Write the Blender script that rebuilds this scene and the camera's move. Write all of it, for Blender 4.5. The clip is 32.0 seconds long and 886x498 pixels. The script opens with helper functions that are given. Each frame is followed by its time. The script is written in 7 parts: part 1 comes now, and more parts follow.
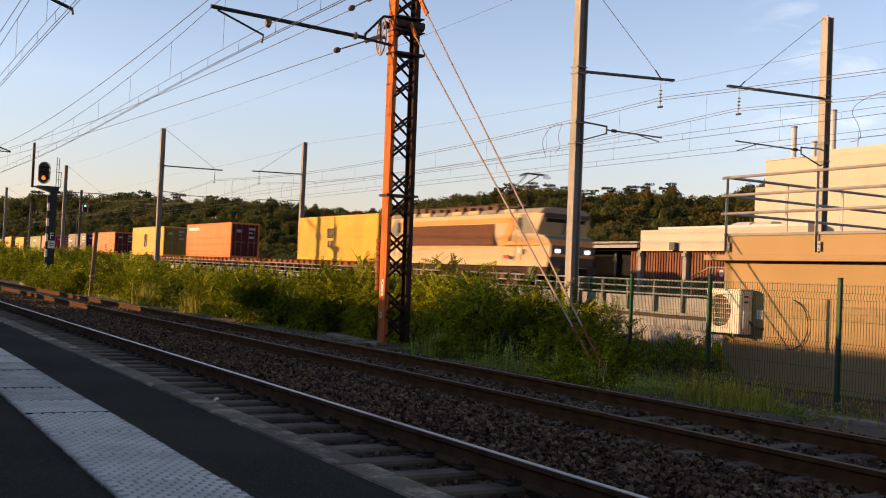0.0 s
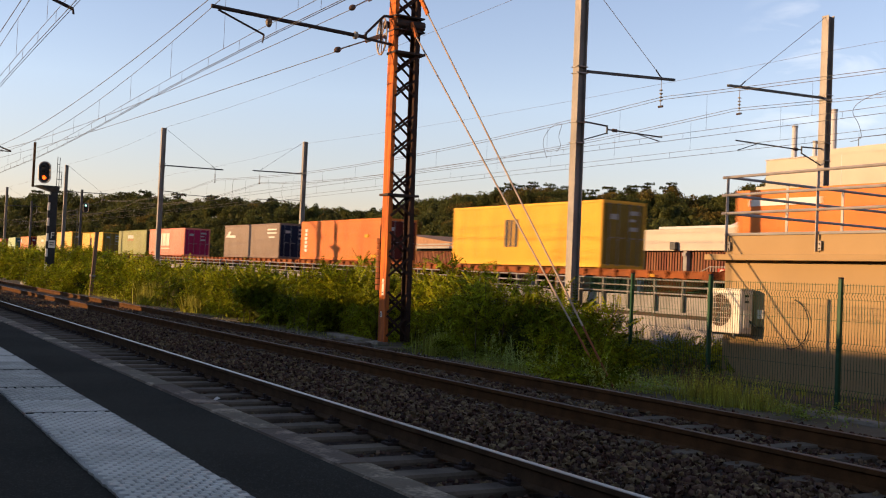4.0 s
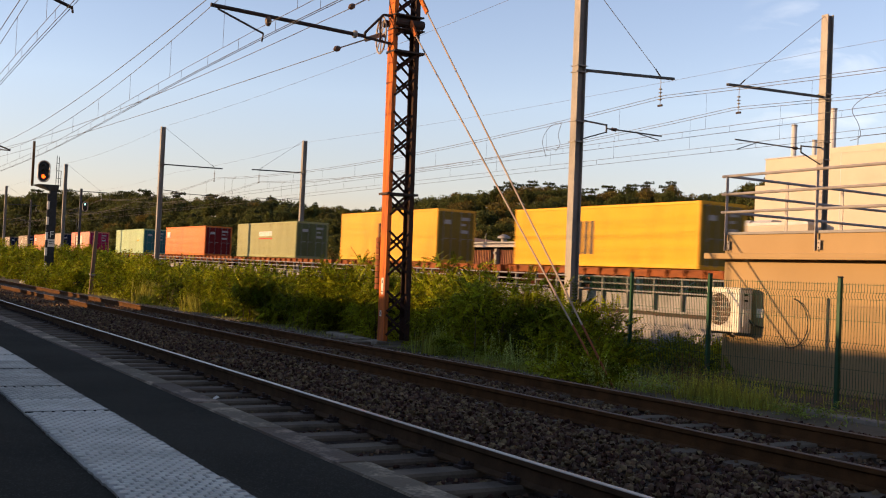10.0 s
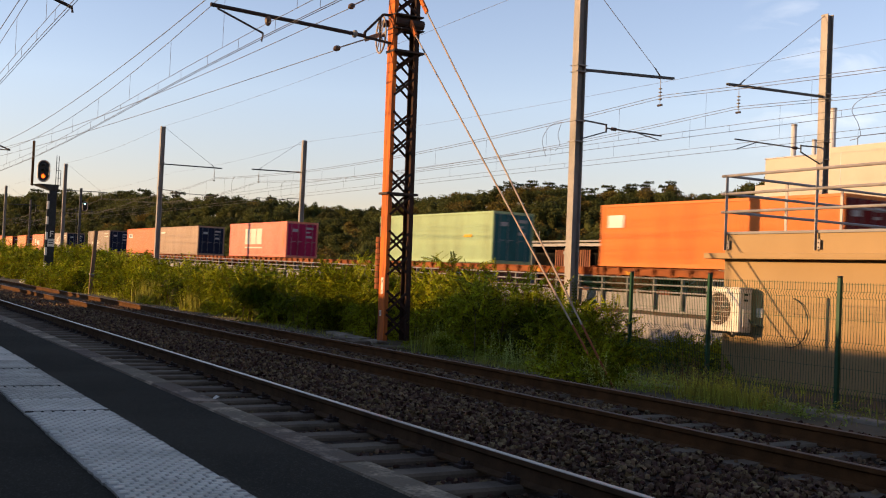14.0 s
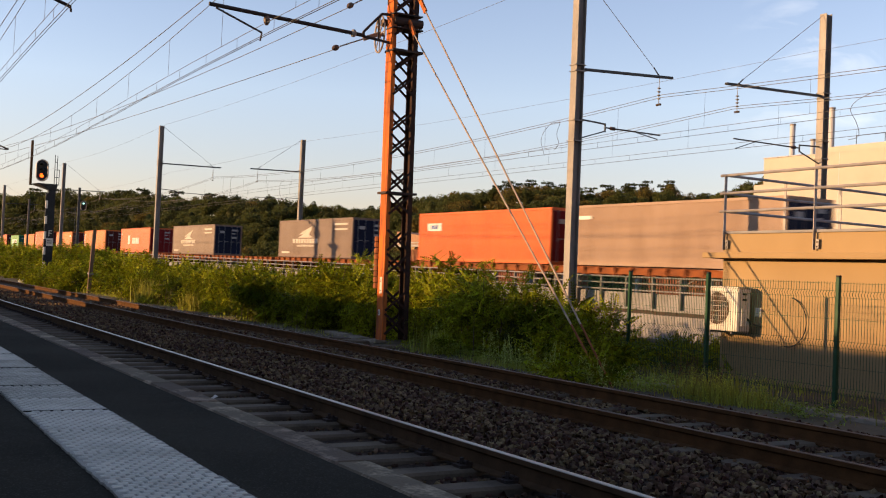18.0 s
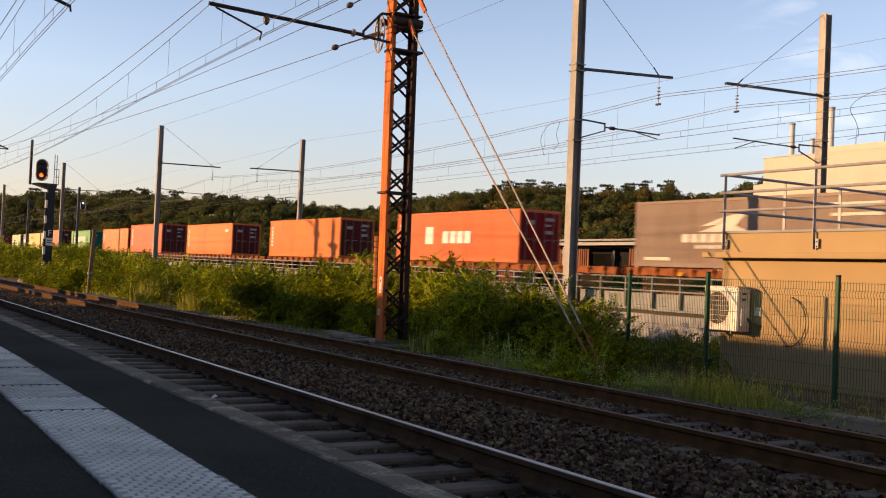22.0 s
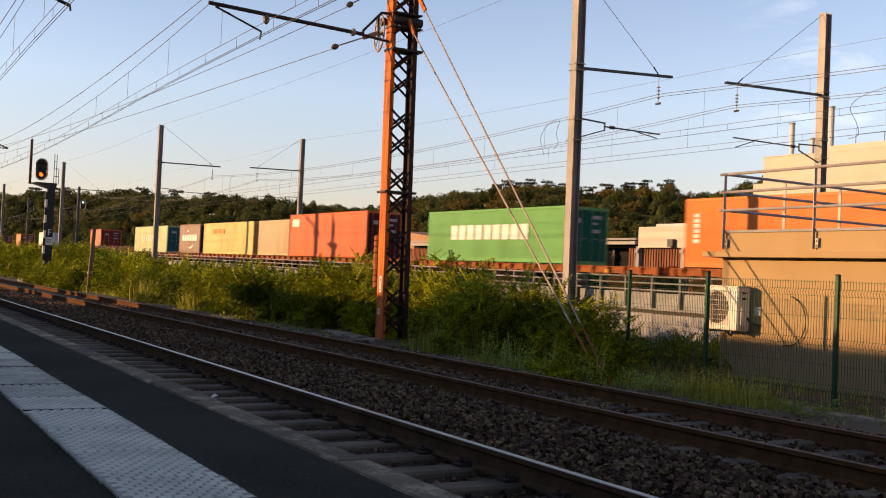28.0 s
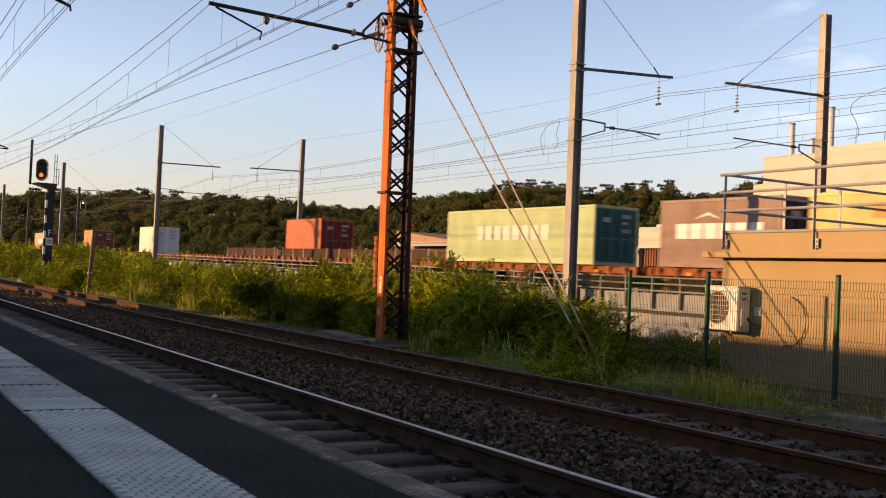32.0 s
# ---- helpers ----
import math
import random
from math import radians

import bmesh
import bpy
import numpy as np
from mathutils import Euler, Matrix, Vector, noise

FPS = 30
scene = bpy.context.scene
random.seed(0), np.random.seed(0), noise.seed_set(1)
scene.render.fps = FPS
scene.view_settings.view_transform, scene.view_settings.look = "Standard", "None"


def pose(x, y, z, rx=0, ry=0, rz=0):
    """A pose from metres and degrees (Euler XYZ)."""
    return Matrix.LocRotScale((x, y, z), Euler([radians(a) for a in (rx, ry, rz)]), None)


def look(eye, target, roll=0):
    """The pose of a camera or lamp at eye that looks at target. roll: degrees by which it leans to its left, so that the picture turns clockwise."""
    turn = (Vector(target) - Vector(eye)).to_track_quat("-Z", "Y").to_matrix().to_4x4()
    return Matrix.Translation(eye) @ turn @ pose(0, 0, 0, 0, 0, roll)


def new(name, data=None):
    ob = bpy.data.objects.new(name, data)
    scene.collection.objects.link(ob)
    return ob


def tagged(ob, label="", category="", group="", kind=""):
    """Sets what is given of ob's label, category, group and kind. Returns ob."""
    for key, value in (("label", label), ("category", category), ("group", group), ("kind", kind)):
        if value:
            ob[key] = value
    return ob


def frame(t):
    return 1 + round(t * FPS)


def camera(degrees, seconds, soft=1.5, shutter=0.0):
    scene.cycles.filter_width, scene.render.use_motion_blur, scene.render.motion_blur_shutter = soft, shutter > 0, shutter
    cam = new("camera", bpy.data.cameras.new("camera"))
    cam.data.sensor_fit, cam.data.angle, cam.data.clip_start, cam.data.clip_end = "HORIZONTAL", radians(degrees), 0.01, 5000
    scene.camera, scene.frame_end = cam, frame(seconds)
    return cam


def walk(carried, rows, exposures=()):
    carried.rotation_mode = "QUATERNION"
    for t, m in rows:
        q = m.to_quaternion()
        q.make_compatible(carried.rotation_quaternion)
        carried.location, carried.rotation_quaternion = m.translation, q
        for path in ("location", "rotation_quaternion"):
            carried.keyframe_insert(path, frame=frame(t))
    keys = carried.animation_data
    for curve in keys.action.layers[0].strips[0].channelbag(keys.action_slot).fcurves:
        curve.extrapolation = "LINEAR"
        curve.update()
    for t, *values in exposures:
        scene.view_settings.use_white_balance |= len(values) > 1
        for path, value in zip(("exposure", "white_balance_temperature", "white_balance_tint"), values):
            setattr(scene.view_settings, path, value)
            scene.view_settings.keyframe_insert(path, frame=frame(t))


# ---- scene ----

# Metres. x runs along the tracks (the train heads for +x), y away from the platform, z up; z = 0 is the near rail head.
EYE = Vector((0.0, 0.0, 1.297))
LENS = 46.37
PIX = 1830.6


def aim(dx, dy):
    """The camera's pose, nudged by a small drift of the tripod head."""
    yaw, tilt = radians(59.763) + dx / PIX, radians(1.579) + dy / PIX
    way = Vector((-math.sin(yaw) * math.cos(tilt), math.cos(yaw) * math.cos(tilt), math.sin(tilt)))
    return look(EYE, EYE + way * 10, 2.54)


cam = camera(LENS, 32.0, soft=1.1, shutter=0.5)
DRIFT = [(0, .5, 3), (2.5, 1.2, 2.8), (5.5, 1.2, 1.7), (9, .6, 1), (11, 0, .1), (14.5, -.2, -.1), (16.5, -1.5, -.4), (19.5, -2.9, -1.4), (23, -3, -1.8),
         (24.5, -3.3, -2.7), (29.5, -3.3, -2.7), (32, -3, -2)]
walk(cam, [(t, aim(dx, dy)) for t, dx, dy in DRIFT], exposures=[(0, 1.0), (32, 1.0)])

# ---- light ----
SUN = Vector((0.45, 1.0, -0.18)).normalized()
world = bpy.data.worlds.new("sky")
scene.world = world
world.use_nodes = True
wn, wl = world.node_tree.nodes, world.node_tree.links
sky = wn.new("ShaderNodeTexSky")
sky.sky_type, sky.sun_disc = "NISHITA", False
sky.sun_elevation, sky.sun_rotation = math.asin(-SUN.z), math.atan2(-SUN.x, -SUN.y)
sky.air_density, sky.dust_density, sky.ozone_density = 1.0, 0.03, 1.8
back = wn["Background"]
back.inputs["Strength"].default_value = 0.15
# thin cirrus in one part of the sky
co = wn.new("ShaderNodeTexCoord")
mp = wn.new("ShaderNodeMapping")
mp.inputs["Scale"].default_value = (5, 5, 13)
cn = wn.new("ShaderNodeTexNoise")
cn.inputs["Scale"].default_value, cn.inputs["Detail"].default_value, cn.inputs["Distortion"].default_value = 2.6, 7, 0.6
cr = wn.new("ShaderNodeMapRange")
cr.inputs["From Min"].default_value, cr.inputs["From Max"].default_value, cr.inputs["To Max"].default_value = 0.52, 0.76, 0.40
away = wn.new("ShaderNodeVectorMath")
away.operation = "DOT_PRODUCT"
away.inputs[1].default_value = Vector((-0.600, 0.77, 0.196)).normalized()
near_patch = wn.new("ShaderNodeMapRange")
near_patch.inputs["From Min"].default_value, near_patch.inputs["From Max"].default_value = 0.9925, 0.9993
both = wn.new("ShaderNodeMath")
both.operation = "MULTIPLY"
tone = wn.new("ShaderNodeMix")
tone.data_type, tone.blend_type = "RGBA", "MULTIPLY"
tone.inputs["Factor"].default_value = 1.0
up = wn.new("ShaderNodeSeparateXYZ")
rise = wn.new("ShaderNodeMapRange")
rise.inputs["From Min"].default_value, rise.inputs["From Max"].default_value = -0.02, 0.17
tint = wn.new("ShaderNodeMix")
tint.data_type = "RGBA"
tint.inputs["A"].default_value, tint.inputs["B"].default_value = (0.535, 0.378, 0.447, 1), (1.125, 0.882, 0.912, 1)
wl.new(co.outputs["Generated"], up.inputs[0])
wl.new(up.outputs["Z"], rise.inputs["Value"])
wl.new(rise.outputs["Result"], tint.inputs["Factor"])
wl.new(tint.outputs["Result"], tone.inputs["B"])
cm = wn.new("ShaderNodeMix")
cm.data_type = "RGBA"
cm.inputs["B"].default_value = (5.2, 5.0, 4.8, 1)
wl.new(co.outputs["Generated"], mp.inputs["Vector"])
wl.new(mp.outputs["Vector"], cn.inputs["Vector"])
wl.new(cn.outputs["Fac"], cr.inputs["Value"])
wl.new(sky.outputs["Color"], tone.inputs["A"])
wl.new(tone.outputs["Result"], cm.inputs["A"])
wl.new(co.outputs["Generated"], away.inputs[0])
wl.new(away.outputs["Value"], near_patch.inputs["Value"])
wl.new(near_patch.outputs["Result"], both.inputs[0])
wl.new(cr.outputs["Result"], both.inputs[1])
wl.new(both.outputs[0], cm.inputs["Factor"])
wl.new(cm.outputs["Result"], back.inputs["Color"])
sun = new("sun", bpy.data.lights.new("sun", "SUN"))
sun.data.energy, sun.data.angle, sun.data.color = 5.0, radians(0.6), (1.0, 0.62, 0.30)
sun.matrix_world = look((0, 0, 60), Vector((0, 0, 60)) + SUN)

# ---- materials ----


def mat(name, base, other=None, rough=0.7, metal=0.0, scale=6.0, fine=60.0, bump=0.3, depth=0.01, contrast=(0.35, 0.7), stretch=(1, 1, 1), random_tint=0.0, spec=0.12,
        tint=False, emit=None, island=False):
    """A procedural surface: two colours mixed by coarse and fine noise, with relief; tint takes the object's own colour as the base."""
    m = bpy.data.materials.new(name)
    m.use_nodes = True
    n, l = m.node_tree.nodes, m.node_tree.links
    b = n["Principled BSDF"]
    b.inputs["Roughness"].default_value, b.inputs["Metallic"].default_value = rough, metal
    b.inputs["Specular IOR Level"].default_value = spec
    geo = n.new("ShaderNodeTexCoord")
    mp = n.new("ShaderNodeMapping")
    mp.inputs["Scale"].default_value = stretch
    l.new(geo.outputs["Object"], mp.inputs["Vector"])
    n1, n2 = n.new("ShaderNodeTexNoise"), n.new("ShaderNodeTexNoise")
    n1.inputs["Scale"].default_value, n2.inputs["Scale"].default_value = scale, fine
    n1.inputs["Detail"].default_value, n2.inputs["Detail"].default_value = 5, 3
    info = n.new("ShaderNodeObjectInfo")
    add = n.new("ShaderNodeVectorMath")
    l.new(mp.outputs["Vector"], add.inputs[0])
    l.new(info.outputs["Random"], add.inputs[1])
    add2 = n.new("ShaderNodeVectorMath")
    add2.operation = "SCALE"
    l.new(info.outputs["Random"], add2.inputs["Scale"])
    add2.inputs[0].default_value = (37, 17, 29)
    l.new(add2.outputs["Vector"], add.inputs[1])
    l.new(add.outputs["Vector"], n1.inputs["Vector"])
    l.new(add.outputs["Vector"], n2.inputs["Vector"])
    mixn = n.new("ShaderNodeMath")
    mixn.operation = "MULTIPLY_ADD"
    l.new(n2.outputs["Fac"], mixn.inputs[0])
    mixn.inputs[1].default_value = 0.35
    l.new(n1.outputs["Fac"], mixn.inputs[2])
    ramp = n.new("ShaderNodeMapRange")
    ramp.inputs["From Min"].default_value, ramp.inputs["From Max"].default_value = contrast[0] + 0.17, contrast[1] + 0.17
    l.new(mixn.outputs[0], ramp.inputs["Value"])
    mix = n.new("ShaderNodeMix")
    mix.data_type = "RGBA"
    l.new(ramp.outputs["Result"], mix.inputs["Factor"])
    other = other or tuple(c * 0.7 for c in base)
    mix.inputs["A"].default_value, mix.inputs["B"].default_value = (*base, 1), (*other, 1)
    if tint:
        l.new(info.outputs["Color"], mix.inputs["A"])
        dark = n.new("ShaderNodeMix")
        dark.data_type, dark.blend_type = "RGBA", "MULTIPLY"
        dark.inputs["Factor"].default_value = 1.0
        dark.inputs["B"].default_value = (*other, 1)
        l.new(info.outputs["Color"], dark.inputs["A"])
        l.new(dark.outputs["Result"], mix.inputs["B"])
    out = mix.outputs["Result"]
    if random_tint:
        source = info.outputs["Random"]
        if island:
            source = n.new("ShaderNodeNewGeometry").outputs["Random Per Island"]
        mr = n.new("ShaderNodeMapRange")
        mr.inputs["To Min"].default_value, mr.inputs["To Max"].default_value = 1 - random_tint, 1 + random_tint
        l.new(source, mr.inputs["Value"])
        hsv = n.new("ShaderNodeHueSaturation")
        l.new(mr.outputs["Result"], hsv.inputs["Value"])
        hue = n.new("ShaderNodeMapRange")
        hue.inputs["To Min"].default_value, hue.inputs["To Max"].default_value = 0.5 - random_tint * 0.05, 0.5 + random_tint * 0.05
        l.new(source, hue.inputs["Value"])
        l.new(hue.outputs["Result"], hsv.inputs["Hue"])
        l.new(out, hsv.inputs["Color"])
        out = hsv.outputs["Color"]
    l.new(out, b.inputs["Base Color"])
    if bump:
        bp = n.new("ShaderNodeBump")
        bp.inputs["Strength"].default_value, bp.inputs["Distance"].default_value = bump, depth
        l.new(mixn.outputs[0], bp.inputs["Height"])
        l.new(bp.outputs["Normal"], b.inputs["Normal"])
    if emit:
        b.inputs["Emission Color"].default_value, b.inputs["Emission Strength"].default_value = (*emit[:3], 1), emit[3]
    return m


def leaf_mat(name, a, b_, thin=0.35, tint=0.35):
    m = mat(name, a, b_, rough=0.6, scale=0.6, fine=9, bump=0, random_tint=tint, island=True, spec=0.04)
    n, l = m.node_tree.nodes, m.node_tree.links
    bs = n["Principled BSDF"]
    tr = n.new("ShaderNodeBsdfTranslucent")
    col = bs.inputs["Base Color"].links[0].from_socket
    l.new(col, tr.inputs["Color"])
    mx = n.new("ShaderNodeMixShader")
    mx.inputs["Fac"].default_value = thin
    l.new(bs.outputs["BSDF"], mx.inputs[1])
    l.new(tr.outputs["BSDF"], mx.inputs[2])
    l.new(mx.outputs["Shader"], n["Material Output"].inputs["Surface"])
    return m


def chips(m, size, share, colour, amount=1.0):
    """Scatters small chips of another colour over a surface."""
    n, l = m.node_tree.nodes, m.node_tree.links
    b = n["Principled BSDF"]
    old = b.inputs["Base Color"].links[0].from_socket
    co_ = n.new("ShaderNodeTexCoord")
    vo = n.new("ShaderNodeTexVoronoi")
    vo.inputs["Scale"].default_value = size
    l.new(co_.outputs["Object"], vo.inputs["Vector"])
    sep = n.new("ShaderNodeSeparateColor")
    l.new(vo.outputs["Color"], sep.inputs[0])
    mr = n.new("ShaderNodeMapRange")
    mr.inputs["From Min"].default_value, mr.inputs["From Max"].default_value, mr.inputs["To Max"].default_value = 1 - share, 1.0, amount
    l.new(sep.outputs[0], mr.inputs["Value"])
    mx = n.new("ShaderNodeMix")
    mx.data_type = "RGBA"
    mx.inputs["B"].default_value = (*colour, 1)
    l.new(mr.outputs["Result"], mx.inputs["Factor"])
    l.new(old, mx.inputs["A"])
    l.new(mx.outputs["Result"], b.inputs["Base Color"])
    return m


ASPHALT = chips(mat("asphalt", (0.034, 0.0305, 0.0228), (0.022, 0.0197, 0.015), rough=1.0, spec=0.03, scale=1.3, fine=150, bump=0.9, depth=0.006), 170, 0.2, (0.075, 0.07, 0.055), 0.55)
COPING = mat("coping_concrete", (0.255, 0.190, 0.132), (0.105, 0.078, 0.054), rough=0.9, scale=5, fine=45, bump=0.9, depth=0.014, random_tint=0.25, contrast=(0.36, 0.50))
TACTILE = mat("tactile_white", (0.55, 0.515, 0.435), (0.385, 0.36, 0.30), rough=0.75, scale=4, fine=70, bump=0.4, depth=0.004, contrast=(0.35, 0.75))
# ground of the plates, greyer than the dashes on it
TACTILE_BASE = mat("tactile_grey_ground", (0.315, 0.295, 0.25), (0.20, 0.186, 0.155), rough=0.85, scale=3, fine=60, bump=0.4, depth=0.004, contrast=(0.35, 0.7), random_tint=0.08)
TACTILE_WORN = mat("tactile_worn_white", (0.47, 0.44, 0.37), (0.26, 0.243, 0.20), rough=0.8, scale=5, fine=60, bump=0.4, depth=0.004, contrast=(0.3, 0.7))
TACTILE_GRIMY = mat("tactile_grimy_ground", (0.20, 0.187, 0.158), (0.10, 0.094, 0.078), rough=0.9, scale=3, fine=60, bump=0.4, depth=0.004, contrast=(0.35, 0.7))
GRAVEL = mat("grey_shoulder_gravel", (0.30, 0.25, 0.205), (0.15, 0.125, 0.10), rough=0.95, scale=9, fine=60, bump=0.5, depth=0.01, random_tint=0.45, island=True)
BALLAST = mat("ballast_bed", (0.048, 0.030, 0.019), (0.022, 0.015, 0.010), rough=0.95, scale=7, fine=28, bump=1.0, depth=0.05)
STONE = mat("ballast_stone", (0.136, 0.078, 0.045), (0.061, 0.039, 0.025), rough=0.9, scale=9, fine=60, bump=0.6, depth=0.01, random_tint=0.62, island=True)
SLEEPER = mat("sleeper_concrete", (0.120, 0.088, 0.060), (0.060, 0.045, 0.032), rough=0.9, scale=2.5, fine=45, bump=0.4, depth=0.008, random_tint=0.15)
RUST = mat("rusty_rail_side", (0.086, 0.041, 0.017), (0.050, 0.026, 0.012), spec=0.02, rough=0.95, scale=5, fine=60, bump=0.3, depth=0.003)
RAILTOP = mat("polished_rail_head", (0.30, 0.26, 0.21), (0.22, 0.185, 0.145), rough=0.36, metal=1.0, scale=2, fine=30, bump=0.05, stretch=(0.1, 1, 1))
RAILTOP2 = mat("dull_rail_head", (0.15, 0.088, 0.052), (0.09, 0.052, 0.032), rough=0.6, metal=0.15, scale=2, fine=30, bump=0.05, stretch=(0.1, 1, 1))
RAILSIDE = mat("oily_brown_rail_side", (0.082, 0.048, 0.026), (0.048, 0.030, 0.018), spec=0.02, rough=0.95, scale=5, fine=60, bump=0.3, depth=0.003)
IRON = mat("dark_iron", (0.035, 0.03, 0.028), (0.06, 0.035, 0.025), rough=0.7, metal=0.3, scale=8)
GROUND = mat("dry_soil", (0.115, 0.090, 0.060), (0.060, 0.054, 0.031), rough=1.0, scale=0.7, fine=14, bump=0.8, depth=0.04)
CONCRETE = mat("pale_concrete", (0.245, 0.228, 0.216), (0.160, 0.148, 0.138), rough=0.9, scale=1.2, fine=40, bump=0.3, depth=0.006, contrast=(0.35, 0.8))
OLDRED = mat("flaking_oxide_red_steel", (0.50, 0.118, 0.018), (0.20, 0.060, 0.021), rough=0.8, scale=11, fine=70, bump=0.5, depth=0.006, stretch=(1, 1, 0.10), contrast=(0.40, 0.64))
OLDDARK = mat("rusted_and_shaded_steel", (0.043, 0.02064, 0.01376), (0.0215, 0.01376, 0.01032), rough=0.8, scale=5, fine=30, bump=0.3, depth=0.004)
GALV = mat("weathered_galvanised_steel", (0.2494, 0.2193, 0.1935), (0.1634, 0.1462, 0.129), rough=0.6, metal=0.25, scale=2, fine=25, bump=0.15, depth=0.003, stretch=(1, 1, 0.3))
DARKGALV = mat("darkened_grey_steel", (0.13, 0.118, 0.108), (0.085, 0.078, 0.072), rough=0.6, metal=0.15, scale=3, fine=25, bump=0.1, depth=0.003)
DARKSTEEL = mat("dark_steel", (0.07, 0.07, 0.07), (0.04, 0.038, 0.036), rough=0.55, metal=0.5, scale=4)
WIRE = mat("copper_wire_oxidised", (0.105, 0.094, 0.086), (0.062, 0.056, 0.052), rough=0.6, metal=0.4, scale=3, bump=0)
OXIDE = mat("rusting_cast_weights", (0.27, 0.088, 0.032), (0.14, 0.05, 0.022), rough=0.85, scale=6, fine=40, bump=0.3, depth=0.004)
GLASSDISC = mat("pale_glass_insulator", (0.25, 0.22, 0.18), (0.17, 0.15, 0.125), rough=0.3, scale=3, bump=0)
INSUL = mat("brown_glazed_insulator", (0.11, 0.075, 0.055), (0.07, 0.045, 0.035), rough=0.25, scale=3, bump=0)
FENCEGREEN = mat("green_coated_steel", (0.022, 0.060, 0.028), (0.014, 0.042, 0.021), rough=0.45, scale=5, bump=0.05)
RENDERWALL = mat("beige_render", (0.2881, 0.1935, 0.09632), (0.2451, 0.1634, 0.0817), rough=0.95, spec=0.1, scale=1.1, fine=90, bump=0.35, depth=0.004, contrast=(0.3, 0.85))
WHITEWALL = mat("white_render", (0.4128, 0.3526, 0.2838), (0.3612, 0.3096, 0.2451), rough=0.85, scale=0.8, fine=60, bump=0.15, depth=0.004, contrast=(0.3, 0.9))
PAINTED = mat("grey_painted_tube", (0.258, 0.2279, 0.2107), (0.1806, 0.1591, 0.1462), rough=0.45, metal=0.2, scale=4, bump=0.05)
ACWHITE = mat("white_appliance_paint", (0.602, 0.5418, 0.4558), (0.4988, 0.4472, 0.3784), rough=0.45, scale=3, fine=30, bump=0.05)
BLACK = mat("black_plastic", (0.02, 0.02, 0.021), (0.03, 0.03, 0.03), rough=0.5, scale=5, bump=0.05)
SLAT = mat("brown_wood_slats", (0.172, 0.0645, 0.0344), (0.1118, 0.043, 0.0258), rough=0.75, scale=3, fine=40, bump=0.2, random_tint=0.2, stretch=(1, 1, 0.1))
# near-black that stands in for shade indoors and in recesses
SHADE = mat("near_black_shade", (0.014, 0.012, 0.011), (0.008, 0.008, 0.008), rough=0.9, scale=2, bump=0)
ROOFGREY = mat("ribbed_grey_sheet", (0.43, 0.4128, 0.4042), (0.3612, 0.344, 0.3354), rough=0.6, scale=2, bump=0.05)
PAINT = mat("container_paint", (0.5, 0.5, 0.5), (0.72, 0.66, 0.6), rough=0.42, spec=0.15, scale=0.9, fine=12, bump=0.12, depth=0.01, tint=True, contrast=(0.42, 0.85), stretch=(1, 1, 0.3))
DOORPAINT = mat("matt_door_paint", (0.5, 0.5, 0.5), (0.66, 0.60, 0.56), rough=0.7, spec=0.08, scale=1.4, fine=16, bump=0.15, depth=0.01, tint=True, contrast=(0.4, 0.8), stretch=(1, 1, 0.3))
MARK = mat("marking_paint", (0.8, 0.8, 0.78), (0.9, 0.9, 0.88), rough=0.5, scale=2, fine=14, bump=0.05, tint=True)
GUYROD = mat("rusting_galvanised_rod", (0.344, 0.258, 0.1892), (0.2494, 0.172, 0.1204), rough=0.6, metal=0.2, scale=6)
WAGON = mat("wagon_brown", (0.2322, 0.0688, 0.01892), (0.129, 0.043, 0.0172), rough=0.8, scale=2.5, fine=20, bump=0.3, depth=0.006)
BARK = mat("bark", (0.09, 0.06, 0.04), (0.05, 0.035, 0.025), rough=0.95, scale=8, fine=40, bump=0.6, depth=0.01)
LEAF = leaf_mat("bush_leaf", (0.255, 0.25, 0.008), (0.048, 0.063, 0.003), thin=0.16, tint=0.55)
WOODS = leaf_mat("wood_leaf", (0.100, 0.102, 0.025), (0.060, 0.066, 0.020), thin=0.38, tint=0.4)
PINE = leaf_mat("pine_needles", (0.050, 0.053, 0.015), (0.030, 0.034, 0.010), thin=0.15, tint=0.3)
AUTUMN = leaf_mat("turning_leaf", (0.140, 0.100, 0.023), (0.092, 0.070, 0.019), thin=0.3, tint=0.4)
GRASS = leaf_mat("grass_blade", (0.28, 0.31, 0.04), (0.30, 0.27, 0.06), thin=0.3, tint=0.4)
DRYGRASS = leaf_mat("dry_grass", (0.30, 0.27, 0.04), (0.21, 0.20, 0.035), thin=0.3, tint=0.35)

# ---- mesh helpers ----


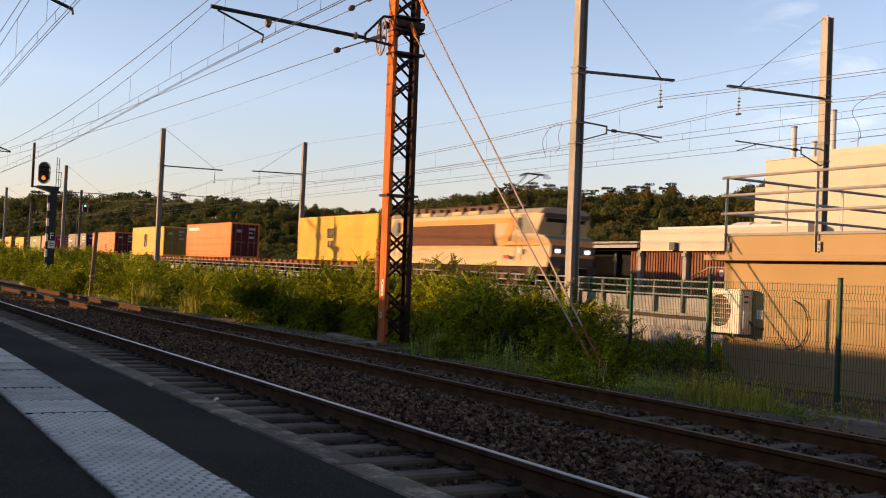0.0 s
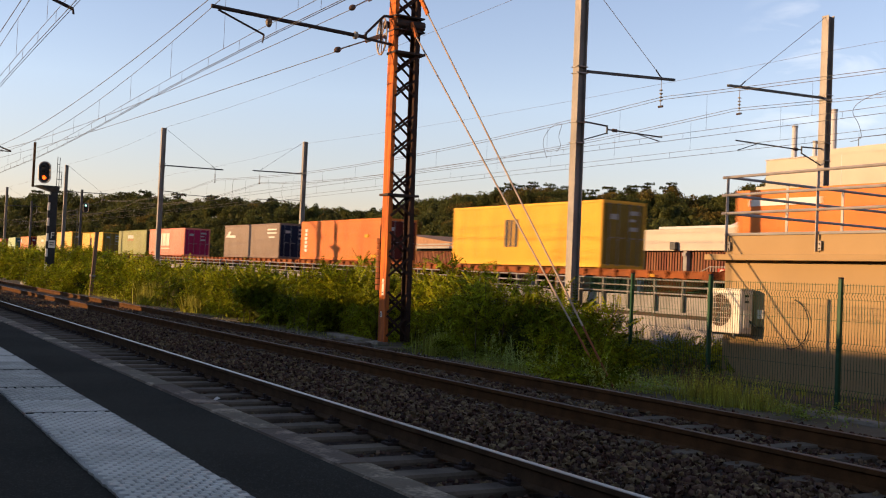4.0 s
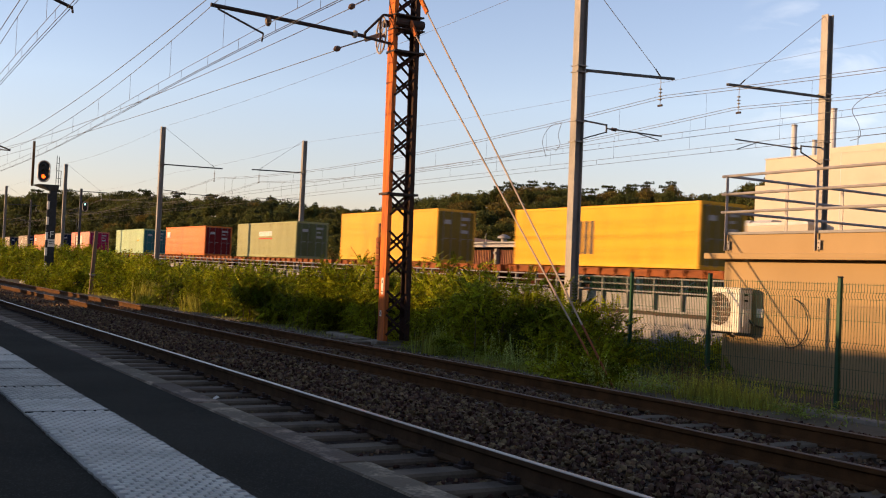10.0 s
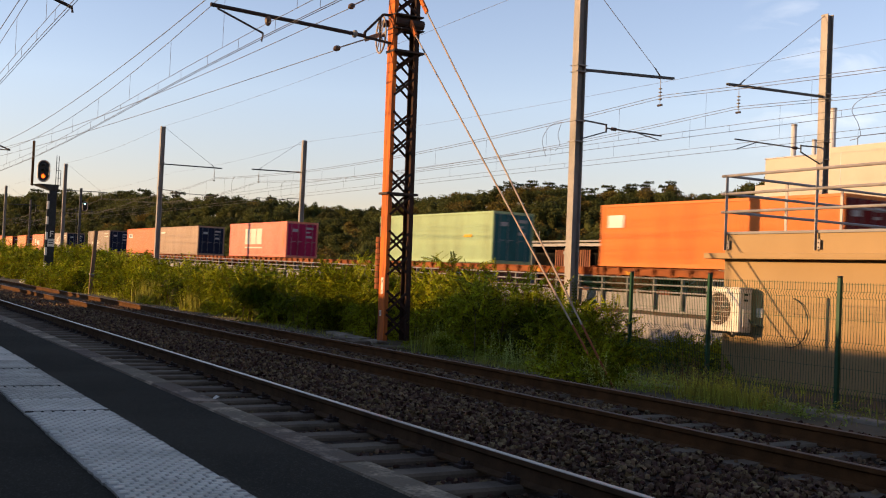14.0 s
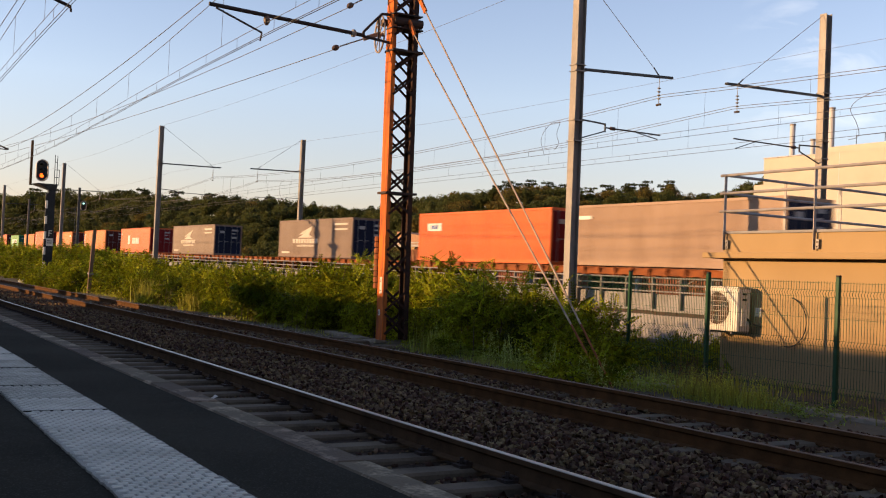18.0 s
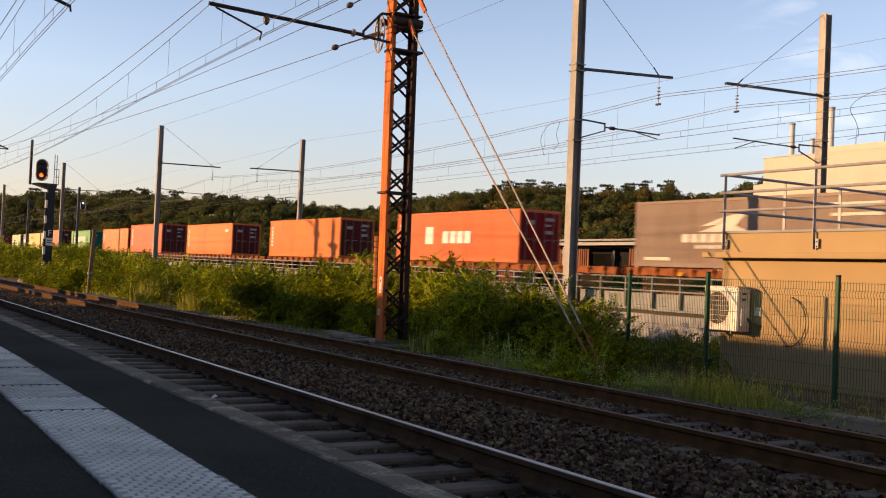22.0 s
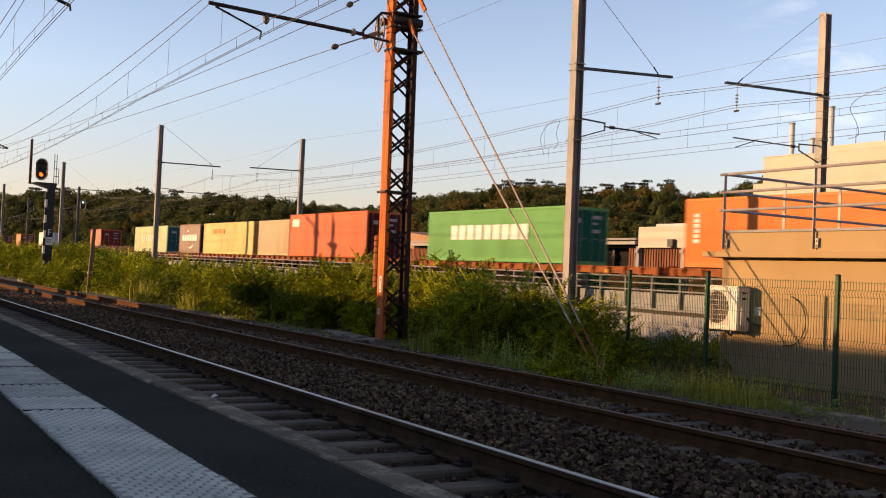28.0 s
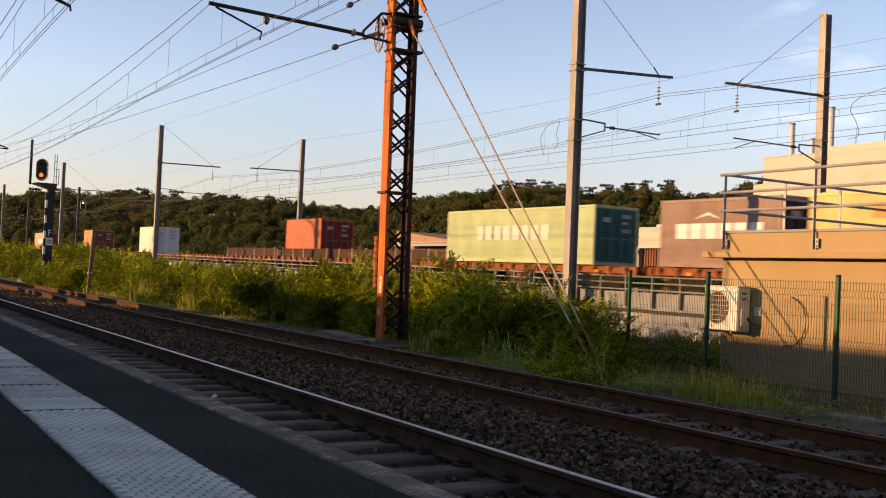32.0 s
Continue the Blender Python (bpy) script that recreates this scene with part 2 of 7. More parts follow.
class Shape:
    """A growing list of corners and faces."""

    def __init__(self):
        self.v, self.f = [], []

    def add(self, verts, faces):
        k = len(self.v)
        self.v.extend(tuple(p) for p in verts)
        self.f.extend(tuple(i + k for i in q) for q in faces)
        return self

    def box(self, x0, x1, y0, y1, z0, z1, c=0.0):
        """A box; c chamfers its long vertical and top edges a little."""
        if c <= 0:
            self.add([(x0, y0, z0), (x1, y0, z0), (x1, y1, z0), (x0, y1, z0), (x0, y0, z1), (x1, y0, z1), (x1, y1, z1), (x0, y1, z1)],
                     [(0, 3, 2, 1), (4, 5, 6, 7), (0, 1, 5, 4), (1, 2, 6, 5), (2, 3, 7, 6), (3, 0, 4, 7)])
            return self
        ring = [(x0 + c, y0), (x1 - c, y0), (x1, y0 + c), (x1, y1 - c), (x1 - c, y1), (x0 + c, y1), (x0, y1 - c), (x0, y0 + c)]
        mx, my = (x0 + x1) / 2, (y0 + y1) / 2
        inn = [(x + (c if x < mx else -c) * 0.8, y + (c if y < my else -c) * 0.8) for x, y in ring]
        rows = [[(x, y, z0 + c) for x, y in ring], [(x, y, z1 - c) for x, y in ring], [(x, y, z1) for x, y in inn]]
        low = [(x, y, z0) for x, y in inn]
        allv = low + rows[0] + rows[1] + rows[2]
        fs = [tuple(reversed(range(8))), tuple(range(24, 32))]
        for r in range(3):
            for i in range(8):
                j = (i + 1) % 8
                fs.append((r * 8 + i, r * 8 + j, r * 8 + 8 + j, r * 8 + 8 + i))
        return self.add(allv, fs)

    def tube(self, a, b, r, n=8, r2=None):
        a, b = Vector(a), Vector(b)
        d = (b - a).normalized()
        s = d.cross(Vector((0, 0, 1)) if abs(d.z) < 0.95 else Vector((1, 0, 0))).normalized()
        t = d.cross(s)
        r2 = r if r2 is None else r2
        vs = [a + (s * math.cos(2 * math.pi * i / n) + t * math.sin(2 * math.pi * i / n)) * r for i in range(n)]
        vs += [b + (s * math.cos(2 * math.pi * i / n) + t * math.sin(2 * math.pi * i / n)) * r2 for i in range(n)]
        return self.add(vs, [tuple(range(n)), tuple(reversed(range(n, 2 * n)))] + [(i, n + i, n + (i + 1) % n, (i + 1) % n) for i in range(n)])

    def path(self, pts, r, n=6):
        for a, b in zip(pts, pts[1:]):
            self.tube(a, b, r, n)
        return self

    def bar(self, a, b, w, h, up=(0, 0, 1)):
        """A bar of rectangular section from a to b, w wide and h high."""
        a, b = Vector(a), Vector(b)
        d = (b - a).normalized()
        s = d.cross(Vector(up)).normalized() * (w / 2)
        t = s.cross(d).normalized() * (h / 2)
        vs = [a - s - t, a + s - t, a + s + t, a - s + t, b - s - t, b + s - t, b + s + t, b - s + t]
        return self.add(vs, [(0, 1, 2, 3), (7, 6, 5, 4), (0, 4, 5, 1), (1, 5, 6, 2), (2, 6, 7, 3), (3, 7, 4, 0)])

    def extrude(self, profile, a, b, axis="x"):
        """A closed profile of (u, w) swept from a to b along x (u is y, w is z) or y (u is x)."""
        n = len(profile)
        pt = (lambda s, u, w: (s, u, w)) if axis == "x" else (lambda s, u, w: (u, s, w)) if axis == "y" else (lambda s, u, w: (u, w, s))
        return self.add([pt(a, *q) for q in profile] + [pt(b, *q) for q in profile],
                        [tuple(range(n)), tuple(reversed(range(n, 2 * n)))] + [(i, n + i, n + (i + 1) % n, (i + 1) % n) for i in range(n)])

    def lathe(self, centre, axis, rings, n=14):
        """Rings of (distance along axis, radius) turned round an axis."""
        c, d = Vector(centre), Vector(axis).normalized()
        s = d.cross(Vector((0, 0, 1)) if abs(d.z) < 0.95 else Vector((1, 0, 0))).normalized()
        t = d.cross(s)
        vs = [c + d * h + (s * math.cos(2 * math.pi * i / n) + t * math.sin(2 * math.pi * i / n)) * r for h, r in rings for i in range(n)]
        fs = [(k * n + i, k * n + (i + 1) % n, k * n + n + (i + 1) % n, k * n + n + i) for k in range(len(rings) - 1) for i in range(n)]
        return self.add(vs, fs + [tuple(reversed(range(n))), tuple(range((len(rings) - 1) * n, len(rings) * n))])

    def mesh(self, name, material, fix=True):
        me = bpy.data.meshes.new(name)
        me.from_pydata(self.v, [], self.f)
        if fix:
            bm = bmesh.new()
            bm.from_mesh(me)
            bmesh.ops.recalc_face_normals(bm, faces=bm.faces)
            bm.to_mesh(me)
            bm.free()
        me.materials.append(material)
        return me


def part(name, shape, material, parent=None, label="", at=None, fix=True):
    """Links a shape (or a finished mesh) as one mesh object under its parent."""
    ob = new(name, shape.mesh(name, material, fix) if isinstance(shape, Shape) else shape)
    ob.parent = parent
    if at is not None:
        ob.matrix_basis = at if isinstance(at, Matrix) else Matrix.Translation(at)
    return tagged(ob, label=label) if label else ob


def thing(name, at, label, category, group="", kind=""):
    ob = new(name)
    ob.empty_display_size = 0.2
    ob.matrix_basis = at if isinstance(at, Matrix) else Matrix.Translation(at)
    return tagged(ob, label, category, group, kind)


def structure(name, shape, material, label, category):
    return tagged(part(name, shape, material), label, category, kind="structure")


def cloud(name, verts, faces, material, smooth=False):
    """A mesh from arrays of corners and of equal-sided faces, for leaves, stones and blades."""
    me = bpy.data.meshes.new(name)
    nf, k = faces.shape
    me.vertices.add(len(verts))
    me.vertices.foreach_set("co", verts.astype(np.float32).ravel())
    me.loops.add(nf * k)
    me.loops.foreach_set("vertex_index", faces.astype(np.int32).ravel())
    me.polygons.add(nf)
    me.polygons.foreach_set("loop_start", np.arange(0, nf * k, k, dtype=np.int32))
    me.update(calc_edges=True)
    me.materials.append(material)
    return me


def turns(rng, n, tilt=math.pi):
    """Random rotation matrices, n of them; tilt limits the lean from upright."""
    a, b, c = rng.uniform(0, 2 * math.pi, n), rng.uniform(-tilt, tilt, n), rng.uniform(0, 2 * math.pi, n)
    ca, sa, cb, sb, cc, sc = np.cos(a), np.sin(a), np.cos(b), np.sin(b), np.cos(c), np.sin(c)
    z = np.zeros(n)
    o = np.ones(n)
    r1 = np.stack([np.stack([ca, -sa, z], -1), np.stack([sa, ca, z], -1), np.stack([z, z, o], -1)], 1)
    r2 = np.stack([np.stack([o, z, z], -1), np.stack([z, cb, -sb], -1), np.stack([z, sb, cb], -1)], 1)
    r3 = np.stack([np.stack([cc, -sc, z], -1), np.stack([sc, cc, z], -1), np.stack([z, z, o], -1)], 1)
    return r1 @ r2 @ r3


def spread(tv, tf, pos, rot, size):
    """Copies of a small template at many places: corners and faces in two arrays."""
    tv, tf = np.asarray(tv, float), np.asarray(tf)
    size = np.asarray(size, float)
    size = size[:, None, None] if size.ndim == 1 else size[:, None, :]
    v = np.einsum("nij,nkj->nki", rot, tv[None] * size) + pos[:, None, :]
    f = tf[None] + (np.arange(len(pos)) * len(tv))[:, None, None]
    return v.reshape(-1, 3), f.reshape(-1, tf.shape[1])

# ---- the large structure ----
FAR_RAIL, FAR_SLOPE = 0.92, -0.0051      # head of the far rails at x = -40, and their fall along x
TRACK_1, TRACK_2 = 3.635, 7.617          # middles of the near tracks
TRACK_3, TRACK_4 = 25.2, 29.15           # middles of the far tracks
GRADE = -0.40                            # general ground level


def far_z(x):
    return FAR_RAIL + FAR_SLOPE * (x + 40)


def far_y(x):
    u = max(x + 40, -130.0)
    v = min(max(-100 - x, 0.0), 165.0)
    return 27.8565 + 1.219 + 0.0034 * x - 3.78e-5 * u * u + 7.56e-5 * -130 * (u - x - 40) + 1.9e-4 * v * v + 3.8e-4 * 165 * max(-265 - x, 0.0)


# the ground: one sheet out to the horizon, finer near the tracks
xs = sorted(set([-3000, -2000, -1400, -1000, -700, -500, -350, -250, -180, 60, 120, 250, 600, 1500, 3000] + list(range(-140, 41, 2))))
ys = sorted(set([-3000, -1500, -700, -300, -120, -50, -20, -10, 0, 36, 40, 50, 70, 100, 160, 260, 400, 700, 1500, 3000] + [8.6 + 0.6 * i for i in range(24)]))
g = Shape()
for yv in ys:
    for xv in xs:
        rough_here = 0.05 * noise.noise((xv * 0.35, yv * 0.6, 0)) if -140 <= xv <= 40 and 9 < yv < 24 else 0.0
        g.v.append((xv, yv, GRADE + rough_here))
nx = len(xs)
g.f = [(j * nx + i, j * nx + i + 1, j * nx + nx + i + 1, j * nx + nx + i) for j in range(len(ys) - 1) for i in range(nx - 1)]
structure("ground", g, GROUND, "dry sandy soil with sparse weeds beside the tracks", "ground")

# ballast bed of the near tracks, with a shoulder towards the bushes
bed = Shape()
bed.extrude([(2.1, -0.5), (2.1, -0.25), (2.7, -0.235), (3.5, -0.23), (4.3, -0.225), (4.75, -0.21), (5.5, -0.17), (6.3, -0.18), (7.0, -0.20), (8.3, -0.20), (9.3, -0.20), (10.3, -0.32), (11.2, -0.5)], -260, 30)
structure("ballast_bed", bed, BALLAST, "dark bed of crushed-stone railway ballast", "ballast")


def rail_profile(y, z=0.0):
    return [(y - 0.036, z), (y + 0.036, z), (y + 0.036, z - 0.035), (y + 0.009, z - 0.05), (y + 0.009, z - 0.14), (y + 0.07, z - 0.158), (y + 0.07, z - 0.172),
            (y - 0.07, z - 0.172), (y - 0.07, z - 0.158), (y - 0.009, z - 0.14), (y - 0.009, z - 0.05), (y - 0.036, z - 0.035)]


def sleeper_mesh(kind):
    s = Shape()
    if kind == "concrete":
        s.box(-0.115, 0.115, -1.13, 1.13, -0.24, 0.0, 0.022)
    else:
        s.box(-0.13, 0.13, -1.28, 1.28, -0.16, 0.0, 0.012)
    return s.mesh("sleeper", SLEEPER)


def clip_mesh():
    """Rail chair with its bolts, on both sides of a rail's foot."""
    s = Shape()
    for side in (-1, 1):
        s.box(-0.06, 0.06, side * 0.12 - 0.055, side * 0.12 + 0.055, 0.0, 0.022)
        s.tube((0, side * 0.125, 0.02), (0, side * 0.125, 0.075), 0.017, 6)
        s.box(-0.05, 0.05, side * 0.085 - 0.03, side * 0.085 + 0.03, 0.02, 0.042)
        s.tube((-0.055, side * 0.13, 0.03), (0.055, side * 0.10, 0.05), 0.012, 5)
    return s.mesh("fastening", IRON)


SL_C, CLIP = sleeper_mesh("concrete"), clip_mesh()


def track(name, y, tops, x0, x1, label, top_of_sleeper, first, pitch):
    root = thing(name, (0, y, 0), label, "railway track", kind="structure")
    for side, top in zip((-0.7535, 0.7535), tops):
        r = part("rail", Shape().extrude([(u, w) for u, w in rail_profile(side, -0.003)], x0, x1), RAILSIDE if y < 5 else RUST, root)
        part("rail_head", Shape().extrude([(side - 0.032, -0.004), (side + 0.032, -0.004), (side + 0.024, 0.001), (side - 0.024, 0.001)], x0, x1), top, r, "worn running surface of the rail")
    for i in range(-9, 110):
        x = first - pitch * i
        o = part("sleeper", SL_C, SLEEPER, root, at=pose(x, 0, top_of_sleeper + 0.008 * math.sin(i * 7.3), 0, 0, 0.7 * math.sin(i * 3.1)))
        if i < 70 and y < 5:
            for side in (-0.7535, 0.7535):
                part("fastening", CLIP, IRON, o, at=(0, side, 0.002))
    rest = Shape()
    for i in range(110, 290):
        x = first - pitch * i
        rest.box(x - 0.13, x + 0.13, -1.1, 1.1, top_of_sleeper - 0.1, top_of_sleeper)
    tagged(part("sleepers_beyond", rest, SLEEPER, root), kind="stuff")
    return root


track("track_1", TRACK_1, (RAILTOP, RAILTOP), -260, 30, "track beside the platform with concrete sleepers and shiny worn rails", -0.175, 2.54, 0.6265)
track("track_2", TRACK_2, (RAILTOP2, RAILTOP2), -260, 30, "second track with rusty brown rails and half-buried concrete sleepers", -0.160, 2.87, 0.655)

# the platform: asphalt, a stone coping and a white tactile strip
pl = Shape()
pl.extrude([(-7.0, -0.5), (1.845, -0.5), (1.845, 0.492), (-7.0, 0.492)], -200, 62)
platform = structure("platform", pl, ASPHALT, "dark asphalt station platform with a worn concrete coping", "platform")
rng = np.random.default_rng(5)
x = 6.0
while x > -62:
    dy, dz = rng.uniform(-0.004, 0.004), rng.uniform(-0.003, 0.003)
    c = Shape().box(-0.994, 0, 0, 0.165, -0.14, 0, 0.012)
    part("coping_stone", c, COPING, platform, at=(x, 1.848 + dy, 0.5 + dz))
    x -= 1.0
part("platform_face", Shape().box(-200, 30, 1.85, 1.93, -0.5, 0.35), COPING, platform, "stained concrete face below the coping")
part("coping_beyond", Shape().box(-200, x, 1.848, 2.01, 0.36, 0.5), COPING, platform)

# tactile strip: plates with raised dashes
STRIP0, STRIP1 = 0.87, 1.305
PLATE = 0.6


def plate_mesh(seed, material):
    """A plate whose long edges are worn and ragged."""
    rg = np.random.default_rng(seed)
    xs_ = np.linspace(0, -PLATE + rg.uniform(0.003, 0.016), 25)
    lo = STRIP0 + rg.normal(0, 0.0028, 25) + 0.001 * np.sin(xs_ * 9 + seed)
    hi = STRIP1 + rg.normal(0, 0.0025, 25) + 0.001 * np.sin(xs_ * 7 + seed)
    ring = [(x_, u_) for x_, u_ in zip(xs_, lo)] + [(x_, u_) for x_, u_ in zip(xs_[::-1], hi[::-1])]
    return Shape().extrude(ring, 0.0, 0.010, "z").mesh("tactile_plate", material)


PLATES = [plate_mesh(k, TACTILE_BASE) for k in range(6)]
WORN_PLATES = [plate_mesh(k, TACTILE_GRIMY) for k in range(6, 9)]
dash = Shape()
px, rows = 0.0, 0
while px < PLATE - 0.034:
    for k in range(9):
        u = STRIP0 + 0.012 + k * 0.053 + (0.0265 if rows % 2 else 0)
        if u < STRIP1 - 0.044:
            a, b, c = -px - 0.004, -px - 0.031, 0.0035
            dash.add([(a, u, 0.0098), (b, u, 0.0098), (b, u + 0.043, 0.0098), (a, u + 0.043, 0.0098), (a - 0.003, u + c, 0.0148), (b + 0.003, u + c, 0.0148), (b + 0.003, u + 0.043 - c, 0.0148), (a - 0.003, u + 0.043 - c, 0.0148)],
                     [(4, 5, 6, 7), (0, 1, 5, 4), (1, 2, 6, 5), (2, 3, 7, 6), (3, 0, 4, 7)])
    px += 0.040
    rows += 1
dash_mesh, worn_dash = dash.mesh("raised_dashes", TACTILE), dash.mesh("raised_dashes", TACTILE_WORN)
strip = thing("tactile_strip", (0, 0, 0.492), "white ribbed tactile warning strip laid on the platform", "tactile paving", kind="structure")
for i in range(-12, 30):
    x = 0.35 - PLATE * i - (0.006 if i % 3 == 0 else 0)
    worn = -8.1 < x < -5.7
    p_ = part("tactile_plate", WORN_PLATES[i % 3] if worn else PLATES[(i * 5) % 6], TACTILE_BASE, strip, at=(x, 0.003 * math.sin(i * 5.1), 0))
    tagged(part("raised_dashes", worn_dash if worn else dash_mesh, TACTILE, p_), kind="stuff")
for x, w in ((-10.35, 0.012), (-9.2, 0.012), (-8.02, 0.022), (-6.9, 0.012), (-5.73, 0.018), (-3.4, 0.006)):
    part("joint", Shape().box(x - w / 2, x + w / 2, STRIP0 + 0.006, STRIP1 - 0.006, 0.004, 0.0152), ASPHALT, strip, "dark dirty joint between the plates")
part("strip_beyond", Shape().box(-160, 0.33 - PLATE * 30, STRIP0, STRIP1, 0, 0.012), TACTILE, strip)

# the unseen station building behind the platform, whose long eave is set to shade the near tracks
sb = thing("station_building", (0, 0, 0), "long low station building behind the platform", "building", kind="structure")
part("wall", Shape().box(-26.3, 60, -14, -7.0, 0.49, 3.95).box(-40.2, -26.3, -14, -7.0, 0.49, 3.55), RENDERWALL, sb)
part("roof", Shape().extrude([(-15, 3.95), (-6.0, 3.98), (-6.0, 4.17), (-10.5, 4.3), (-15, 4.15)], -28.3, 62), ROOFGREY, sb)
part("lower_roof", Shape().extrude([(-15, 3.55), (-6.0, 3.68), (-6.0, 3.86), (-10.5, 4.0), (-15, 3.85)], -40.9, -28.32), ROOFGREY, sb)
# unseen blocks and a wall, added to leave patches of sun on the rails
for x0, x1, top in ((-46.0, -43.3, 3.4), (-49.9, -48.3, 3.3), (-51.3, -50.6, 3.6), (-54.2, -52.4, 3.3)):
    part("yard_pier", Shape().box(x0, x1, -7.4, -7.0, -0.4, top, 0.02), RENDERWALL, sb, "unseen rendered block that shades part of the rails")
part("yard_wall", Shape().box(-76, -60.7, -8, -7.6, -0.4, 2.9), RENDERWALL, sb)

# the far embankment behind a concrete retaining wall
em = Shape()
stations = [330, 200, 60, 20, -20, -60, -100, -140, -180, -240, -320, -420, -520]
for x in stations:
    k, d = far_y(x) - TRACK_4, 0.52 + FAR_SLOPE * (x + 40)
    em.v += [(x, 22.75 + k, -0.6), (x, 37.5 + k, -0.6), (x, 35.5 + k, d), (x, 22.75 + k, d)]
em.f = [(4 * i + q, 4 * i + (q + 1) % 4, 4 * i + 4 + (q + 1) % 4, 4 * i + 4 + q) for i in range(len(stations) - 1) for q in range(4)]
structure("embankment", em, BALLAST, "raised ballasted embankment of the far tracks", "embankment")
rw = thing("retaining_wall", (0, 22.4, 0), "pale concrete retaining wall with a cast parapet", "wall", kind="structure")
wall_panel = Shape().box(-2.99, 0, 0.05, 0.33, -1.2, 0.315, 0.015).mesh("wall_panel", CONCRETE)
parapet_panel = Shape().box(-2.98, 0, 0.14, 0.28, 0.50, 0.98, 0.015).mesh("parapet_panel", CONCRETE)
# dark strip that stands for the shaded gap below the ledge
gap_panel = Shape().box(-2.995, 0, 0.10, 0.30, 0.317, 0.433).mesh("cable_duct", IRON)
ledge_panel = Shape().box(-2.99, 0, 0.02, 0.34, 0.435, 0.50, 0.01).mesh("ledge", CONCRETE)


def wall_rise(x):
    return 0.0085 * (-27 - x) if x < -27 else 0.0051 * (-27 - x)


def wall_y(x):
    return 0.0125 * (x + 27) if x < -27 else 0.0


x = 20.0
while x > -170:
    at = pose(x, wall_y(x), wall_rise(x) + 0.10, 0, 0, 0.7 if x < -27 else 0)
    part("wall_panel", wall_panel, CONCRETE, rw, at=at)
    part("ledge", ledge_panel, CONCRETE, rw, at=at)
    part("cable_duct", gap_panel, IRON, rw, at=at)
    part("parapet_panel", parapet_panel, CONCRETE, rw, at=at)
    x -= 3.0
# the tubular railing on the wall, in bays
# posts coloured darker than the tubes, for their shaded sides
bay_post = Shape().box(-0.045, 0.045, 0.0, 0.10, 0.42, 1.50, 0.006).mesh("railing_post", DARKGALV)
bay_tube = Shape().tube((-2.56, 0, 0), (0, 0, 0), 0.026, 8).mesh("railing_tube", PAINTED)
x = 8.19
while x > -150:
    bay = thing("railing", pose(x, 22.43 + wall_y(x), wall_rise(x) + 0.09, 0, 0.35, 0.7 if x < -27 else 0), "light grey tubular steel railing along the retaining wall", "railing", "railing bays")
    for d in (0, -1.28):
        part("post", bay_post, DARKGALV, bay, at=(d, 0, 0))
    for z in (1.06, 1.28, 1.49):
        part("tube", bay_tube, PAINTED, bay, at=(0, 0, z))
    x -= 2.56
for y in (TRACK_3, TRACK_4):
    root = thing("far_track", (0, 0, 0), "far track on the embankment", "railway track", kind="structure")
    for side in (-0.7535, 0.7535):
        s = Shape()
        for x0 in range(-520, 320, 20):
            pts = [(x0 + d, y + far_y(x0 + d) - TRACK_4 + side + 0.0, far_z(x0 + d) - 0.08) for d in (0, 20)]
            s.bar(pts[0], pts[1], 0.07, 0.16)
        part("rail", s, RUST, root)
    s = Shape()
    for i in range(260):
        xx = 30 - 0.62 * i
        yy = y + far_y(xx) - TRACK_4
        s.box(xx - 0.13, xx + 0.13, yy - 1.2, yy + 1.2, far_z(xx) - 0.42, far_z(xx) - 0.16)
    tagged(part("sleepers", s, SLEEPER, root, fix=False), kind="stuff")
    s = Shape()
    for x0 in range(-520, 320, 20):
        q = [(x0 + d, y + far_y(x0 + d) - TRACK_4 + w_, far_z(x0 + d) - h_) for d in (0, 20) for w_, h_ in ((-2.2, 0.55), (-1.5, 0.2), (1.5, 0.2), (2.2, 0.55))]
        s.add(q, [(0, 1, 5, 4), (1, 2, 6, 5), (2, 3, 7, 6)])
    part("bed", s, BALLAST, root)

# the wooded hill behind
# angles off the view axis and rises, fitted to the skyline the camera sees
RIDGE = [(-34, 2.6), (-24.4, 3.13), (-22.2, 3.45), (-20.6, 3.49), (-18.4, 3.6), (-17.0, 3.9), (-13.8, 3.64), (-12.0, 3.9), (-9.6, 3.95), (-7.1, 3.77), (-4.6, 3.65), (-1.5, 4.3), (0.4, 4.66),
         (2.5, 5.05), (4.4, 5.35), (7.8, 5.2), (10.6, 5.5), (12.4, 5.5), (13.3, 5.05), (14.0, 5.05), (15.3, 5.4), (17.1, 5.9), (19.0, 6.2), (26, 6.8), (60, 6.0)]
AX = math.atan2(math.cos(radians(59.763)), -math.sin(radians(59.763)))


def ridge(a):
    """Rise of the hill's crest in degrees, a degrees off the camera's view axis."""
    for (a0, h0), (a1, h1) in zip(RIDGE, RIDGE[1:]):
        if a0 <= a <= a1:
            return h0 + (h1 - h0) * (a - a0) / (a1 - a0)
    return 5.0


def foot(a):
    """Distance of the hill's foot, which draws back along the line towards the far end."""
    return min(700.0, max(150.0, 78.0 / math.sin(radians(max(3.0, a + 30.24)))))


